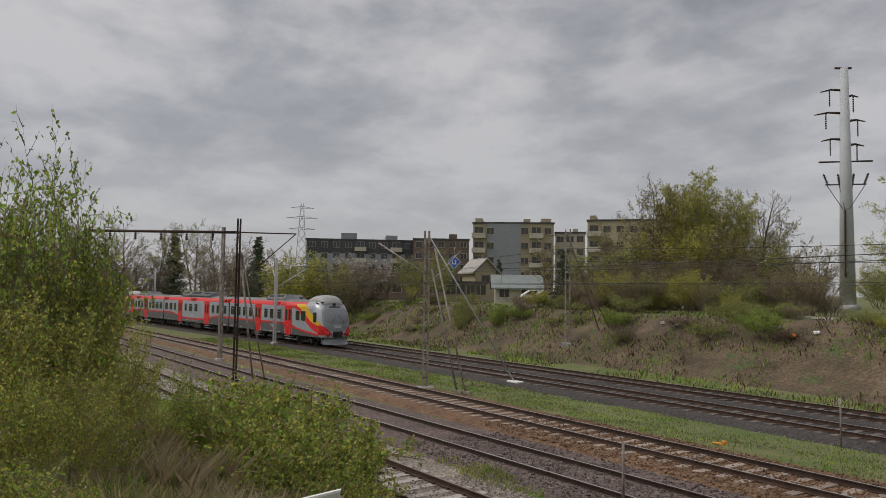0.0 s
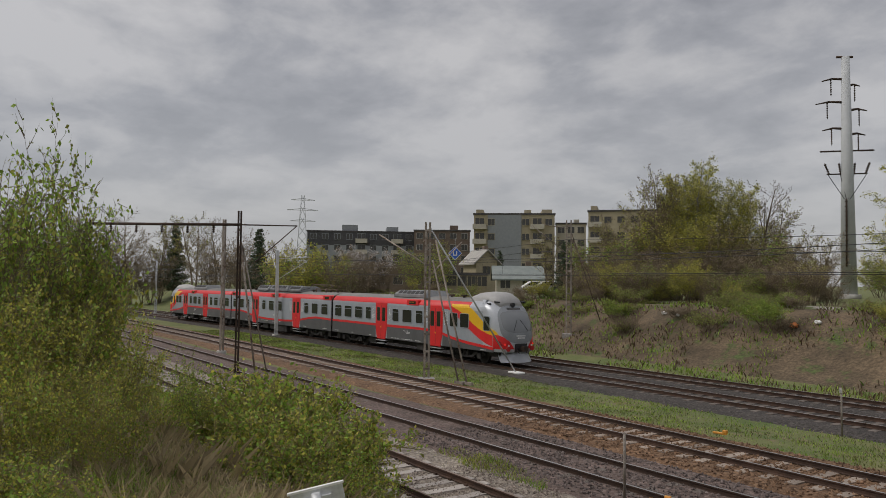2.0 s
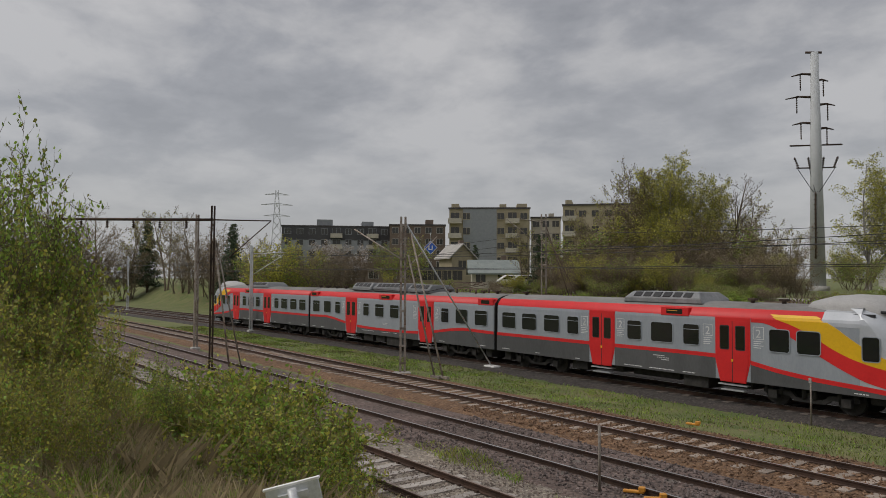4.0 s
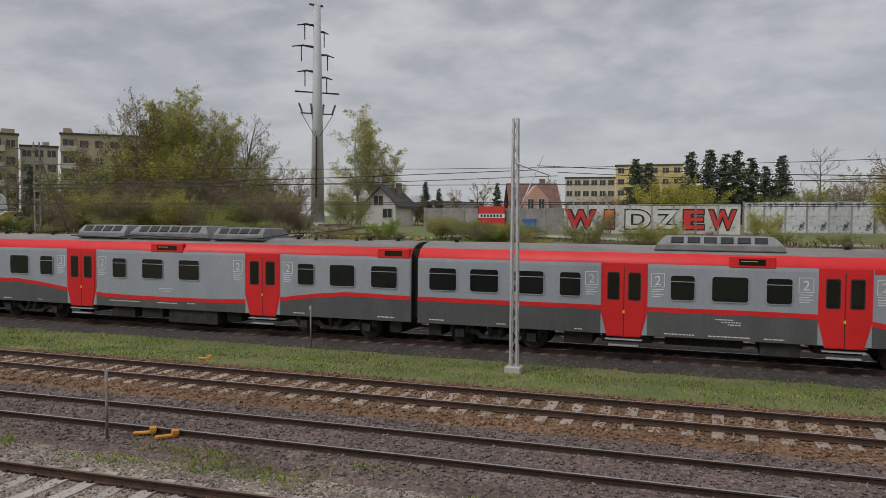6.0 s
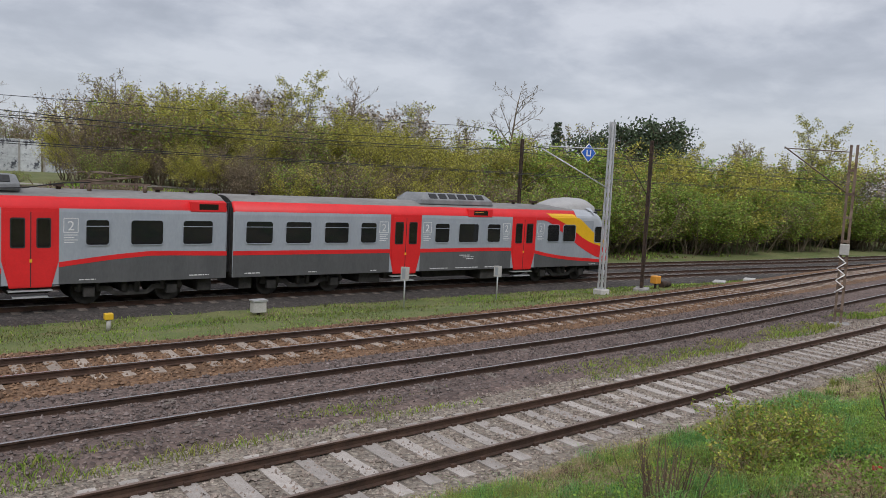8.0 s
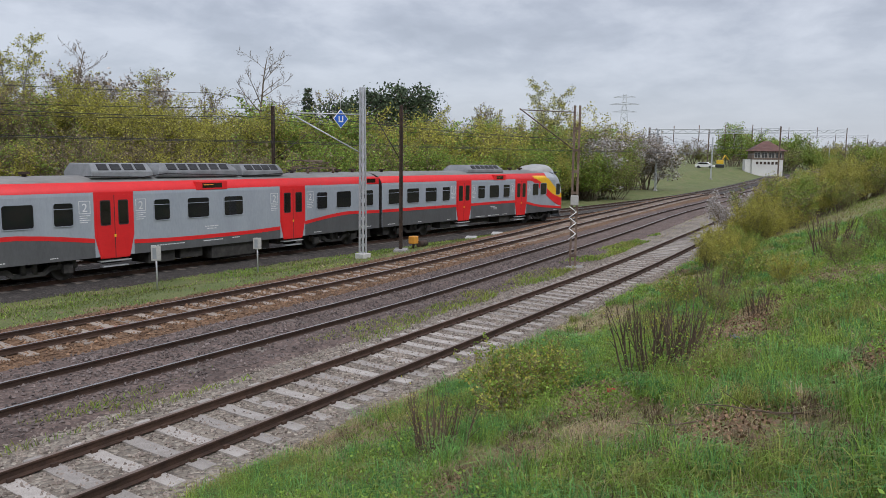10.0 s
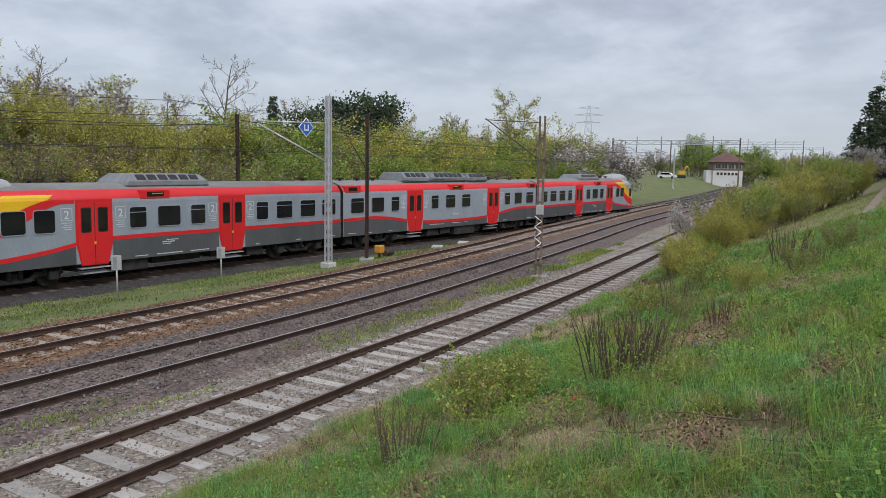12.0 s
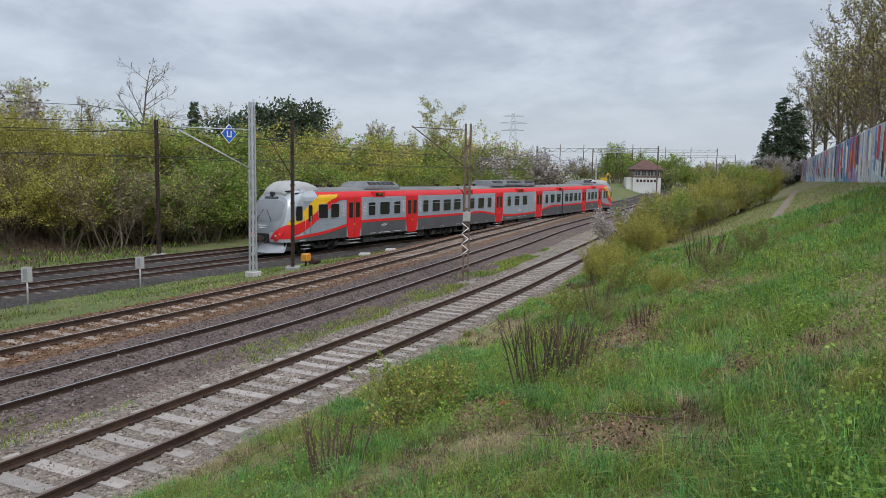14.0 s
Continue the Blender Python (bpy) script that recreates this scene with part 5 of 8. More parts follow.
def build_lineside():
    small_post(16.1, 22.4, 1.55, (0.16, 1.05, 1.55, -40), "grey lineside post with a small plate")
    small_post(20.9, 22.6, 1.45, (0.16, 1.0, 1.45, -45), "grey lineside post with a small plate")
    small_post(-14.1, 25.2, 1.6, (0.05, 1.45, 1.62, 0), "thin rusty lineside post with a pale cap", STEEL_PALE_RUST)
    small_post(-11.5, 12.15, 1.55, mat=STEEL_PALE_RUST)
    bx = thing("cable_box", pose(11.2, 24.2, base_z(11.2, 24.2)), "small grey lineside cable box", "box")
    bm = bmesh.new()
    box(bm, -0.24, 0.24, -0.16, 0.16, 0.1, 0.5)
    soften(bm, 0.02)
    part("case", bm, CONCRETE, bx)
    bm = bmesh.new()
    box(bm, -0.27, 0.27, -0.19, 0.19, 0.5, 0.55)
    part("lid", bm, STEEL_GALV, bx)
    bm = bmesh.new()
    tube(bm, (0, 0, -0.1), (0, 0, 0.12), 0.06, n=8)
    part("stand", bm, STEEL_DARK, bx)
    mk = thing("marker_post", pose(5.95, 22.9, base_z(5.95, 22.9)), "short marker post with a yellow cap", "post")
    bm = bmesh.new()
    tube(bm, (0, 0, 0), (0, 0, 0.35), 0.07, n=8)
    part("stub", bm, CONCRETE, mk)
    bm = bmesh.new()
    box(bm, -0.12, 0.12, -0.1, 0.1, 0.33, 0.52)
    soften(bm, 0.02)
    part("cap", bm, PAINT_YELLOW, mk)
    lamp = thing("ground_signal", pose(30.6, 21.9, base_z(30.6, 21.9)), "orange ground signal lamp beside the mast", "signal")
    bm = bmesh.new()
    box(bm, -0.2, 0.2, -0.18, 0.18, 0.25, 0.62)
    soften(bm, 0.03)
    part("housing", bm, PAINT_ORANGE, lamp)
    bm = bmesh.new()
    tube(bm, (0, 0, 0), (0, 0, 0.28), 0.06, n=8)
    part("stand", bm, STEEL_DARK, lamp)
    bm = bmesh.new()
    tube(bm, (0.6, 0.1, 0.15), (1.2, 0.1, 0.15), 0.16, n=10)
    part("drum", bm, STEEL_DARK, lamp)
    for x, y in ((38.6, 21.6), (36.0, 21.8), (80.0, 24.5)):
        s = thing("concrete_slab", pose(x, y, base_z(x, y), 0, 0, 25), "pale concrete slab lying beside the track", "slab", "loose slabs")
        bm = bmesh.new()
        box(bm, -0.45, 0.45, -0.3, 0.3, 0, 0.14)
        soften(bm, 0.03)
        part("block", bm, CONCRETE, s)
    for x, y, turn in ((-10.95, 12.6, 35), (-10.35, 12.55, 50), (-15.0, 20.0, 10)):
        s = thing("rail_shoe", pose(x, y, -0.1, 0, 0, turn), "small orange piece of railway gear on the ballast", "gear", "orange pieces of gear")
        bm = bmesh.new()
        box(bm, -0.22, 0.22, -0.05, 0.05, 0, 0.06)
        box(bm, 0.1, 0.24, -0.06, 0.06, 0.04, 0.14)
        soften(bm, 0.015)
        part("shoe", bm, PAINT_ORANGE, s)
    # back of a sign plate close below the camera
    p = polar(-66.2, 5.2, 0)
    z = 4.386 - 5.2 * math.tan(radians(14.7))
    sgn = thing("sign_board", pose(p.x, p.y, z, 0, -13, 62), "grey back of a sign board on a post below the camera", "sign")
    bm = bmesh.new()
    box(bm, -0.18, 0.18, -0.012, 0.012, -0.6, 0)
    soften(bm, 0.006)
    part("board", bm, STEEL_GALV, sgn)
    bm = bmesh.new()
    box(bm, -0.19, 0.19, -0.018, 0.018, -0.006, 0.008)
    part("rim", bm, PAINT_WHITE, sgn)
    bm = bmesh.new()
    box(bm, -0.1, 0.1, -0.05, -0.012, -0.09, -0.05)
    tube(bm, (0, -0.05, -2.2), (0, -0.05, -0.02), 0.03, n=10)
    part("post", bm, STEEL_GALV, sgn)


def portal(x, y0, y1, top):
    """A lattice portal across the tracks."""
    g = thing("signal_gantry", None, "grey lattice portal across the tracks", "gantry", "portals across the tracks")
    for y in (y0, y1):
        z0 = base_z(x, y)
        for s in (-0.3, 0.3):
            bm = bmesh.new()
            tube(bm, (x + s, y, z0), (x + s, y, top + 0.4), 0.09, n=4)
            part("leg", bm, STEEL_RUST, g)
        bm = bmesh.new()
        n = 10
        for k in range(n):
            a, b = z0 + (top - z0) * k / n, z0 + (top - z0) * (k + 1) / n
            s = 0.3 if k % 2 else -0.3
            tube(bm, (x + s, y, a), (x - s, y, b), 0.04, n=4)
        tagged(part("lacing", bm, STEEL_RUST, g), kind="stuff")
    for z in (top - 0.7, top):
        for s in (-0.25, 0.25):
            bm = bmesh.new()
            tube(bm, (x + s, y0, z), (x + s, y1, z), 0.06, n=4)
            part("chord", bm, STEEL_GALV, g)
    bm = bmesh.new()
    n = int(abs(y1 - y0) / 1.0)
    for k in range(n):
        a, b = y0 + (y1 - y0) * k / n, y0 + (y1 - y0) * (k + 1) / n
        z, zz = (top - 0.7, top) if k % 2 else (top, top - 0.7)
        for s in (-0.25, 0.25):
            tube(bm, (x + s, a, z), (x + s, b, zz), 0.035, n=4)
    tagged(part("bracing", bm, STEEL_GALV, g), kind="stuff")
    for k in range(1, 5):
        y = y0 + (y1 - y0) * k / 5
        bm = bmesh.new()
        tube(bm, (x, y, top - 2.2), (x, y, top + 0.7), 0.07, n=6)
        tube(bm, (x, y, top - 2.0), (x - 1.6, y + 0.8, top - 1.4), 0.04, n=5)
        part("hanger", bm, STEEL_RUST, g)


build_masts()
build_wires()
build_lineside()
portal(139, 46, 23.5, 9.0)
portal(205, 52, 20.0, 10.8)
portal(290, 70, 22.0, 11.5)
for x_, y_ in ((111, 35.5), (165, 41), (240, 46), (262, 30)):
    lattice_mast(x_, y_, 8.2, "pale galvanised catenary mast far along the line", STEEL_GALV)

# ---- buildings and the distance ----
BEIGE = material("beige_render", (0.37, 0.315, 0.21), (0.44, 0.38, 0.265), 0.15, 0.9, bump=0.05, vary=0.12)
GREYWALL = material("grey_render", (0.255, 0.27, 0.285), (0.31, 0.325, 0.34), 0.15, 0.9, bump=0.05, vary=0.1)
DARKWALL = material("dark_facade", (0.06, 0.06, 0.066), (0.095, 0.092, 0.096), 0.15, 0.85, bump=0.05, vary=0.12)
BROWNWALL = material("brown_facade", (0.15, 0.11, 0.085), (0.2, 0.15, 0.12), 0.15, 0.85, bump=0.05, vary=0.12)
WHITEWALL = material("white_house_render", (0.58, 0.57, 0.54), (0.68, 0.66, 0.63), 0.3, 0.85, bump=0.05, vary=0.08)
PINKWALL = material("pink_render", (0.48, 0.27, 0.21), (0.56, 0.33, 0.26), 0.3, 0.85, bump=0.05, vary=0.08)
YELLOWWALL = material("yellow_render", (0.52, 0.4, 0.17), (0.6, 0.47, 0.22), 0.3, 0.85, bump=0.05, vary=0.08)
CREAMWALL = material("cream_render", (0.46, 0.42, 0.34), (0.54, 0.5, 0.42), 0.3, 0.85, bump=0.05, vary=0.08)
ROOF_DARK = material("dark_roof", (0.05, 0.046, 0.046), (0.09, 0.082, 0.08), 1.0, 0.85, bump=0.2, vary=0.2)
ROOF_RED = material("dull_red_roof", (0.12, 0.06, 0.05), (0.19, 0.1, 0.085), 1.0, 0.85, bump=0.2, vary=0.2)
ROOF_PALE = material("pale_grey_roof", (0.3, 0.285, 0.265), (0.38, 0.36, 0.33), 1.0, 0.85, bump=0.2, vary=0.15)
ROOF_GREEN = material("grey_green_roof", (0.2, 0.23, 0.22), (0.27, 0.3, 0.28), 1.0, 0.7, bump=0.1, vary=0.15)
WALL_WHITE = material("whitewashed_fence", (0.42, 0.42, 0.4), (0.62, 0.61, 0.58), 0.4, 0.9, bump=0.15, vary=0.15, wear=((0.25, 0.25, 0.24), 3, 0.58))
WALL_TAGS = material("graffiti_fence", (0.4, 0.42, 0.44), (0.56, 0.57, 0.58), 0.35, 0.9, bump=0.15, vary=0.2, wear=((0.07, 0.075, 0.09), 3.4, 0.53))
LETTER_RED = material("red_graffiti", (0.5, 0.03, 0.03), (0.6, 0.05, 0.045), 0.6, 0.8, bump=0.05, vary=0.12)
LETTER_BLACK = material("black_graffiti", (0.02, 0.02, 0.022), (0.045, 0.045, 0.048), 0.6, 0.8, bump=0.05)
LETTER_ORANGE = material("orange_graffiti", (0.5, 0.14, 0.03), (0.6, 0.2, 0.05), 0.6, 0.8, bump=0.05)
LETTER_SILVER = material("silver_graffiti", (0.5, 0.5, 0.49), (0.62, 0.61, 0.6), 0.6, 0.7, bump=0.05)
CAR_PAINT = material("silver_car_paint", (0.5, 0.51, 0.52), (0.6, 0.61, 0.62), 0.5, 0.3, 0.3, bump=0.0, vary=0.04)
MURALS = [material("mural_" + n, c, tuple(min(1, v * 1.3) for v in c), 0.8, 0.85, bump=0.1, vary=0.15, wear=(w, 2.5, 0.55)) for n, c, w in (
    ("blue", (0.08, 0.2, 0.4), (0.6, 0.62, 0.62)), ("white", (0.5, 0.5, 0.49), (0.12, 0.2, 0.35)), ("violet", (0.22, 0.18, 0.35), (0.6, 0.6, 0.6)), ("pale", (0.4, 0.46, 0.5), (0.05, 0.05, 0.07)), ("orange", (0.55, 0.2, 0.06), (0.6, 0.6, 0.58)))]


def facing(az, r, z=0.0):
    """A pose at a bearing and distance, its -y side turned to the camera's stand."""
    p = polar(az, r, z)
    return pose(p.x, p.y, z, 0, 0, -az)


def window_set(house, wall, xs, zs, y, w, h, sill=True):
    for x in xs:
        for z in zs:
            bm = bmesh.new()
            for a, b, c, d in ((x - w / 2 - 0.08, x + w / 2 + 0.08, z + h, z + h + 0.08), (x - w / 2 - 0.08, x + w / 2 + 0.08, z - 0.08, z), (x - w / 2 - 0.08, x - w / 2, z, z + h), (x + w / 2, x + w / 2 + 0.08, z, z + h), (x - 0.03, x + 0.03, z, z + h)):
                box(bm, a, b, y - 0.07, y + 0.02, c, d)
            win = part("window", bm, wall if wall in (BEIGE, CREAMWALL, GREYWALL, DARKWALL) else CONCRETE, house)
            bm = bmesh.new()
            box(bm, x - w / 2, x + w / 2, y - 0.03, y - 0.005, z, z + h)
            part("pane", bm, GLASS_HOUSE, win)


def flat_block(az, r, z0, width, depth, height, wall, label, cols=6, storeys=5, balconies=(), lift=(), stripes=None, turn=0.0, name="apartment_building", bare=()):
    h = thing(name, facing(az, r, z0) @ pose(0, 0, 0, 0, 0, turn), label, "building", "apartment blocks")
    bm = bmesh.new()
    box(bm, -width / 2, width / 2, 0, depth, -2, height)
    part("wall", bm, wall, h)
    bm = bmesh.new()
    box(bm, -width / 2 - 0.2, width / 2 + 0.2, -0.2, depth + 0.2, height, height + 0.35)
    roof = part("roof", bm, ROOF_DARK, h)
    for x, w, hh in lift:
        bm = bmesh.new()
        box(bm, x - w / 2, x + w / 2, 1, depth - 1, height + 0.35, height + 0.35 + hh)
        part("roof_house", bm, wall, roof)
    if stripes:
        for x0, x1, m, *span in stripes:
            bm = bmesh.new()
            low, high = span or (-2, height - 0.004)
            box(bm, x0, x1, -0.15, -0.003, low, high)
            part("facade_panel", bm, m, h)
    step = height / storeys
    xs = [-width / 2 + width * (k + 0.5) / cols for k in range(cols)]
    zs = [step * k + 0.95 for k in range(storeys)]
    window_set(h, wall, [x for k, x in enumerate(xs) if k not in balconies and k not in bare], zs, -0.15 if stripes else 0.0, 1.5, 1.35)
    for k in balconies:
        for z in zs:
            bm = bmesh.new()
            box(bm, xs[k] - 1.5, xs[k] + 1.5, -1.3, 0, z - 0.95, z - 0.8)
            for x in (-1.5, 1.42):
                box(bm, xs[k] + x, xs[k] + x + 0.08, -1.3, 0, z - 0.8, z + 0.15)
            box(bm, xs[k] - 1.42, xs[k] + 1.42, -1.3, -1.22, z - 0.8, z + 0.15)
            part("balcony", bm, CREAMWALL, h)
        window_set(h, wall, [xs[k]], zs, -0.16 if stripes else 0.0, 1.9, 1.5)
    return h


def gable_house(az, r, z0, width, depth, eave, ridge, wall, roofm, label, turn=0.0, wins=((0, 1.2),), gable_front=True, dormer=False):
    h = thing("house", facing(az, r, z0) @ pose(0, 0, 0, 0, 0, turn), label, "house")
    bm = bmesh.new()
    if gable_front:
        prism(bm, [(-width / 2, -1), (width / 2, -1), (width / 2, eave), (0, ridge), (-width / 2, eave)], 0, depth)
    else:
        box(bm, -width / 2, width / 2, 0, depth, -1, eave)
        a = [bm.verts.new(p) for p in ((-width / 2, 0, eave), (-width / 2, depth, eave), (-width / 2, depth / 2, ridge))]
        b = [bm.verts.new(p) for p in ((width / 2, 0, eave), (width / 2, depth, eave), (width / 2, depth / 2, ridge))]
        bm.faces.new(a)
        bm.faces.new(b)
    part("wall", bm, wall, h)
    over, t = 0.6, 0.22
    bm = bmesh.new()
    if gable_front:
        s = (ridge - eave) / (width / 2)
        for k in (-1, 1):
            v = [(k * (width / 2 + over), eave - over * s), (0, ridge + 0.01), (0, ridge + t), (k * (width / 2 + over), eave - over * s + t)]
            prism(bm, v if k < 0 else v[::-1], -over, depth + over)
    else:
        s = (ridge - eave) / (depth / 2)
        for k in (0, 1):
            y0 = -over if k == 0 else depth + over
            pts = [(y0, eave - over * s), (depth / 2, ridge), (depth / 2, ridge + t), (y0, eave - over * s + t)]
            a = [bm.verts.new((-width / 2 - over, y, z)) for y, z in pts]
            b = [bm.verts.new((width / 2 + over, y, z)) for y, z in pts]
            bm.faces.new(a)
            bm.faces.new(b[::-1])
            for q in range(4):
                bm.faces.new((a[q], b[q], b[(q + 1) % 4], a[(q + 1) % 4]))
    roof = part("roof", bm, roofm, h)
    bm = bmesh.new()
    box(bm, width * 0.2, width * 0.2 + 0.7, depth * 0.5, depth * 0.5 + 0.7, ridge - 1.2, ridge + 0.8)
    part("chimney", bm, BROWNWALL, roof)
    if dormer:
        bm = bmesh.new()
        prism(bm, [(-1.6, eave - 0.2), (1.6, eave - 0.2), (1.6, eave + 1.2), (0, eave + 3.0), (-1.6, eave + 1.2)], -0.5, depth * 0.45)
        part("gable_bay", bm, wall, h)
        window_set(h, wall, [-0.7, 0.7], [eave], -0.5, 0.7, 1.2)
    for x, z in wins:
        window_set(h, wall, [x], [z], 0.0, 1.3, 1.2)
    return h


def tubular_pylon():
    az, r = -28.68, 100.0
    p = polar(az, r)
    z0 = 3.6
    m = thing("power_pylon", pose(p.x, p.y, z0, 0, 0, -az + 14), "pale grey tubular power pylon with dark insulators", "pylon")
    top = 28.2
    bm = bmesh.new()
    tube(bm, (0, 0, 0), (0, 0, top), 0.9, 0.44, n=20)
    part("shaft", bm, PYLON_GREY, m)
    bm = bmesh.new()
    tube(bm, (0, 0, -0.6), (0, 0, 0.2), 1.3, n=16)
    part("footing", bm, CONCRETE, m)
    tall = lambda el: r * math.tan(radians(el)) + 4.386 - z0
    for zl, zr_, al, ar in ((13.95, 13.52, 2.6, 1.5), (12.46, 11.92, 3.3, 2.2), (10.72, 10.33, 2.6, 2.0)):
        for s, el, ln in ((-1, zl, al), (1, zr_, ar)):
            z = tall(el)
            bm = bmesh.new()
            tube(bm, (0, 0, z - 0.1), (s * ln * 0.55, 0, z + 0.05), 0.17, 0.12, n=8)
            tube(bm, (s * ln * 0.55, 0, z + 0.05), (s * ln, 0, z - 0.2), 0.12, 0.06, n=8)
            arm = part("cross_arm", bm, STEEL_DARK, m)
            bm = bmesh.new()
            insulator(bm, (s * ln * 0.62, 0, z - 0.1), (s * ln * 0.62, 0, z - 2.0), 0.1, 7)
            part("insulator", bm, STEEL_DARK, arm)
    z = tall(9.22)
    for s in (-1, 1):
        bm = bmesh.new()
        tube(bm, (0, 0, z), (s * 2.9, 0, z), 0.09, n=8)
        arm = part("cross_arm", bm, STEEL_DARK, m)
        bm = bmesh.new()
        insulator(bm, (s * 1.4, 0, z), (s * 2.9, 0, z), 0.13, 6)
        part("insulator", bm, STEEL_DARK, arm)
    z = tall(7.7)
    bm = bmesh.new()
    tube(bm, (-2.2, 0, z), (2.2, 0, z), 0.08, n=8)
    plat = part("platform", bm, STEEL_DARK, m)
    for x in (-2.1, -0.75, 0.75, 2.1):
        bm = bmesh.new()
        insulator(bm, (x * 0.93, 0, z), (x * 1.15, 0, z + 1.3), 0.16, 5)
        part("insulator", bm, STEEL_DARK, plat)
        bm = bmesh.new()
        tube(bm, (x, 0, z), (x * 0.15 - 0.2, -0.7, z - 3.0), 0.04, n=5)
        part("cable", bm, WIRE, plat)
    bm = bmesh.new()
    tube(bm, (-0.42, -0.86, 3.4), (-0.3, -0.72, z - 3.0), 0.1, n=6)
    for k in range(14):
        u = 3.6 + (z - 7.0) * k / 13
        box(bm, -0.56, -0.24, -1.0, -0.86, u, u + 0.1)
    part("cable_ladder", bm, STEEL_DARK, m, "dark cables on a ladder")
    bm = bmesh.new()
    tube(bm, (-1.0, 0, top + 0.05), (0.8, 0, top - 0.05), 0.14, n=8)
    part("top_arm", bm, STEEL_DARK, m)


def lattice_pylon(az, r, top, label):
    p = polar(az, r)
    m = thing("lattice_pylon", pose(p.x, p.y, 3.0, 0, 0, -az), label, "pylon", "far lattice pylons")
    bm = bmesh.new()
    w = lambda z: 2.4 * (1 - z / top) + 0.5
    n = 9
    for k in range(n):
        a, b = top * k / n, top * (k + 1) / n
        for sx in (-1, 1):
            for sy in (-1, 1):
                tube(bm, (sx * w(a), sy * w(a), a), (sx * w(b), sy * w(b), b), 0.16, n=4)
        for s in (-1, 1):
            tube(bm, (-w(a), s * w(a), a), (w(b), s * w(b), b), 0.08, n=4)
            tube(bm, (w(a), s * w(a), a), (-w(b), s * w(b), b), 0.08, n=4)
    part("tower", bm, STEEL_GALV, m)
    for k, ln in ((0.72, 5.0), (0.84, 6.0), (0.95, 4.6)):
        bm = bmesh.new()
        z = top * k
        for s in (-1, 1):
            tube(bm, (0, 0, z + 0.7), (s * ln, 0, z), 0.14, n=4)
            tube(bm, (0, 0, z), (s * ln, 0, z), 0.14, n=4)
        part("cross_arm", bm, STEEL_GALV, m)


def parked_car(az, r, z, turn, paint, label):
    c = thing("car", facing(az, r, z) @ pose(0, 0, 0, 0, 0, turn), label, "car", "parked cars")
    bm = bmesh.new()
    prism(bm, [(-2.1, 0.3), (2.1, 0.3), (2.15, 0.75), (1.3, 0.92), (0.7, 1.42), (-1.2, 1.46), (-2.0, 0.95), (-2.15, 0.7)], -0.85, 0.85)
    soften(bm, 0.06)
    part("body", bm, paint, c)
    bm = bmesh.new()
    prism(bm, [(1.1, 0.95), (0.62, 1.36), (-1.1, 1.4), (-1.75, 0.98)], -0.87, 0.87)
    part("glazing", bm, GLASS_DARK, c)
    for x in (-1.3, 1.35):
        for y in (-0.8, 0.8):
            bm = bmesh.new()
            tube(bm, (x, y - 0.1, 0.32), (x, y + 0.1, 0.32), 0.32, n=14)
            part("wheel", bm, BLACK, c)


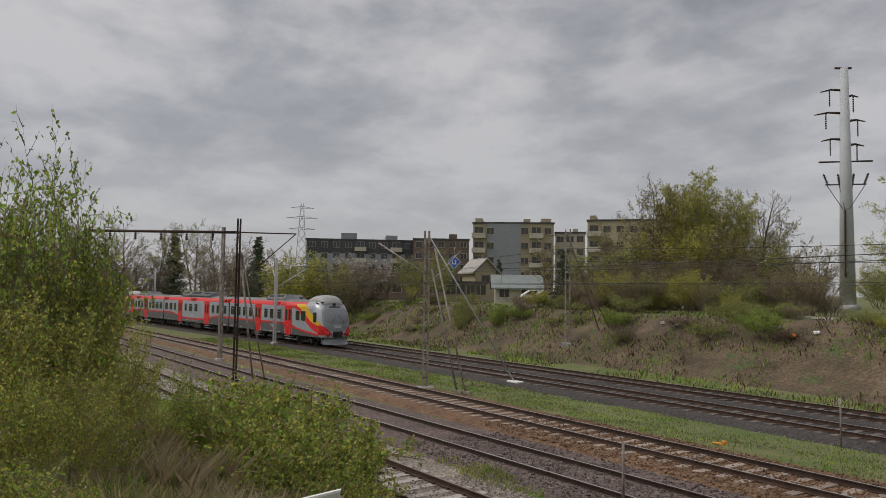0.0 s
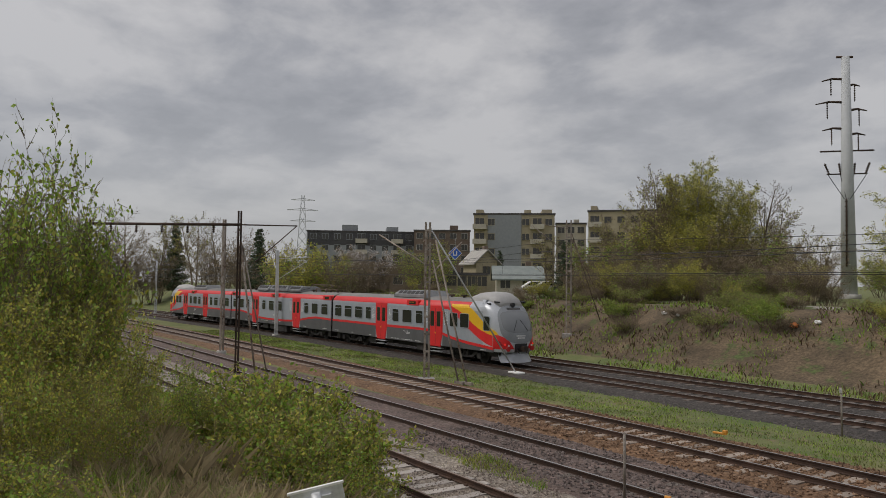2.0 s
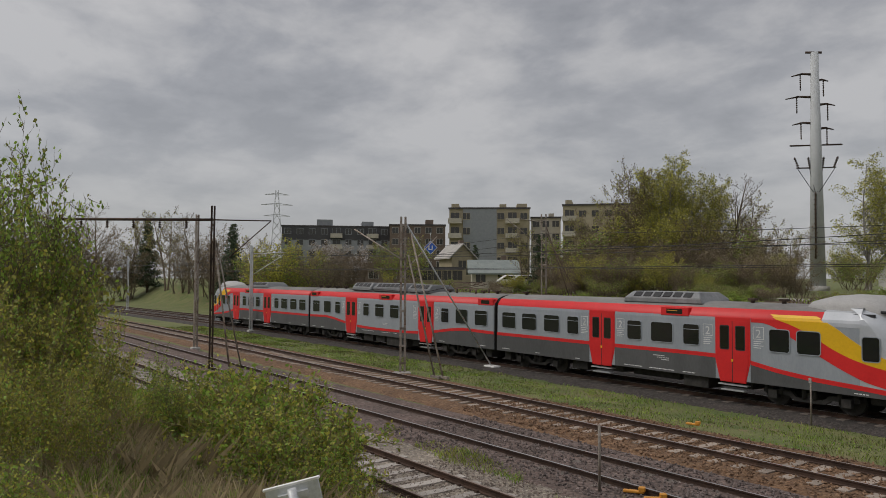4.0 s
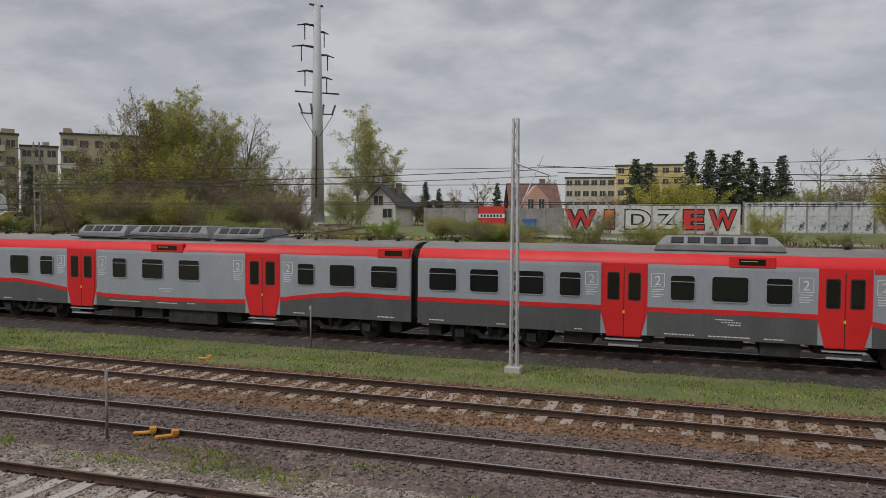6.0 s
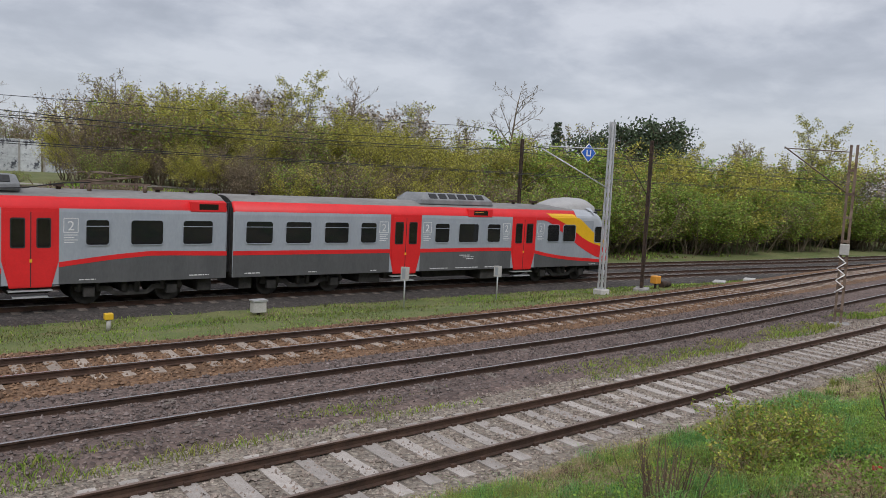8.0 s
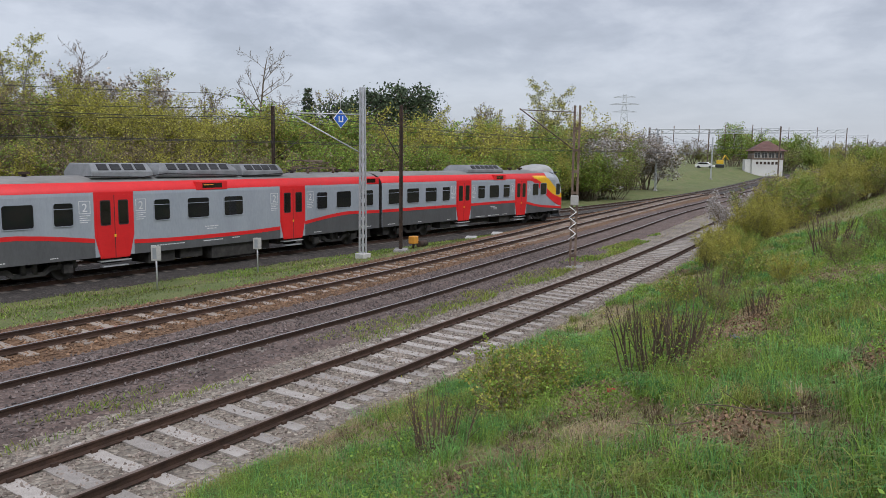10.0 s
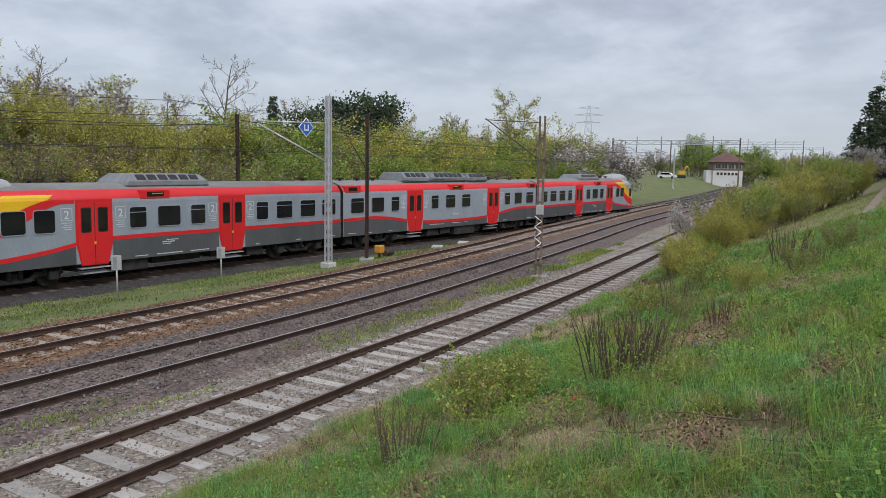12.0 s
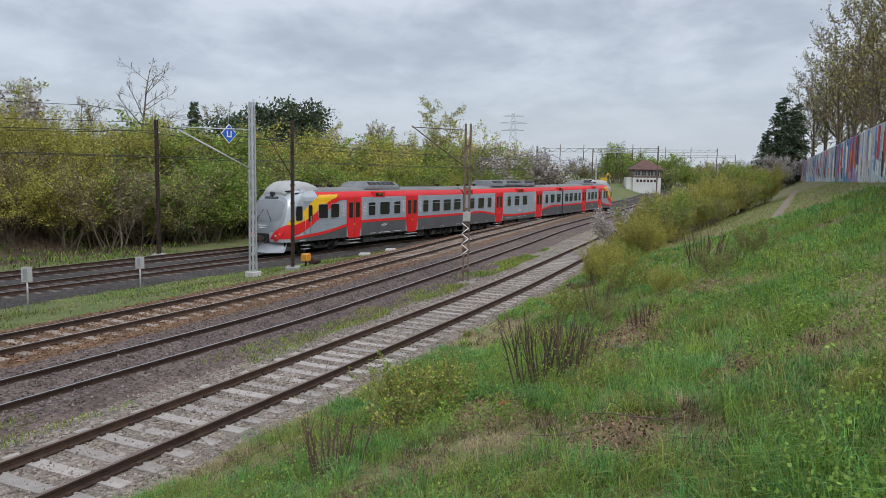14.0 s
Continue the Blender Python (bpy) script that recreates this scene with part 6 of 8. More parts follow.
def graffiti_fence():
    """Concrete panel fence on the far plateau, partly whitewashed and lettered."""
    f = thing("fence", None, "concrete panel fence with large painted letters", "fence")
    segs = [(Vector((-27, 71.6)), Vector((-13.1, 73.4)), 3.35, 2.05, CONCRETE_OLD, 7), (Vector((-12.9, 73.6)), Vector((2.9, 74.6)), 3.4, 2.35, WALL_WHITE, 8), (Vector((3.1, 74.6)), Vector((13.6, 74.0)), 3.6, 2.35, WALL_TAGS, 6), (Vector((13.8, 74.0)), Vector((40, 70.0)), 3.6, 2.2, WALL_TAGS, 10)]
    for p, q, z, h, m, n in segs:
        d = (q - p) / n
        turn = math.degrees(math.atan2(d.y, d.x))
        for k in range(n):
            s = p + d * k
            ln = d.length
            bm = bmesh.new()
            box(bm, 0.06, ln - 0.06, -0.05, 0.05, -0.4, h + random.uniform(-0.03, 0.03))
            o = part("panel", bm, m, f)
            o.matrix_basis = pose(s.x, s.y, z, 0, 0, turn)
            bm = bmesh.new()
            box(bm, -0.08, 0.08, -0.09, 0.09, -0.4, h + 0.08)
            o = part("fence_post", bm, CONCRETE_OLD, f)
            o.matrix_basis = pose(s.x, s.y, z, 0, 0, turn)
    turn = math.degrees(math.atan2(1.0, 15.8))
    word = (("W", -11.6, LETTER_RED, 3.1), ("I", -8.9, LETTER_ORANGE, 1.1), ("D", -6.3, LETTER_SILVER, 2.5), ("Z", -3.6, LETTER_SILVER, 2.2), ("E", -1.3, LETTER_RED, 2.0), ("W", 1.3, LETTER_RED, 2.6))
    for ch, x, m, wide in word:
        y = 73.6 + (x + 12.9) * 1.0 / 15.8
        for mat, bold, dy, nm in ((LETTER_BLACK, 0.2, 0.075, "letter_outline"), (m, 0.06, 0.095, "letter")):
            me = letter_mesh(ch, 2.35, mat, 0.012, bold)
            xs = [v.co.x for v in me.vertices]
            o = part_of(nm, me, f, pose(x, y - dy, 3.56, 90, 0, turn) @ Matrix.Diagonal(((wide if nm == "letter_outline" else wide - 0.22) / (max(xs) - min(xs)), 1.0, 1.0, 1.0)))
    # red board with a pale strip on the bare part
    board = thing("painted_board", pose(-20.15, 72.2, 3.75, 0, 0, 7), "red painted board with a pale strip of writing", "board")
    for z0, z1, m in ((0.0, 0.7, LETTER_RED), (0.72, 1.12, PAINT_WHITE), (1.14, 1.85, LETTER_RED)):
        bm = bmesh.new()
        box(bm, -1.3, 1.3, -0.14, -0.08, z0, z1)
        part("panel", bm, m, board)
    bm = bmesh.new()
    for k in range(7):
        box(bm, -1.1 + 0.32 * k, -0.9 + 0.32 * k, -0.16, -0.13, 0.8, 1.05)
    part("writing", bm, LETTER_BLACK, board)
    bm = bmesh.new()
    for x in (-1.36, 1.3):
        box(bm, x, x + 0.07, -0.1, 0.0, -0.6, 1.9)
    part("post", bm, STEEL_DARK, board)
    bin_ = thing("blue_container", pose(-16.4, 72.4, 3.5, 0, 0, 7), "small blue container in front of the fence", "container")
    bm = bmesh.new()
    box(bm, -0.7, 0.7, -0.5, 0, 0, 0.9)
    soften(bm, 0.05)
    part("body", bm, material("blue_plastic", (0.03, 0.1, 0.25), (0.05, 0.14, 0.32), 2, 0.5), bin_)


def mural_wall():
    """Painted concrete wall along the top of the near bank."""
    w = thing("mural_wall", None, "concrete wall covered with colourful faded graffiti", "wall")
    rng = random.Random(3)
    x = 14.0
    while x < 109:
        ln = 2.6
        y, z = wall_y(x), 4.45 - 0.0068 * max(0, x - 36.9)
        bm = bmesh.new()
        box(bm, 0.03, ln - 0.03, -0.08, 0.08, -0.8, 2.3)
        o = part("panel", bm, MURALS[4] if x > 104 else MURALS[rng.randrange(4)], w)
        o.matrix_basis = pose(x, y, z, 0, 0, math.degrees(math.atan(0.0454)))
        for k in range(8):
            bm = bmesh.new()
            u = rng.uniform(0.05, ln - 0.9)
            v = rng.uniform(-0.1, 0.9)
            a, b = rng.uniform(0.15, 0.75), rng.uniform(0.8, 2.2)
            top = min(2.28, v + b)
            prism(bm, [(u, v), (u + a, v + 0.1), (u + a + rng.uniform(-0.1, 0.2), top), (u + rng.uniform(-0.05, 0.15), top - 0.1)], 0.081 + 0.002 * k, 0.084 + 0.002 * k)
            o = part("graffiti_patch", bm, rng.choice(MURALS + [LETTER_BLACK, PAINT_WHITE, PAINT_WHITE, PAINT_BLUE, LETTER_RED, LETTER_RED, LETTER_ORANGE]), w)
            o.matrix_basis = pose(x, y, z, 0, 0, math.degrees(math.atan(0.0454)))
        x += ln


def signal_box():
    h = thing("signal_box", facing(79.7, 215, 1.2) @ pose(0, 0, 0, 0, 0, 12) @ Matrix.Diagonal((1.18, 1.0, 0.97, 1.0)), "white two-storey signal box with a brown upper storey and hipped roof", "building")
    bm = bmesh.new()
    box(bm, -3.2, 3.2, 0, 6, -3, 4.6)
    part("wall", bm, WHITEWALL, h)
    bm = bmesh.new()
    v = [bm.verts.new(p) for p in ((-3.9, -0.7, 4.6), (3.9, -0.7, 4.6), (3.9, 6.7, 4.6), (-3.9, 6.7, 4.6), (-0.6, 3, 7.3), (0.6, 3, 7.3))]
    for q in ((0, 1, 5, 4), (1, 2, 5), (2, 3, 4, 5), (3, 0, 4), (3, 2, 1, 0)):
        bm.faces.new([v[k] for k in q])
    part("roof", bm, ROOF_RED, h)
    bm = bmesh.new()
    box(bm, -3.26, 3.26, -0.06, 6.06, 2.35, 4.58)
    part("upper_storey", bm, BROWNWALL, h, "brown boarded upper storey")
    window_set(h, WHITEWALL, [-2.2, -0.75, 0.75, 2.2], [2.9], -0.06, 1.1, 1.3)
    for k in range(6):
        bm = bmesh.new()
        box(bm, -2.4 + k * 0.8, -1.9 + k * 0.8, -0.05, -0.004, 1.1, 1.8)
        part("lettering_bar", bm, STEEL_DARK, h)
    bm = bmesh.new()
    box(bm, -4.6, -3.2, 0.5, 4, -3, 2.4)
    part("annex", bm, WHITEWALL, h)


flat_block(-51.55, 166, 3.8, 17.6, 11, 16.2, BEIGE, "beige and grey five-storey apartment block with balconies", 7, 5, (0, 5), bare=(2, 3), lift=((-7.6, 1.6, 0.9), (7.2, 2.2, 0.9), (3.0, 1.5, 0.8)), stripes=((-5.8, 1.6, GREYWALL),))
flat_block(-47.3, 172, 3.8, 6.6, 11, 14.6, CREAMWALL, "cream five-storey apartment block", 3, 5, (), ((1.2, 1.2, 0.8),))
flat_block(-42.7, 168, 3.8, 19.5, 11, 17.0, BEIGE, "beige five-storey apartment block half hidden by trees", 7, 5, (0,), ((-8.6, 1.4, 1.0),))
flat_block(-63.1, 195, 3.8, 27.5, 12, 14.0, GREYWALL, "grey apartment block with a dark top storey", 9, 5, (4, 7), ((-3, 4, 1.6), (8, 3, 1.2)), ((-13.7, 13.7, DARKWALL, 10.6, 13.996), (-13.7, 13.7, GREYWALL, -2, 10.59)))
flat_block(-57.0, 190, 3.8, 14.0, 12, 14.2, BROWNWALL, "brown apartment block behind trees", 5, 5, (), ((3, 2, 1.2),))
flat_block(-4.1, 200, 3.8, 16.5, 10, 14.2, YELLOWWALL, "yellow apartment block behind conifers", 6, 5)
flat_block(-8.3, 205, 3.8, 13.0, 10, 11.4, CREAMWALL, "cream apartment block behind the fence", 6, 4)
gable_house(-53.6, 118, 3.6, 3.6, 5, 4.6, 6.3, BEIGE, ROOF_PALE, "small beige house with a pale grey roof", 25, ((0, 2.6),))
gable_house(-51.2, 104, 3.4, 6.0, 5, 2.1, 3.6, CREAMWALL, ROOF_GREEN, "low cream building with a shallow grey-green roof", 4, ((-1.8, 0.7), (1.2, 0.7)), False)
flat_block(-55.1, 108, 3.4, 5.6, 6, 2.5, BEIGE, "low cream building with a flat roof", 4, 1, name="low_building")
flat_block(-61.0, 125, 3.6, 12.0, 6, 4.2, BROWNWALL, "low brown building among bare trees", 4, 1, name="low_building")
gable_house(-24.0, 106, 3.7, 4.4, 9, 2.8, 5.0, WHITEWALL, ROOF_DARK, "white gabled house with a dark roof", -18, ((-0.3, 2.6), (1.0, 0.8)))
gable_house(-12.3, 98, 3.9, 5.6, 8, 1.8, 5.0, PINKWALL, ROOF_RED, "pink house with a steep dark red roof", 8, (), False, True)
for az_, r_, w_ in ((-18.6, 170, 6.0), (-20.2, 185, 8.0), (-17.2, 180, 7.0), (1.5, 150, 8)):
    gable_house(az_, r_, 3.6, w_, 7, 2.8, 4.6, CREAMWALL, ROOF_DARK, "distant low house with a dark roof", 20, ((0, 0.8),), False)
tubular_pylon()
lattice_pylon(-67.5, 300, 36.0, "far grey lattice power pylon")
lattice_pylon(69.85, 330, 26.5, "far grey lattice power pylon behind trees")
graffiti_fence()
mural_wall()
signal_box()
parked_car(-48.6, 88, 3.5, 10, CAR_PAINT, "silver parked car on top of the bank")
parked_car(-49.6, 90, 3.5, 10, PAINT_WHITE, "white parked car on top of the bank")
parked_car(75.6, 190, 1.4, -10, PAINT_WHITE, "white parked car beside the signal box")
dig = thing("excavator", facing(76.6, 205, 1.6) @ Matrix.Diagonal((0.7, 0.7, 0.7, 1.0)), "small yellow excavator beside the signal box", "excavator")
bm_ = bmesh.new()
box(bm_, -1.2, 1.2, -0.8, 0.8, 1.0, 2.4)
soften(bm_, 0.1)
part("body", bm_, PAINT_YELLOW, dig)
bm_ = bmesh.new()
tube(bm_, (0.6, 0, 2.0), (1.6, 0, 4.2), 0.2, n=6)
tube(bm_, (1.6, 0, 4.2), (2.8, 0, 2.6), 0.16, n=6)
part("boom", bm_, PAINT_YELLOW, dig)
for y_ in (-0.8, 0.8):
    bm_ = bmesh.new()
    box(bm_, -1.5, 1.5, y_ - 0.25, y_ + 0.25, -0.3, 0.8)
    soften(bm_, 0.15)
    part("crawler", bm_, BLACK, dig)

# ---- trees, bushes and grass ----
def grow(rng, paths, start, way, length, radius, level, style):
    """One limb and, from it, its side limbs. paths takes (points, radii, level)."""
    n = max(3, int(length / style["seg"][min(level, len(style["seg"]) - 1)]))
    pts, rad = [start.copy()], [radius]
    d = way.normalized()
    for k in range(n):
        bend = Vector((rng.gauss(0, 1), rng.gauss(0, 1), rng.gauss(0, 1))) * style["bend"][min(level, len(style["bend"]) - 1)]
        d = (d + bend + Vector((0, 0, style["rise"][min(level, len(style["rise"]) - 1)]))).normalized()
        pts.append(pts[-1] + d * length / n)
        rad.append(radius * (1 - 0.85 * (k + 1) / n))
    paths.append((pts, rad, level))
    if level >= style["levels"]:
        return
    count = style["count"][level]
    for k in range(count):
        u = style["from"][level] + (1 - style["from"][level]) * (k + rng.random()) / count
        i = min(n - 1, int(u * n))
        f = u * n - i
        p = pts[i].lerp(pts[i + 1], f)
        axis_ = (pts[i + 1] - pts[i]).normalized()
        side = axis_.orthogonal().normalized()
        side.rotate(Matrix.Rotation(rng.uniform(0, 2 * math.pi), 3, axis_))
        a = radians(style["angle"][level] + rng.uniform(-12, 12))
        new_way = axis_ * math.cos(a) + side * math.sin(a)
        ln = length * style["ratio"][level] * (1 - style["taper"] * u) * rng.uniform(0.7, 1.2)
        grow(rng, paths, p, new_way, ln, max(style["twig"], rad[i] * 0.6), level + 1, style)


def limb_mesh(name, paths, mat, sides=(7, 5, 4, 3)):
    verts, faces = [], []
    for pts, rad, level in paths:
        n = sides[min(level, len(sides) - 1)]
        base = len(verts)
        for i, p in enumerate(pts):
            d = (pts[min(i + 1, len(pts) - 1)] - pts[max(i - 1, 0)]).normalized()
            a = d.orthogonal().normalized()
            b = d.cross(a)
            for k in range(n):
                t = 2 * math.pi * k / n
                verts.append(p + rad[i] * (math.cos(t) * a + math.sin(t) * b))
        for i in range(len(pts) - 1):
            for k in range(n):
                q = (k + 1) % n
                faces.append((base + i * n + k, base + i * n + q, base + (i + 1) * n + q, base + (i + 1) * n + k))
    return raw_mesh(name, [tuple(v) for v in verts], faces, mat)


def leaf_mesh(name, spots, size, mat, rng, droop=0.0, long=1.6, mats=None):
    """One small folded leaf for each spot."""
    n = len(spots)
    c = np.array([tuple(p) for p in spots])
    r = np.random.RandomState(rng.randrange(10**6))
    u = r.normal(size=(n, 3))
    u[:, 2] -= droop
    u /= np.linalg.norm(u, axis=1)[:, None]
    v = np.cross(u, r.normal(size=(n, 3)))
    v /= np.linalg.norm(v, axis=1)[:, None] + 1e-9
    s = (size * r.uniform(0.6, 1.35, n))[:, None]
    quad = np.stack([c, c + s * (0.5 * long * u + 0.5 * v), c + s * long * u, c + s * (0.5 * long * u - 0.5 * v)], 1).reshape(-1, 3)
    faces = np.arange(4 * n).reshape(-1, 4).tolist()
    return raw_mesh(name, quad.tolist(), faces, *(mats or [mat]), index=(r.randint(0, len(mats), n).tolist() if mats else None))


def leaf_spots(paths, per_metre, rng, from_level, spread, start=0.25):
    out = []
    for pts, rad, level in paths:
        if level < from_level:
            continue
        for i in range(len(pts) - 1):
            if (i + 1) / len(pts) < start and level == from_level:
                continue
            ln = (pts[i + 1] - pts[i]).length
            k = per_metre * ln
            for _ in range(int(k) + (rng.random() < k % 1)):
                p = pts[i].lerp(pts[i + 1], rng.random())
                out.append(p + Vector((rng.gauss(0, spread), rng.gauss(0, spread), rng.gauss(0, spread))))
    return out


STYLES = {
    "shrub": dict(levels=2, count=(9, 7), angle=(38, 42), ratio=(0.5, 0.5), taper=0.45, bend=(0.12, 0.16, 0.2), rise=(0.05, 0.07, 0.05), seg=(0.6, 0.5, 0.4), twig=0.012, **{"from": (0.25, 0.2)}),
    "tree": dict(levels=3, count=(16, 7, 5), angle=(50, 42, 40), ratio=(0.42, 0.48, 0.5), taper=0.6, bend=(0.05, 0.12, 0.18, 0.2), rise=(0.02, 0.1, 0.08, 0.03), seg=(0.8, 0.6, 0.5, 0.4), twig=0.014, **{"from": (0.28, 0.2, 0.15)}),
    "rods": dict(levels=1, count=(3,), angle=(22,), ratio=(0.45,), taper=0.4, bend=(0.06, 0.08), rise=(0.06, 0.08), seg=(0.3, 0.25), twig=0.004, **{"from": (0.3,)}),
    "thicket": dict(levels=2, count=(11, 9), angle=(34, 38), ratio=(0.5, 0.5), taper=0.45, bend=(0.1, 0.15, 0.2), rise=(0.05, 0.08, 0.06), seg=(0.6, 0.5, 0.4), twig=0.01, **{"from": (0.2, 0.2)}),
    "birch": dict(levels=3, count=(20, 7, 5), angle=(40, 45, 60), ratio=(0.32, 0.5, 0.75), taper=0.6, bend=(0.04, 0.12, 0.1, 0.08), rise=(0.02, 0.08, -0.06, -0.22), seg=(0.8, 0.6, 0.5, 0.4), twig=0.011, **{"from": (0.2, 0.2, 0.2)}),
}


def plant(name, seed, style, stems, height, radius, mats, leaf, per_metre, spread, label, category, from_level=2, droop=0.0, tilt=0.35, leaf_mats=None, out=0.5):
    rng = random.Random(seed)
    paths = []
    for k in range(stems):
        a = 2 * math.pi * (k + rng.random()) / stems
        lean = tilt * rng.uniform(0.3, 1.0) if stems > 1 else 0.04
        way = Vector((math.cos(a) * lean, math.sin(a) * lean, 1))
        foot = Vector((math.cos(a), math.sin(a), 0)) * (out * rng.random() if stems > 1 else 0)
        grow(rng, paths, foot + Vector((0, 0, -0.15)), way, height * rng.uniform(0.75, 1.0), radius * rng.uniform(0.7, 1), 0, STYLES[style])
    ob = thing(name, pose(0, 0, -500), label, category)
    part_of("trunk", limb_mesh("trunk", paths, mats[0]), ob)
    spots = leaf_spots(paths, per_metre, rng, from_level, spread)
    if spots:
        part_of("crown", leaf_mesh("crown", spots, leaf, mats[1], rng, droop, mats=leaf_mats), ob)
    return ob


def conifer(seed, height, width, label, pine=False):
    rng = random.Random(seed)
    ob = thing("pine_tree" if pine else "spruce_tree", pose(0, 0, -500), label, "tree")
    bm = bmesh.new()
    tube(bm, (0, 0, -0.2), (0, 0, height * 0.95), height * 0.016, 0.03, n=8)
    part("trunk", bm, BARK, ob)
    paths, spots = [], []
    z = height * (0.45 if pine else 0.1)
    while z < height * 0.98:
        u = z / height
        ln = (width * (1.02 - u) + 0.2) if not pine else width * math.sin(math.pi * min(1, (u - 0.4) / 0.65)) ** 0.6 + 0.3
        for k in range(6 if not pine else 4):
            a = rng.uniform(0, 2 * math.pi)
            d = Vector((math.cos(a), math.sin(a), -0.25 if not pine else 0.3))
            l2 = ln * rng.uniform(0.75, 1.15)
            p0 = Vector((0, 0, z))
            pts = [p0, p0 + d * l2 * 0.5, p0 + d * l2 + Vector((0, 0, 0.12 * l2))]
            paths.append((pts, [0.05, 0.035, 0.012], 2))
            for _ in range(int((48 if not pine else 30) * l2)):
                t = rng.random() ** 0.7
                q = pts[0].lerp(pts[2], t)
                spots.append(q + Vector((rng.gauss(0, 0.2), rng.gauss(0, 0.2), rng.gauss(0, 0.13))) * (0.5 + 0.5 * l2 / max(0.5, width)) * (1.8 if pine else 1))
        z += height * (0.036 if not pine else 0.045)
    tagged(part_of("branchwork", limb_mesh("branchwork", paths, BARK), ob), kind="stuff")
    part_of("crown", leaf_mesh("crown", spots, 0.15 if not pine else 0.19, LEAF_DARK, rng, 0.3, 1.5), ob)
    return ob


OLIVE = plant("willow_bush", 11, "thicket", 10, 6.3, 0.06, (BARK, LEAF_OLIVE), 0.085, 13, 0.1, "olive-green willow bush just coming into leaf", "bush", tilt=0.5, out=1.2, leaf_mats=[LEAF_OLIVE, LEAF_YELLOW, LEAF_YELLOW])
OLIVE2 = plant("bush", 12, "thicket", 11, 5.2, 0.05, (BARK, LEAF_OLIVE), 0.09, 13, 0.12, "thick spring bush with fresh olive leaves", "bush", tilt=0.7, out=1.4, leaf_mats=[LEAF_OLIVE, LEAF_FRESH, LEAF_BUD])
YELLOW = plant("flowering_bush", 13, "thicket", 10, 5.6, 0.05, (BARK, LEAF_YELLOW), 0.085, 16, 0.11, "yellow-green flowering bush in full spring", "bush", tilt=0.5, out=1.0)
BROWN = plant("leafless_bush", 14, "thicket", 13, 5.0, 0.05, (BARK, LEAF_BUD), 0.06, 7, 0.08, "brown leafless bush with swelling buds", "bush", tilt=0.55, out=1.2)
GREEN = plant("bush", 15, "thicket", 11, 5.4, 0.05, (BARK, LEAF_FRESH), 0.1, 15, 0.13, "fresh green bush in full leaf", "bush", tilt=0.55, out=1.2, leaf_mats=[LEAF_FRESH, LEAF_FRESH, LEAF_OLIVE])
WHITE = plant("blossom_tree", 16, "shrub", 9, 5.6, 0.08, (BARK, BLOSSOM), 0.11, 30, 0.12, "white blossoming wild cherry bush", "tree", tilt=0.6, out=0.7, leaf_mats=[BLOSSOM, BLOSSOM, LEAF_BUD])
BARE = plant("bare_tree", 17, "tree", 1, 11.0, 0.15, (BARK, LEAF_BUD), 0.05, 2.0, 0.06, "tall bare tree with fine twigs", "tree", from_level=3)
BARE2 = plant("bare_tree", 18, "tree", 2, 10.0, 0.13, (BARK, LEAF_BUD), 0.07, 7, 0.08, "brownish tree just before leafing", "tree", from_level=2, tilt=0.15, leaf_mats=[LEAF_BUD, LEAF_OLIVE])
SPRING = plant("birch_tree", 19, "birch", 2, 12.0, 0.14, (BARK_PALE, LEAF_YELLOW), 0.085, 16, 0.12, "slender birch with thin yellow-green leaves", "tree", from_level=3, droop=0.8, tilt=0.1, leaf_mats=[LEAF_YELLOW, LEAF_OLIVE])
SPRUCE = conifer(21, 11.0, 2.1, "dark green spruce with dense needles")
PINE = conifer(22, 10.0, 2.2, "dark green pine with a rounded crown", True)
NEAR_LEAFY = plant("tall_bush", 23, "shrub", 11, 4.6, 0.026, (RODBARK, LEAF_FRESH), 0.088, 7, 0.05, "fresh green bush in small new leaves close by", "bush", tilt=0.45, out=0.9, leaf_mats=[LEAF_FRESH, LEAF_OLIVE, LEAF_YELLOW], from_level=1)
NEAR_OLIVE = plant("tall_bush", 24, "shrub", 12, 5.4, 0.026, (RODBARK, LEAF_OLIVE), 0.08, 6.5, 0.05, "tall olive-green bush of thin upright rods", "bush", tilt=0.3, out=1.1, leaf_mats=[LEAF_OLIVE, LEAF_YELLOW, LEAF_FRESH], from_level=1)
NEAR_SPARSE = plant("tall_bush", 27, "shrub", 5, 6.0, 0.03, (BARK, LEAF_FRESH), 0.09, 5.5, 0.03, "tall thin bush with few fresh leaves on open twigs", "bush", tilt=0.22, out=0.8, leaf_mats=[LEAF_FRESH, LEAF_OLIVE, LEAF_FRESH], from_level=1)
NEAR_LOW = plant("low_bush", 25, "shrub", 15, 2.2, 0.014, (RODBARK, LEAF_FRESH), 0.068, 11, 0.06, "low fresh green bush on the bank", "bush", tilt=0.8, out=0.9, leaf_mats=[LEAF_FRESH, LEAF_FRESH, LEAF_OLIVE, LEAF_YELLOW], from_level=1)
RODS = plant("cut_bush", 26, "rods", 27, 1.2, 0.019, (CUTBARK, LEAF_YELLOW), 0.022, 7, 0.02, "clump of bare brown cut-back rods", "bush", tilt=0.4, out=0.4, from_level=1)
PROTOS = (OLIVE, OLIVE2, YELLOW, BROWN, GREEN, WHITE, BARE, BARE2, SPRING, SPRUCE, PINE, NEAR_LEAFY, NEAR_OLIVE, NEAR_SPARSE, NEAR_LOW, RODS)
_prng = random.Random(77)
_used = set()


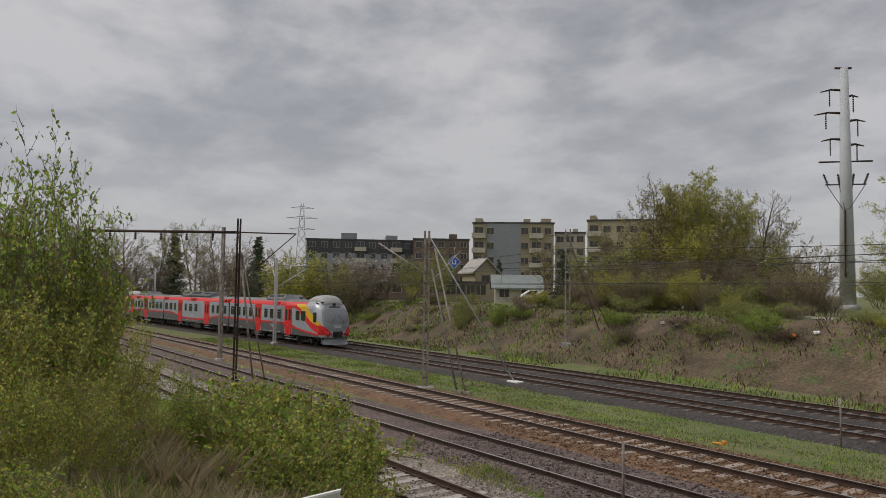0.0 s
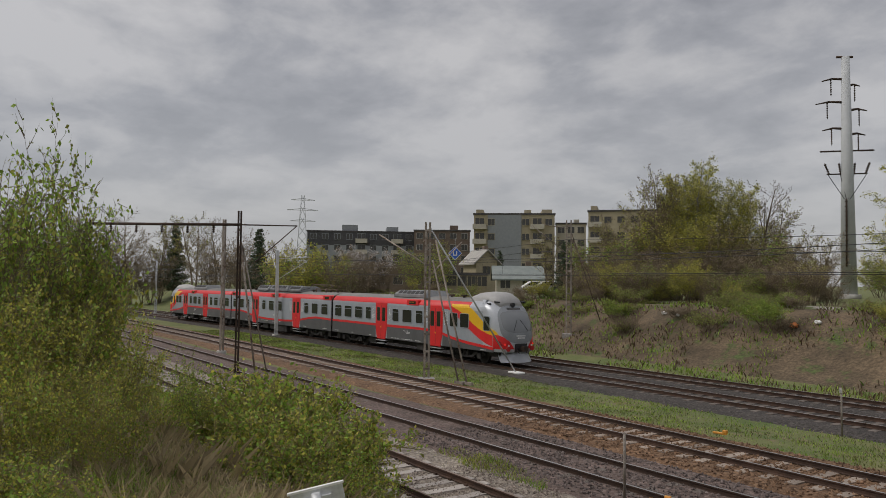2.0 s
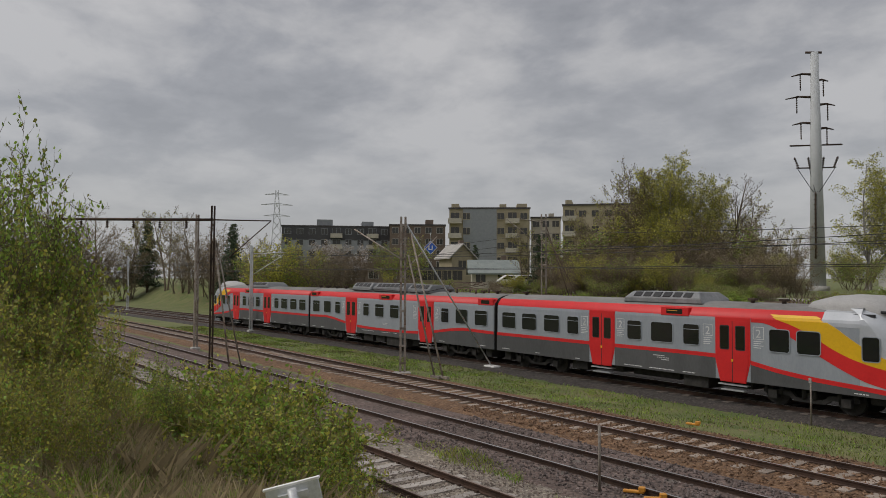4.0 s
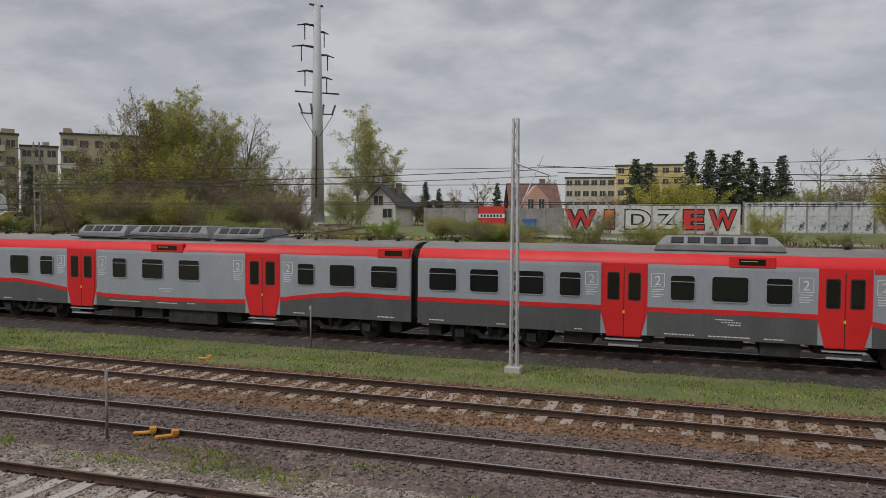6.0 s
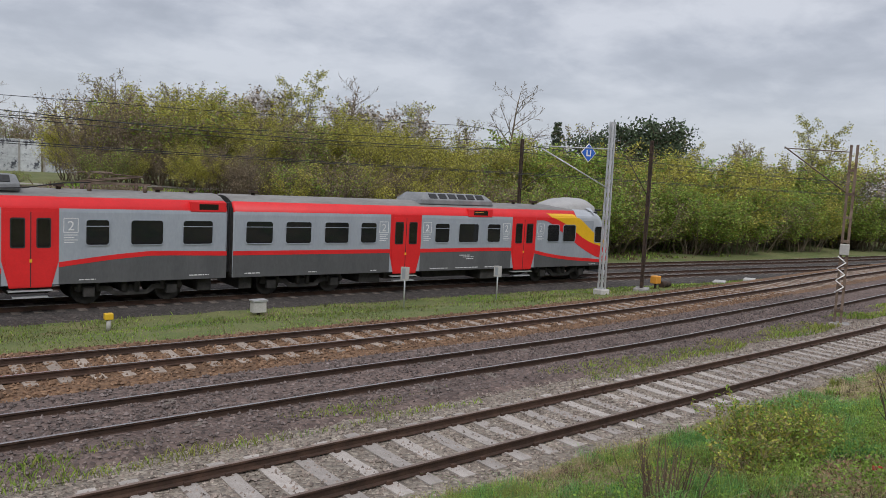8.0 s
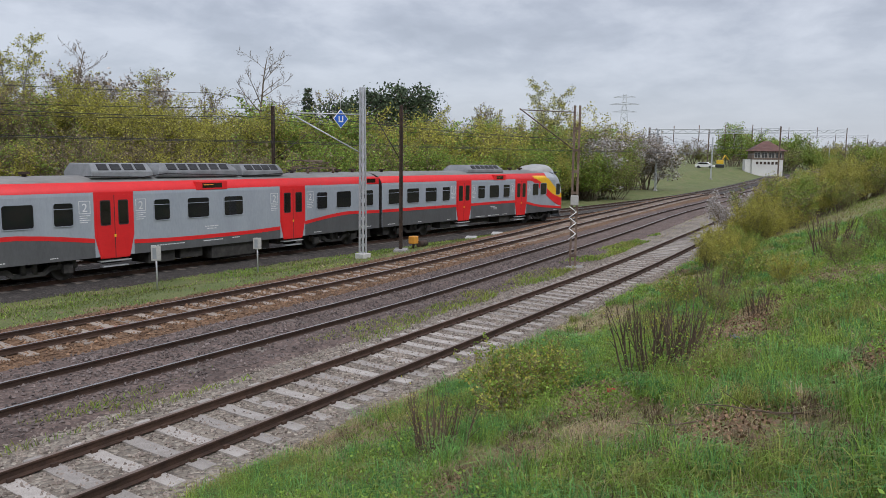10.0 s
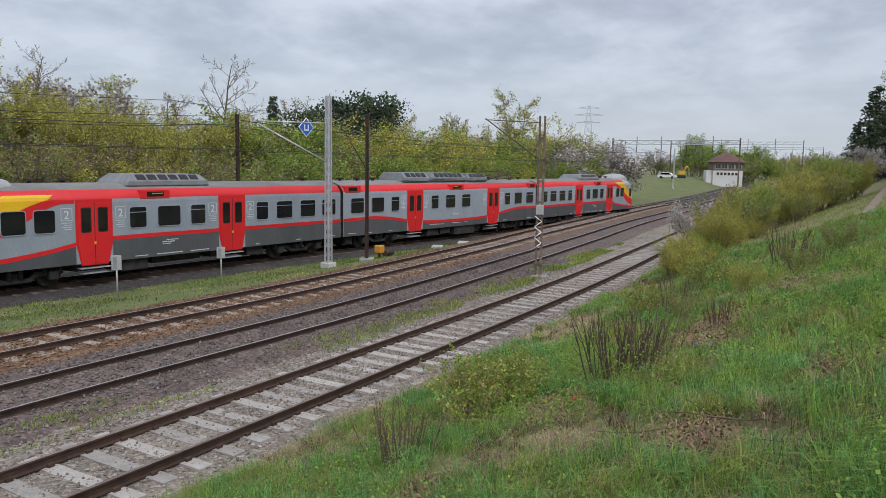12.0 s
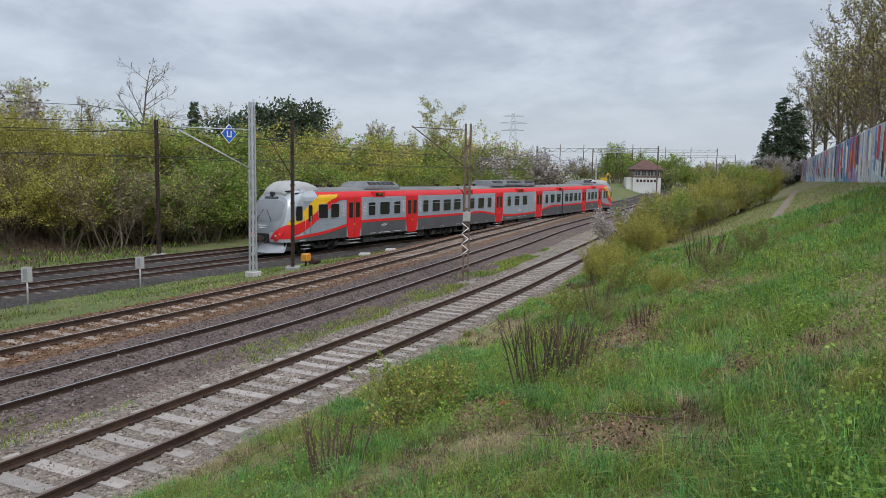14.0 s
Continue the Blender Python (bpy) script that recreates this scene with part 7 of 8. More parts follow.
def put(proto, x, y, size=1.0, z=None, wide=None, turn=None, group=""):
    """A plant on the ground; the first of a kind is the built one, the others are copies."""
    z = ground_z(x, y) - 0.05 if z is None else z
    m = pose(x, y, z, 0, 0, _prng.uniform(0, 360) if turn is None else turn) @ Matrix.Diagonal((wide or size, wide or size, size, 1.0))
    if proto.name not in _used:
        _used.add(proto.name)
        proto.matrix_basis = m
        ob = proto
    else:
        ob = copy_thing(proto, m @ Matrix.Diagonal((1 / proto.scale.x, 1 / proto.scale.y, 1 / proto.scale.z, 1.0)))
    if group:
        tagged(ob, group=group)
    return ob


def tops(proto, az, r, el, wide=1.0, group="", height={}):
    """A plant at a bearing and distance whose tip reaches the given elevation."""
    if proto.name not in height:
        height[proto.name] = max(v.co.z for c in proto.children for v in c.data.vertices) * 0.97
    p = polar(az, r)
    z = ground_z(p.x, p.y) - 0.05
    top = 4.386 + r * math.tan(radians(el))
    s = max(0.2, (top - z) / height[proto.name])
    return put(proto, p.x, p.y, s, z, s * wide, group=group)


def build_trees():
    # far left, behind the train
    g = "trees behind the main line"
    for az, r, el, p in ((-83.5, 120, 4.6, BARE2), (-81.5, 112, 4.4, BROWN), (-79.3, 108, 5.1, BARE), (-77.6, 112, 4.4, BARE2), (-76.4, 100, 4.2, SPRUCE), (-75.1, 112, 5.0, BARE2), (-73.6, 105, 4.6, BARE), (-72.2, 100, 4.0, BROWN), (-70.6, 110, 3.9, SPRUCE),
                         (-69.2, 95, 3.3, BARE2), (-67.6, 100, 2.9, OLIVE2), (-66.7, 98, 3.3, YELLOW), (-65.2, 100, 2.6, OLIVE2), (-63.8, 96, 2.5, BROWN), (-62.6, 102, 2.9, WHITE), (-61.3, 100, 2.3, BROWN), (-59.6, 110, 2.9, BARE2), (-58.2, 105, 3.3, OLIVE2), (-56.8, 112, 3.6, BARE2),
                         (-52.6, 140, 2.6, SPRUCE), (-48.8, 82, 4.0, BARE2), (-47.8, 80, 3.3, SPRUCE), (-85.5, 110, 4.0, BROWN), (-87.5, 110, 4.4, BARE2), (-80.3, 90, 2.4, BROWN), (-78.0, 92, 2.2, BROWN), (-74.0, 92, 2.3, BROWN), (-71.3, 90, 2.0, BROWN), (-68.4, 88, 1.6, BROWN)):
        tops(p, az, max(r, min(172, 41 / math.cos(radians(az)))), el, 1.15, g)
    # big group on the plateau
    g = "trees on the plateau"
    for az, r, el, p in ((-45.2, 84, 4.4, BARE2), (-43.9, 82, 5.3, BARE2), (-42.7, 86, 6.2, BARE), (-41.6, 80, 7.0, BARE2), (-40.8, 85, 8.2, BARE2), (-39.9, 82, 7.6, SPRING), (-38.8, 80, 9.0, SPRING), (-37.6, 84, 7.3, SPRING), (-36.6, 82, 6.8, BARE2), (-35.5, 84, 7.2, BARE2), (-34.6, 82, 7.4, BARE), (-33.6, 84, 6.2, BARE2), (-32.8, 88, 5.0, BARE2), (-31.6, 90, 4.2, BARE2), (-30.4, 92, 3.6, BARE2), (-44.6, 78, 4.4, OLIVE2), (-42.0, 78, 4.6, BROWN), (-40.2, 77, 5.0, OLIVE), (-38.0, 76, 5.4, OLIVE), (-36.8, 77, 4.8, BROWN), (-35.0, 77, 4.6, OLIVE2), (-33.2, 78, 4.0, BROWN), (-33.9, 74, 3.2, BROWN), (-36.2, 72, 3.0, BROWN), (-38.2, 72, 3.2, BROWN), (-40.4, 72, 3.2, BROWN), (-42.3, 72, 2.8, BROWN), (-44.4, 74, 2.6, BROWN), (-46.2, 74, 2.0, BROWN), (-31.0, 82, 2.4, BROWN),
                         (-26.9, 112, 2.6, YELLOW), (-25.6, 110, 8.3, SPRING), (-24.6, 112, 7.2, SPRING), (-23.4, 114, 5.8, SPRING), (-26.2, 100, 2.2, OLIVE2), (-22.3, 116, 2.7, BARE2), (-20.6, 118, 2.7, SPRUCE), (-19.6, 120, 2.2, SPRUCE), (-21.5, 115, 1.9, BROWN), (-18.2, 122, 2.3, BARE2), (-16.5, 112, 2.8, BARE2), (-15.2, 125, 2.6, SPRUCE), (-10.9, 120, 3.1, BARE2)):
        tops(p, az, r, el, 1.2 if p is not PINE else 0.9, g)
    rng = random.Random(52)
    for k in range(34):
        tops(rng.choice((BROWN, OLIVE2, BROWN, OLIVE)), -47 + 17.5 * (k + rng.random()) / 34, rng.uniform(62, 70), rng.uniform(0.3, 2.4), 1.3, g)
    for az, el, p in ((-41.2, 8.3, BARE2), (-40.3, 8.8, BARE2), (-38.4, 9.3, SPRING), (-37.9, 8.2, SPRING), (-39.3, 8.0, SPRING), (-35.8, 7.6, SPRING), (-34.9, 7.9, SPRING), (-36.9, 7.0, SPRING)):
        tops(p, az, 78, el, 0.9, g)
    # behind the lettered fence
    g = "trees behind the fence"
    for az, r, el, p in ((-5.0, 112, 4.3, SPRUCE), (-4.1, 116, 4.0, SPRUCE), (-3.0, 100, 3.4, YELLOW), (-1.9, 98, 3.2, YELLOW), (-1.2, 116, 4.7, SPRUCE), (0.1, 115, 4.8, SPRUCE), (1.1, 118, 4.5, SPRUCE), (1.9, 116, 4.7, SPRUCE), (2.9, 120, 4.2, SPRUCE), (4.8, 122, 4.3, SPRUCE), (3.8, 122, 3.6, SPRUCE), (6.9, 110, 4.7, BARE), (5.6, 98, 2.4, OLIVE2), (7.4, 96, 2.6, OLIVE2), (9.4, 100, 3.6, BARE2), (8.4, 92, 2.4, BROWN), (10.6, 92, 3.0, BROWN), (-8.8, 90, 1.6, BROWN), (-7.0, 96, 2.0, BROWN), (12.3, 98, 3.4, BARE2),
                         (-7.2, 66, 0.75, BROWN), (3.4, 55, 0.9, YELLOW), (-17.6, 68, -0.2, BROWN), (-9.4, 56, -0.4, BROWN)):
        tops(p, az, r, el, 1.45 if p is SPRUCE else 1.25, g)
    # long belt of bushes right of the fence
    g = "bushes along the line"
    belt = []
    rng = random.Random(9)
    kinds = (OLIVE, OLIVE, YELLOW, OLIVE2, BROWN, OLIVE)
    az = 11.8
    while az < 69:
        el = spline([(11, 3.3), (14.5, 5.1), (20, 5.0), (27, 5.1), (33, 4.6), (38, 3.9), (44, 3.6), (50, 3.2), (56, 3.0), (62, 2.5), (67, 1.9), (72, 1.4), (78, 1.5)], az)
        r = spline([(11, 58), (20, 56), (30, 56), (40, 58), (50, 66), (60, 82), (70, 110), (78, 150)], az) * rng.uniform(0.95, 1.1)
        k = rng.choice(kinds if az < 44 else (OLIVE, GREEN, GREEN, OLIVE2, YELLOW, BROWN))
        belt.append((az, r, el * rng.uniform(0.7, 1.12), k))
        az += rng.uniform(0.8, 1.3) * 56 / r
    az = 13.0
    while az < 70:
        r = spline([(11, 51), (20, 49), (30, 49), (40, 51), (50, 58), (60, 72), (70, 95)], az) * rng.uniform(0.98, 1.06)
        belt.append((az, r, spline([(11, 0.8), (20, 1.6), (30, 1.3), (40, 0.9), (55, 0.6), (70, 0.2)], az) * rng.uniform(0.5, 1.4), rng.choice((OLIVE, OLIVE2, YELLOW, BROWN) if az < 46 else (GREEN, OLIVE2, YELLOW, GREEN))))
        az += rng.uniform(1.3, 2.0) * 50 / r
    for az, r, el, p in belt:
        tops(p, az, r, el, 1.2, g)
    for az, r, el, p in ((14.9, 72, 6.1, BARE2), (17.0, 74, 5.7, OLIVE), (19.4, 72, 5.8, BARE2), (21.8, 74, 5.9, WHITE), (24.8, 72, 5.9, BARE2), (27.4, 70, 7.6, SPRING), (30.3, 70, 7.1, BARE), (31.6, 74, 5.6, BARE2), (33.4, 74, 5.6, WHITE), (34.6, 74, 5.3, BARE), (36.2, 72, 5.8, SPRING), (38.9, 76, 4.6, BARE2), (42.2, 66, 7.1, BARE), (45.6, 80, 4.2, BARE), (46.6, 82, 4.4, SPRUCE), (47.8, 84, 4.6, BARE2), (49.0, 80, 3.9, PINE), (51.2, 82, 4.8, PINE), (52.4, 84, 4.4, PINE), (53.8, 84, 5.2, PINE), (54.8, 86, 4.6, PINE), (56.2, 90, 4.0, SPRING), (58.8, 95, 3.6, BARE2), (60.6, 100, 3.6, BARE2), (62.2, 100, 3.2, OLIVE), (64.6, 98, 5.5, SPRING), (66.0, 104, 3.6, YELLOW), (66.8, 92, 1.6, WHITE), (67.9, 112, 2.7, OLIVE), (70.6, 118, 1.9, WHITE), (71.6, 120, 1.7, WHITE), (69.3, 125, 2.4, BARE2), (77.4, 240, 2.3, GREEN), (78.8, 250, 1.7, GREEN), (81.0, 260, 1.6, GREEN), (82.4, 300, 1.2, BARE2), (84.0, 320, 1.1, BARE2), (85.4, 330, 1.0, BARE2), (83.2, 420, 0.8, OLIVE2), (81.6, 420, 0.9, OLIVE2), (86.2, 420, 0.8, OLIVE2), (79.9, 400, 1.0, OLIVE2)):
        tops(p, az, r, el, 1.0 if p in (PINE, SPRUCE) else 1.2, g)
    # far hedges that close the view down the line
    g = "hedges down the line"
    az = 69.5
    while az < 87.5:
        tops(rng.choice((GREEN, OLIVE2, BROWN, OLIVE, BARE2, OLIVE2)), az, rng.uniform(245, 330), rng.uniform(0.5, 1.25), 1.6, g)
        az += rng.uniform(0.55, 0.95)
    # by the mural wall
    g = "trees by the painted wall"
    for az, r, el, p in ((87.6, 118, 3.0, SPRUCE), (88.5, 112, 5.2, SPRUCE), (89.4, 108, 4.8, SPRUCE), (88.6, 100, 1.6, WHITE)):
        tops(p, az, r, el, 1.5 if p is SPRUCE else 1.0, g)
    for az, r, el in ((90.3, 124, 6.5), (91.0, 119, 8.0), (91.6, 115, 9.5), (92.6, 88, 11.0), (93.4, 78, 12.0), (94.4, 68, 12.5), (95.4, 60, 13.0), (96.4, 54, 13.0), (92.2, 113, 8.0), (93.0, 96, 9.0), (94.2, 84, 10.0)):
        tops(BARE2, az, r, el, 0.95, g)
    for x, y, s in ((96, -3.5, 1.25), (88, -4.2, 1.5), (80, -4.6, 1.3), (72, -5.0, 1.5), (64, -5.6, 1.35), (57, -6.2, 1.2), (84, -6.5, 1.6), (68, -8, 1.6), (50, -7, 1.2)):
        put(BARE if s < 1.4 else BARE2, x, y - 3.5, s, 4.3, group=g)
    # hedge of shrubs along the edge of the near bank
    g = "shrubs along the bank"
    for k in range(44):
        u = (k + rng.random()) / 44
        az = 75.9 + 11.3 * u ** 0.9 + rng.uniform(-0.7, 1.4)
        tops(rng.choice((OLIVE2, YELLOW, OLIVE, GREEN, YELLOW, OLIVE)), az, 25 + 40 * u + rng.uniform(-2, 3), -4.6 + 6.6 * u ** 0.9 * (1.2 - 0.3 * u) + rng.uniform(-1.4, 0.5) * (1.3 - u), rng.uniform(0.8, 1.2), g)
    put(WHITE, 41.5, 9.0, 0.5, group=g)
    put(WHITE, 43.5, 8.7, 0.3, group=g)
    # close bushes on the camera's left
    g = "bushes on the near bank"
    for p, az, r, el, wide in (
            (NEAR_SPARSE, -87.6, 11.5, 11.2, 0.7), (NEAR_SPARSE, -85.4, 12.0, 11.8, 0.6), (NEAR_SPARSE, -83.4, 12.5, 9.2, 0.6), (NEAR_SPARSE, -82.6, 13.0, 8.6, 0.5), (NEAR_SPARSE, -89.5, 11.0, 10.5, 0.7),
            (NEAR_OLIVE, -88.4, 12, 5.2, 0.8), (NEAR_OLIVE, -86.0, 12, 4.8, 0.8), (NEAR_LEAFY, -84.2, 12.5, 3.6, 0.8), (NEAR_OLIVE, -82.6, 13, 3.0, 0.6), (NEAR_OLIVE, -81.2, 14, 1.0, 0.6), (NEAR_OLIVE, -79.8, 15, -1.6, 0.7), (NEAR_OLIVE, -78.4, 15, -4.0, 0.8),
            (NEAR_OLIVE, -87.0, 10.0, 0.5, 0.9), (NEAR_OLIVE, -83.5, 10.5, -0.5, 0.9), (NEAR_LEAFY, -88.5, 8.6, -3.5, 0.8), (NEAR_LEAFY, -85.5, 8.6, -5.5, 0.9), (NEAR_OLIVE, -82.0, 9.4, -5.0, 0.9), (NEAR_LEAFY, -80.2, 10.5, -6.5, 0.8),
            (NEAR_SPARSE, -76.0, 17, -4.2, 0.7), (NEAR_SPARSE, -74.6, 16, -4.6, 0.8), (NEAR_SPARSE, -75.4, 15, -6.0, 0.9), (NEAR_OLIVE, -73.4, 15, -6.8, 0.7),
            (NEAR_LOW, -71.2, 16.5, -5.8, 1.0), (NEAR_LOW, -69.8, 16, -6.2, 1.0), (NEAR_LOW, -68.4, 15.5, -6.8, 1.0), (NEAR_LOW, -67.0, 15, -7.6, 1.0), (NEAR_LOW, -65.6, 14.5, -8.8, 0.9), (NEAR_LOW, -64.2, 14, -10.6, 0.9),
            (NEAR_LOW, -70.4, 13.5, -8.6, 1.1), (NEAR_LOW, -68.2, 13, -9.6, 1.1), (NEAR_LOW, -66.2, 12.6, -11.4, 1.1), (NEAR_LOW, -64.8, 12.0, -13.2, 1.0), (NEAR_LOW, -87.0, 7.0, -11.0, 1.2), (NEAR_LOW, -83.5, 7.4, -12.5, 1.1)):
        tops(p, az, r, el, wide, g)
    g = "low growth on the near bank"
    for p, x, y, s in ((RODS, 9.3, 2.9, 0.9), (RODS, 9.7, 2.65, 0.85), (RODS, 6.7, 4.5, 0.75), (RODS, 17.5, 1.2, 0.5), (RODS, 18.4, 1.5, 0.55), (OLIVE2, 19.4, 1.0, 0.16), (OLIVE2, 17.0, 1.6, 0.13), (YELLOW, 15.6, 2.4, 0.12), (OLIVE2, 13.4, 3.0, 0.12), (RODS, 12.6, 4.2, 0.6), (RODS, 12.2, 2.2, 0.5), (NEAR_LOW, 8.4, 4.5, 0.42), (NEAR_LOW, 8.9, 4.2, 0.36), (NEAR_LOW, 12.0, 3.6, 0.22), (NEAR_LOW, 18.8, 3.8, 0.4), (NEAR_LOW, 16.2, 4.4, 0.35), (RODS, 15.4, 3.6, 0.8), (RODS, 21, 2.2, 1.0)):
        put(p, x, y, s, group=g)
    # scrub on the far bank
    g = "scrub on the far bank"
    for k in range(150):
        x, y = rng.uniform(-95, 12), 39.5 + 8.5 * rng.random() ** 0.7
        leafy = noise.noise((x * 0.09, y * 0.15, 71)) > (-0.15 if x < -28 else 0.1)
        if leafy or k % 3 == 0:
            put(rng.choice((GREEN, OLIVE2, OLIVE, OLIVE2, BROWN) if leafy else (BROWN, OLIVE2)), x, y, rng.uniform(0.12, 0.3) * (0.6 if not leafy else 1), wide=rng.uniform(0.22, 0.5), group=g)
    for p in PROTOS:
        if p.name not in _used:
            put(p, -60, -20, 1.0)


def blades(name, count, region, height, width, mats, label, seed, lean=0.5, keep=None, z_of=None, kind="stuff"):
    """Thin two-faced blades scattered over a stretch of ground."""
    r = np.random.RandomState(seed)
    xs, ys = r.uniform(region[0], region[1], count), r.uniform(region[2], region[3], count)
    verts, faces, index = [], [], []
    for x, y in zip(xs, ys):
        if keep and not keep(x, y, r):
            continue
        z = (z_of or ground_z)(x, y) - 0.03
        far = math.hypot(x, y)
        h = height * r.uniform(0.5, 1.4) * (0.7 + 0.6 * noise.noise((x * 0.8, y * 0.8, 11)))
        w = width * r.uniform(0.7, 1.3) * max(1.0, far / 16.0)
        a = r.uniform(0, 2 * math.pi)
        ca, sa = math.cos(a), math.sin(a)
        l = lean * h * r.uniform(0.2, 1.2)
        b = r.uniform(0, 2 * math.pi)
        n = len(verts)
        verts += [(x - ca * w, y - sa * w, z), (x + ca * w, y + sa * w, z), (x + ca * w * 0.7 + math.cos(b) * l * 0.4, y + sa * w * 0.7 + math.sin(b) * l * 0.4, z + h * 0.6), (x + math.cos(b) * l, y + math.sin(b) * l, z + h)]
        faces += [(n, n + 1, n + 2), (n, n + 2, n + 3)]
        m = 0 if len(mats) == 1 else int(r.random_sample() < 0.5 + 0.9 * noise.noise((x * 0.35, y * 0.35, 5))) * (len(mats) - 1)
        index += [m, m]
    ob = new(name, raw_mesh(name, verts, faces, *mats, index=index))
    return tagged(ob, label, "grass", kind=kind)


def tufts(name, centres, blades_each, height, width, mats, label, seed):
    """Tussocks: fine blades that fan out and bow over from one root, each tussock of one tint."""
    r = np.random.RandomState(seed)
    c = np.repeat(np.array(centres), blades_each, 0)
    n = len(c)
    tall = np.repeat(r.uniform(0.55, 1.35, len(centres)), blades_each) * height * r.uniform(0.5, 1.15, n)
    comb = np.repeat(r.uniform(0, 2 * np.pi, len(centres)), blades_each)
    a, out = comb + r.normal(0, 1.25, n), (0.25 + np.abs(r.normal(0, 0.62, n))) * tall
    way = np.stack([np.cos(a), np.sin(a), np.zeros(n)], 1)
    flat = np.stack([-np.sin(a), np.cos(a), np.zeros(n)], 1)
    b2, spread = r.uniform(0, 2 * np.pi, n), 0.55 * height * np.sqrt(r.uniform(0, 1, n))
    root = c + np.stack([np.cos(b2) * spread, np.sin(b2) * spread, np.zeros(n)], 1) - (0, 0, 0.03)
    w = (width * r.uniform(0.6, 1.4, n) * np.maximum(1.0, np.hypot(c[:, 0], c[:, 1]) / 11.0))[:, None]
    up = np.array((0, 0, 1.0))
    mid = root + way * (0.45 * out)[:, None] + up * (0.66 * tall)[:, None]
    tip = root + way * (1.3 * out)[:, None] + up * np.maximum(0.25 * tall, 0.92 * tall - 0.45 * out)[:, None]
    verts = np.stack([root - flat * w, root + flat * w, mid + flat * w * 0.8, mid - flat * w * 0.8, tip], 1).reshape(-1, 3)
    faces, index = [], []
    tint = np.repeat([int((0.5 + 0.9 * noise.noise((x * 0.7, y * 0.7, 77)) + r.normal(0, 0.22)) * len(mats)) for x, y, _ in centres], blades_each)
    tint = np.clip(tint, 0, len(mats) - 1).tolist()
    for k in range(n):
        b = 5 * k
        faces += [(b, b + 1, b + 2, b + 3), (b + 3, b + 2, b + 4)]
        index += [tint[k], tint[k]]
    return tagged(new(name, raw_mesh(name, verts.tolist(), faces, *mats, index=index)), label, "grass", kind="stuff")


def worn(x, y):
    """Hollows of the bank where only litter and straw lie."""
    return min(math.hypot((x - a) / c, (y - b) / d) for a, b, c, d in ((11.4, 2.25, 2.3, 0.5), (5.8, 1.25, 0.5, 0.2), (8.3, 3.3, 0.8, 0.3), (16.5, 1.6, 2.4, 0.5), (7.6, 0.3, 0.5, 0.16), (5.2, 3.3, 0.35, 0.2))) + 0.4 * noise.noise((x * 1.5, y * 1.5, 8)) < 1.0


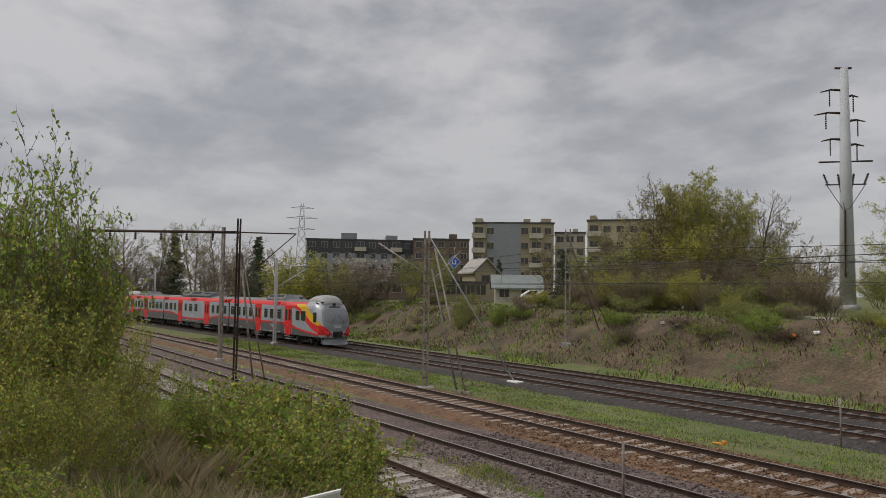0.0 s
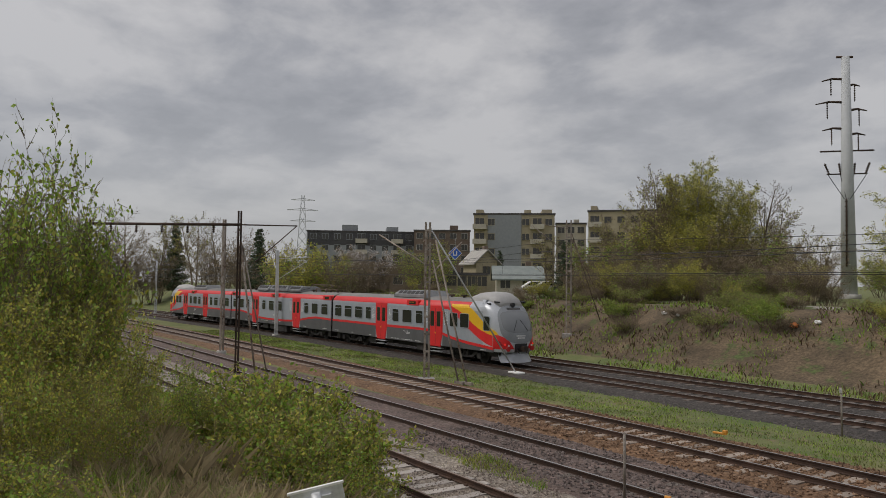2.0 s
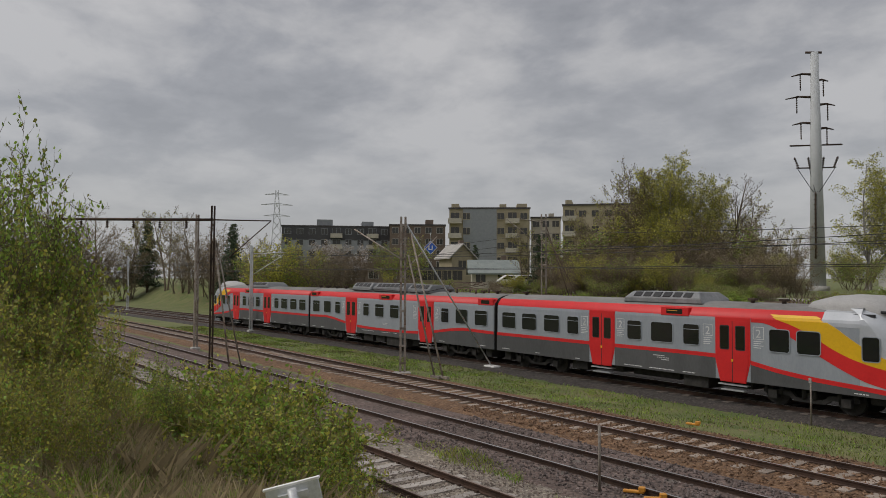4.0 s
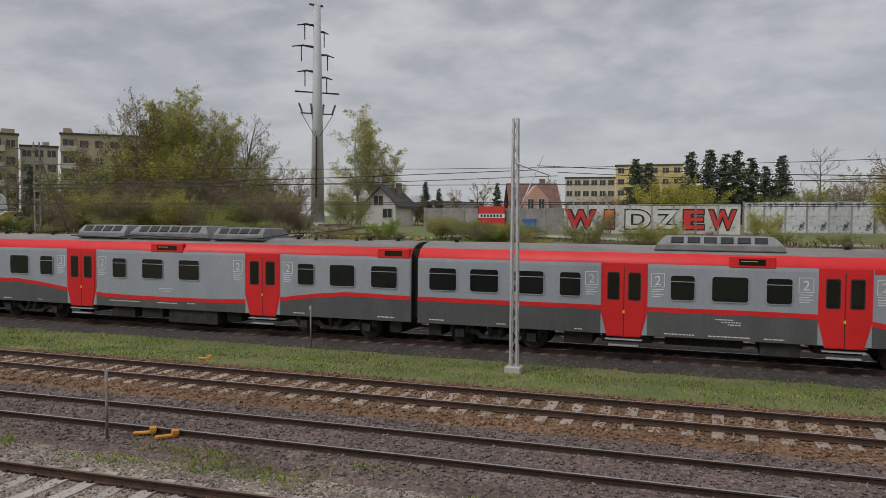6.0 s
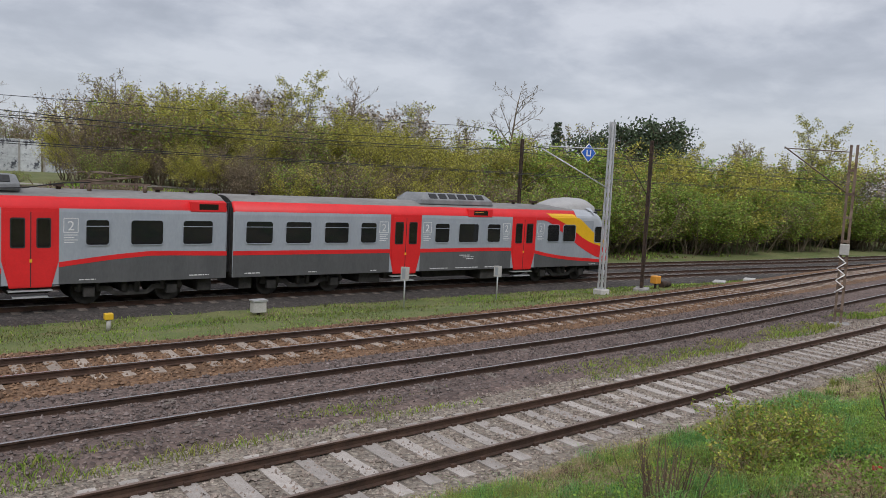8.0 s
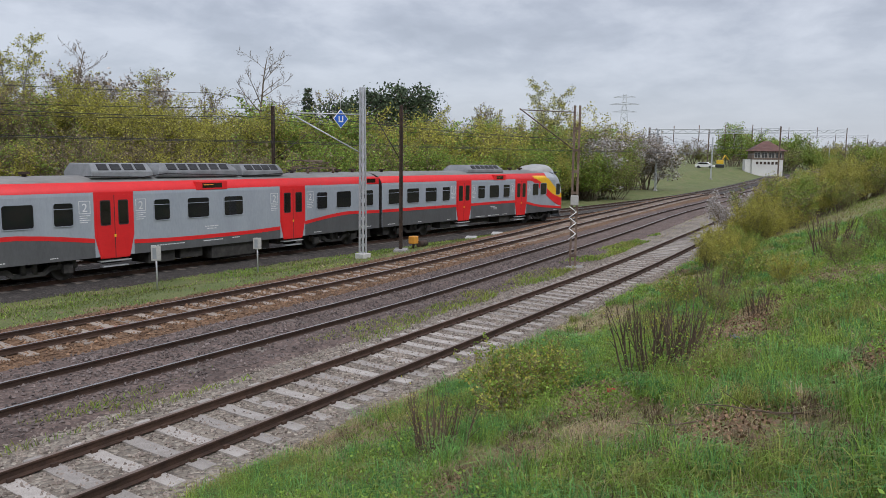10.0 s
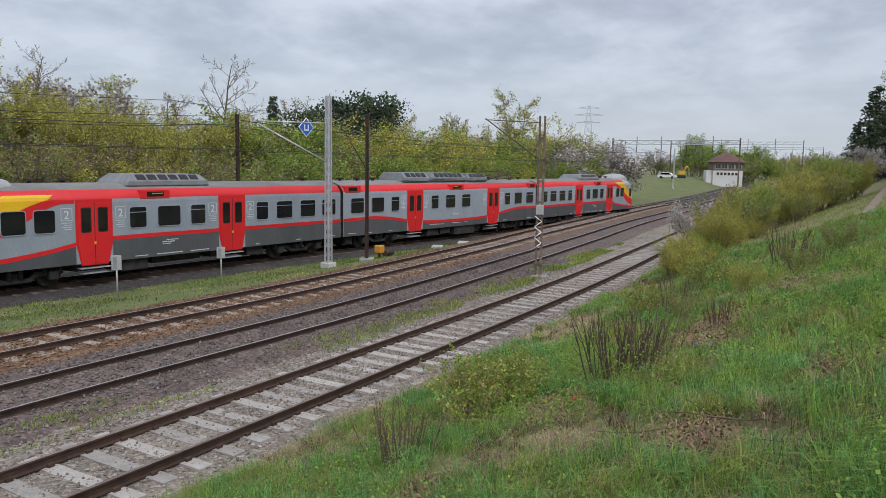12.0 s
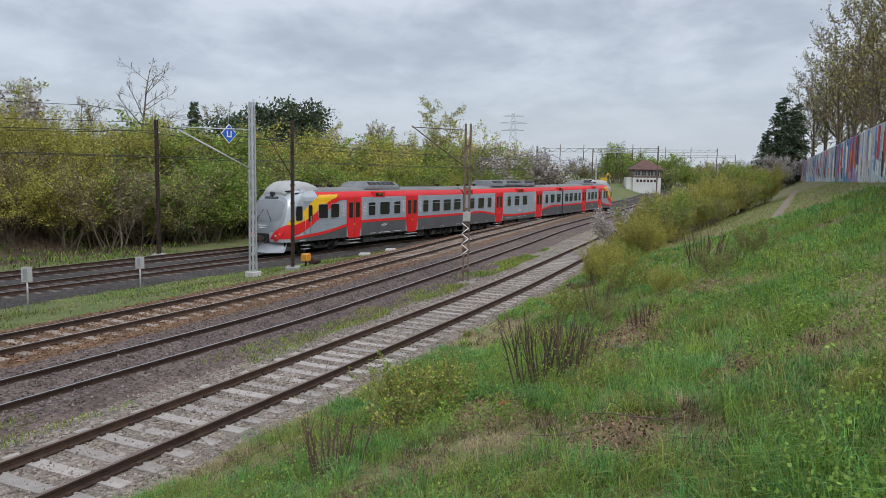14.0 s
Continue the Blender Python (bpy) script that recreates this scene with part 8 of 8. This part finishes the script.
def build_grass():
    r = np.random.RandomState(41)
    spots = []
    while len(spots) < 5200:
        x, y = 2.4 + 30 * r.random_sample() ** 1.9, r.uniform(-3.4, 8.5)
        if y < toe_y(x) - 0.5 and noise.noise((x * 0.55, y * 0.55, 91)) > -0.32 + 0.045 * y and not worn(x, y):
            spots.append((x, y, ground_z(x, y)))
    tufts("grass_tussocks", spots, 50, 0.27, 0.0031, [OLIVE_BLADE, GRASS_BLADE, COOL_BLADE, COOL_BLADE, GRASS_BLADE], "tussocks of fresh spring grass on the near bank", 42)
    spots = []
    while len(spots) < 1900:
        x, y = 2.4 + 26 * r.random_sample() ** 1.6, r.uniform(-3.0, 8.5)
        if y < toe_y(x) - 0.4 and noise.noise((x * 0.55, y * 0.55, 91)) < 0.05 + 0.05 * y or (worn(x, y) and y < 5):
            spots.append((x, y, ground_z(x, y)))
    tufts("dry_tussocks", spots, 30, 0.18, 0.0026, [DRY_BLADE, BRUSH, DRY_BLADE], "dry straw-coloured tussocks on the near bank", 43)
    spots = [(x, y, ground_z(x, y)) for x, y in zip(r.uniform(-17, -4.5, 900), r.uniform(0.8, 7.5, 900)) if 0.5 - 0.1 * x < y < toe_y(x)]
    tufts("tall_tussocks", spots, 40, 0.5, 0.0038, [DRY_BLADE, DRY_BLADE, OLIVE_BLADE, GRASS_BLADE], "tall dry and green grass below the bushes", 44)
    # straw lying flat
    verts, faces = [], []
    for k in range(30000):
        x, y = 2.4 + 24 * r.random_sample() ** 1.5, r.uniform(-3.0, 8.0)
        if y > toe_y(x) - 0.3 or (noise.noise((x * 0.55, y * 0.55, 91)) > 0.12 and not worn(x, y)):
            continue
        a, ln, w = r.uniform(0, 6.28), r.uniform(0.12, 0.4), 0.0022 * max(1, x / 8)
        z, z2 = ground_z(x, y) + r.uniform(0.02, 0.09), ground_z(x + ln * math.cos(a), y + ln * math.sin(a)) + r.uniform(0.02, 0.09)
        n = len(verts)
        ca, sa = math.cos(a), math.sin(a)
        verts += [(x - sa * w, y + ca * w, z), (x + sa * w, y - ca * w, z), (x + ln * ca, y + ln * sa, z2)]
        faces.append((n, n + 1, n + 2))
    tagged(new("straw", raw_mesh("straw", verts, faces, DRY_BLADE)), "dry straw lying over the near bank", "straw", kind="stuff")
    def near(x, y, r):
        return not worn(x, y) and y < toe_y(x) - 0.1 and y > wall_y(x) and noise.noise((x * 0.5, y * 0.5, 21)) > -0.45 and r.random_sample() < min(1.0, 14 / (abs(x) + 4))
    blades("bank_grass", 170000, (2.5, 60, -4, 9.3), 0.085, 0.0032, [OLIVE_BLADE, GRASS_BLADE], "short green grass on the near bank", 1, 1.0, near)
    blades("dry_bank_grass", 40000, (2.5, 45, -3.5, 9.0), 0.15, 0.0026, [DRY_BLADE], "dry straw-coloured grass on the near bank", 2, 0.9, lambda x, y, r: near(x, y, r) and noise.noise((x * 0.45, y * 0.45, 33)) + 0.5 * noise.noise((x * 1.6, y * 1.6, 35)) > -0.02)
    blades("left_bank_grass", 75000, (-34, 2.5, 1.5, 9.2), 0.36, 0.0034, [DRY_BLADE, GRASS_BLADE], "tall mixed grass below the bushes", 3, 0.6, lambda x, y, r: y < toe_y(x) and y > 1.0 + 0.05 * abs(x) and (abs(x) > 5 or y > 3))
    blades("close_grass", 60000, (2.2, 13, -3, 7.4), 0.08, 0.0018, [OLIVE_BLADE, GRASS_BLADE], "fine fresh grass close to the camera", 7, 0.7, lambda x, y, r: not worn(x, y) and y < toe_y(x) - 0.1 and noise.noise((x * 0.6, y * 0.6, 51)) > -0.3)
    blades("trodden_grass", 60000, (-7, 5, -6, 5), 0.07, 0.0026, [OLIVE_BLADE, GRASS_BLADE], "short trodden grass on top of the bank", 16, 0.9, lambda x, y, r: noise.noise((x * 0.7, y * 0.7, 23)) > -0.25 and r.random_sample() < 0.75)
    blades("tall_dry_grass", 9000, (-16, -5, 0.6, 6.5), 0.6, 0.006, [DRY_BLADE], "tall dry grass in front of the bushes", 8, 0.7, lambda x, y, r: y > 0.5 - 0.1 * x)
    # leafy weeds low over the bank
    r = np.random.RandomState(17)
    rng = random.Random(17)
    spots = []
    for k in range(2600):
        x, y = 3.0 + 22 * r.random_sample() ** 1.4, r.uniform(-3.2, 5.5)
        if y < toe_y(x) - 1.0 and noise.noise((x * 0.4, y * 0.4, 61)) > -0.05 - 0.12 * (y < 0):
            z, s = ground_z(x, y), r.uniform(0.08, 0.22)
            spots += [(x + r.normal(0, s * 0.6), y + r.normal(0, s * 0.6), z + abs(r.normal(0, s)) + 0.02) for _ in range(56)]
    tagged(new("weeds", leaf_mesh("weeds", spots, 0.02, LEAF_FRESH, rng, 0.2, 1.5)), "low leafy green weeds among the grass", "weeds", kind="stuff")
    strip = lambda x, y, r: line_y("middle", x) + 1.9 < y < line_y("main", x) - 2.3 and r.random_sample() < 0.35 + 0.65 * (noise.noise((x * 0.3, y * 0.5, 9)) > -0.1)
    blades("strip_grass", 110000, (-75, 60, 18.5, 26), 0.10, 0.008, [STRIP_BLADE, GRASS_BLADE], "short patchy grass between the tracks", 4, 0.7, strip)
    blades("strip_straw", 26000, (-75, 60, 18.5, 26), 0.09, 0.008, [BRUSH, DRY_BLADE], "dry stalks among the grass between the tracks", 14, 0.9, lambda x, y, r: strip(x, y, r) and noise.noise((x * 0.5, y * 0.9, 19)) > 0.02)
    dusty = lambda x, y, r: abs(y - line_y("inner", x) + 2.35 + 0.25 * noise.noise((x * 0.2, 4.0, 1))) < 0.42 and noise.noise((x * 0.45, y * 1.1, 44)) > -0.22
    blades("gravel_moss", 60000, (-18, 60, 9.5, 16), 0.045, 0.006, [OLIVE_BLADE, DRY_BLADE], "low mossy growth on the gravel between two tracks", 15, 1.0, dusty, lambda x, y: -0.17)
    gap = lambda x, y, r: abs(y - (0.45 * line_y("siding", x) + 0.55 * line_y("inner", x)) + 0.1) < 0.55 + 0.5 * noise.noise((x * 0.25, 2.0, 1)) and noise.noise((x * 0.3, y * 0.8, 40)) > -0.1
    blades("track_weeds", 60000, (-18, 46, 10.6, 13.6), 0.15, 0.007, [OLIVE_BLADE, GRASS_BLADE], "tufts of green weeds between two tracks", 5, 0.7, gap, lambda x, y: -0.13)
    edge = lambda x, y, r: 34.0 < y < 47.5 and noise.noise((x * 0.2, y * 0.3, 14)) > -0.2
    blades("far_bank_grass", 42000, (-90, 60, 33.8, 47.5), 0.3, 0.012, [BRUSH, BRUSH, GRASS_BLADE], "dry brown and green grass on the far bank", 6, 0.7, edge)


def build_stones():
    """Loose ballast stones where the camera passes nearest."""
    r = np.random.RandomState(8)
    base = np.array([(1, 0, 0), (-1, 0, 0), (0, 1, 0), (0, -1, 0), (0, 0, 1), (0, 0, -1)], float)
    tri = [(0, 2, 4), (2, 1, 4), (1, 3, 4), (3, 0, 4), (2, 0, 5), (1, 2, 5), (3, 1, 5), (0, 3, 5)]
    for name, dy0, dy1, z, count, mat, label, x0, x1 in (("siding", -2.0, 2.3, -0.175, 26000, STONE, "loose pale ballast stones along the siding", -16, 34), ("inner", -1.9, 1.9, -0.12, 16000, material("grey_stone", (0.085, 0.066, 0.06), (0.215, 0.175, 0.162), 6, 0.9, island=0.45), "loose grey ballast stones along the inner track", -20, 34), ("middle", -2.0, 1.9, -0.158, 14000, material("brown_stone", (0.125, 0.07, 0.04), (0.265, 0.165, 0.10), 6, 0.9, island=0.45), "loose brown ballast stones along the middle track", -22, 34)):
        verts, faces = [], []
        for k in range(count):
            x = r.uniform(x0, x1)
            o = r.uniform(dy0, dy1)
            if abs(abs(o) - 0.7535) < 0.09:
                continue
            s = r.uniform(0.016, 0.038) * (1, 1.15, 1.35)[("siding", "inner", "middle").index(name)]
            v = base * (s * r.uniform(0.6, 1.3, 3)) + r.normal(0, s * 0.2, (6, 3))
            v += (x, line_y(name, x) + o, z + s * 0.2)
            n = len(verts)
            verts += v.tolist()
            faces += [(a + n, b + n, c + n) for a, b, c in tri]
        tagged(new("ballast_stones", raw_mesh("ballast_stones", verts, faces, mat)), label, "stones", kind="stuff")


def build_bits():
    """Litter, a path and fallen wood on the near bank."""
    p = ribbon("path", lambda x: 0.9 - 0.012 * (x - 25), lambda x: near_bank(x, 0.9 - 0.012 * (x - 25)) + 0.03, [(-0.25, -0.03), (-0.12, 0), (0.12, 0), (0.25, -0.03)], 24, 70, 0.8, material("trodden_earth", (0.2, 0.155, 0.11), (0.28, 0.225, 0.165), 2, 0.95, bump=0.3), "narrow trodden earth path on the bank", 0.03, "path")
    rng = random.Random(31)
    for x, y, m, nm, lab in ((8.7, 3.0, PAINT_WHITE, "litter", "crumpled pale litter in the grass"), (8.45, 3.1, LETTER_RED, "litter", "crumpled red wrapper in the grass"), (10.6, 2.2, PAINT_BLUE, "litter", "small blue litter among leaves"), (20.5, 0.6, PAINT_WHITE, "litter", "pale plastic litter in the grass")):
        t = thing(nm, pose(x, y, ground_z(x, y) + 0.02, 0, 0, rng.uniform(0, 90)), lab, "litter", "litter on the bank")
        bm = bmesh.new()
        bmesh.ops.create_icosphere(bm, subdivisions=1, radius=0.07)
        for v in bm.verts:
            v.co *= rng.uniform(0.5, 1.3)
            v.co.z *= 0.6
        part("scrap", bm, m, t)
    for x, y, s in ((-26, 41.5, 0.5), (-27.5, 42.3, 0.4), (-24.8, 42.0, 0.35), (-34.5, 41.6, 0.3), (-36.0, 42.0, 0.35), (-21, 42.6, 0.3), (-17, 44.0, 0.28)):
        t = thing("litter", pose(x, y, ground_z(x, y) + 0.1), "pale dumped rubbish on the far bank", "litter", "litter on the far bank")
        bm = bmesh.new()
        bmesh.ops.create_icosphere(bm, subdivisions=2, radius=s * 0.6)
        for v in bm.verts:
            v.co *= rng.uniform(0.6, 1.2)
            v.co.z *= 0.6
        part("scrap", bm, PAINT_WHITE if rng.random() < 0.6 else LETTER_ORANGE, t)
    for k in range(4):
        x, y = 5.6 + rng.uniform(0, 1.2), 1.1 + rng.uniform(-0.4, 0.5)
        t = thing("fallen_branch", pose(x, y, ground_z(x, y) + 0.06, 0, 0, rng.uniform(0, 180)), "dry fallen branch lying in the grass", "branch", "fallen branches")
        bm = bmesh.new()
        a = Vector((-0.4, 0, 0))
        for q in range(5):
            b = a + Vector((0.2, rng.uniform(-0.06, 0.06), rng.uniform(-0.03, 0.05)))
            tube(bm, a, b, 0.012 - 0.0018 * q, 0.0105 - 0.0018 * q, n=5)
            if q % 2:
                tube(bm, a, a + Vector((0.18, rng.choice((-0.2, 0.2)), 0.08)), 0.005, 0.002, n=4)
            a = b
        part("stick", bm, CUTBARK, t)
    verts, faces = [], []
    r = np.random.RandomState(12)
    hollows = ((5.8, 1.25, 0.5, 0.25), (8.3, 3.3, 0.7, 0.3), (16.5, 1.6, 2.0, 0.5), (7.6, 0.3, 0.5, 0.2), (5.2, 3.3, 0.4, 0.25), (10.0, 4.6, 1.5, 0.4))
    for k in range(11000):
        if k % 2:
            x, y = r.normal(11.5, 2.2), 2.4 + r.normal(0, 0.45) - 0.2 * (k % 3)
        else:
            a, b, c, d = hollows[k // 2 % 6]
            x, y = r.normal(a, c), r.normal(b, d)
        z = ground_z(x, y) + 0.03 + r.uniform(0, 0.05)
        a, s = r.uniform(0, 6.28), r.uniform(0.01, 0.028)
        n = len(verts)
        verts += [(x, y, z), (x + s * math.cos(a), y + s * math.sin(a), z + r.uniform(0, 0.03)), (x + s * (math.cos(a) - math.sin(a)), y + s * (math.sin(a) + math.cos(a)), z + r.uniform(0, 0.03)), (x - s * math.sin(a), y + s * math.cos(a), z)]
        faces.append((n, n + 1, n + 2, n + 3))
    tagged(new("dead_leaves", raw_mesh("dead_leaves", verts, faces, material("dead_leaf", (0.16, 0.09, 0.05), (0.26, 0.16, 0.09), 3, 0.85, bump=0, island=0.4))), "brown dead leaves in a hollow of the bank", "leaves", kind="stuff")


build_trees()
build_grass()
build_stones()
build_bits()


def motions():
    times = [k * 0.25 for k in range(57)]
    for car, k in ((lead_car, 0), (motor_car, 1), (tail_car, 2)):
        walk(car, [(t, train_rows(t)[k]) for t in times])
    # wheelsets turn with the way that the train has gone
    steps = [k / 15 for k in range(211)]
    for car, sign in ((lead_car, 1), (motor_car, 1), (tail_car, -1)):
        for frame_ in car.children:
            if frame_.name.startswith("bogie"):
                for ws in frame_.children:
                    at = ws.matrix_basis.translation.copy()
                    walk(ws, [(t, pose(at.x, at.y, at.z, 0, math.degrees(sign * (nose_at(t) - nose_at(0)) / 0.47), 0)) for t in steps])


motions()
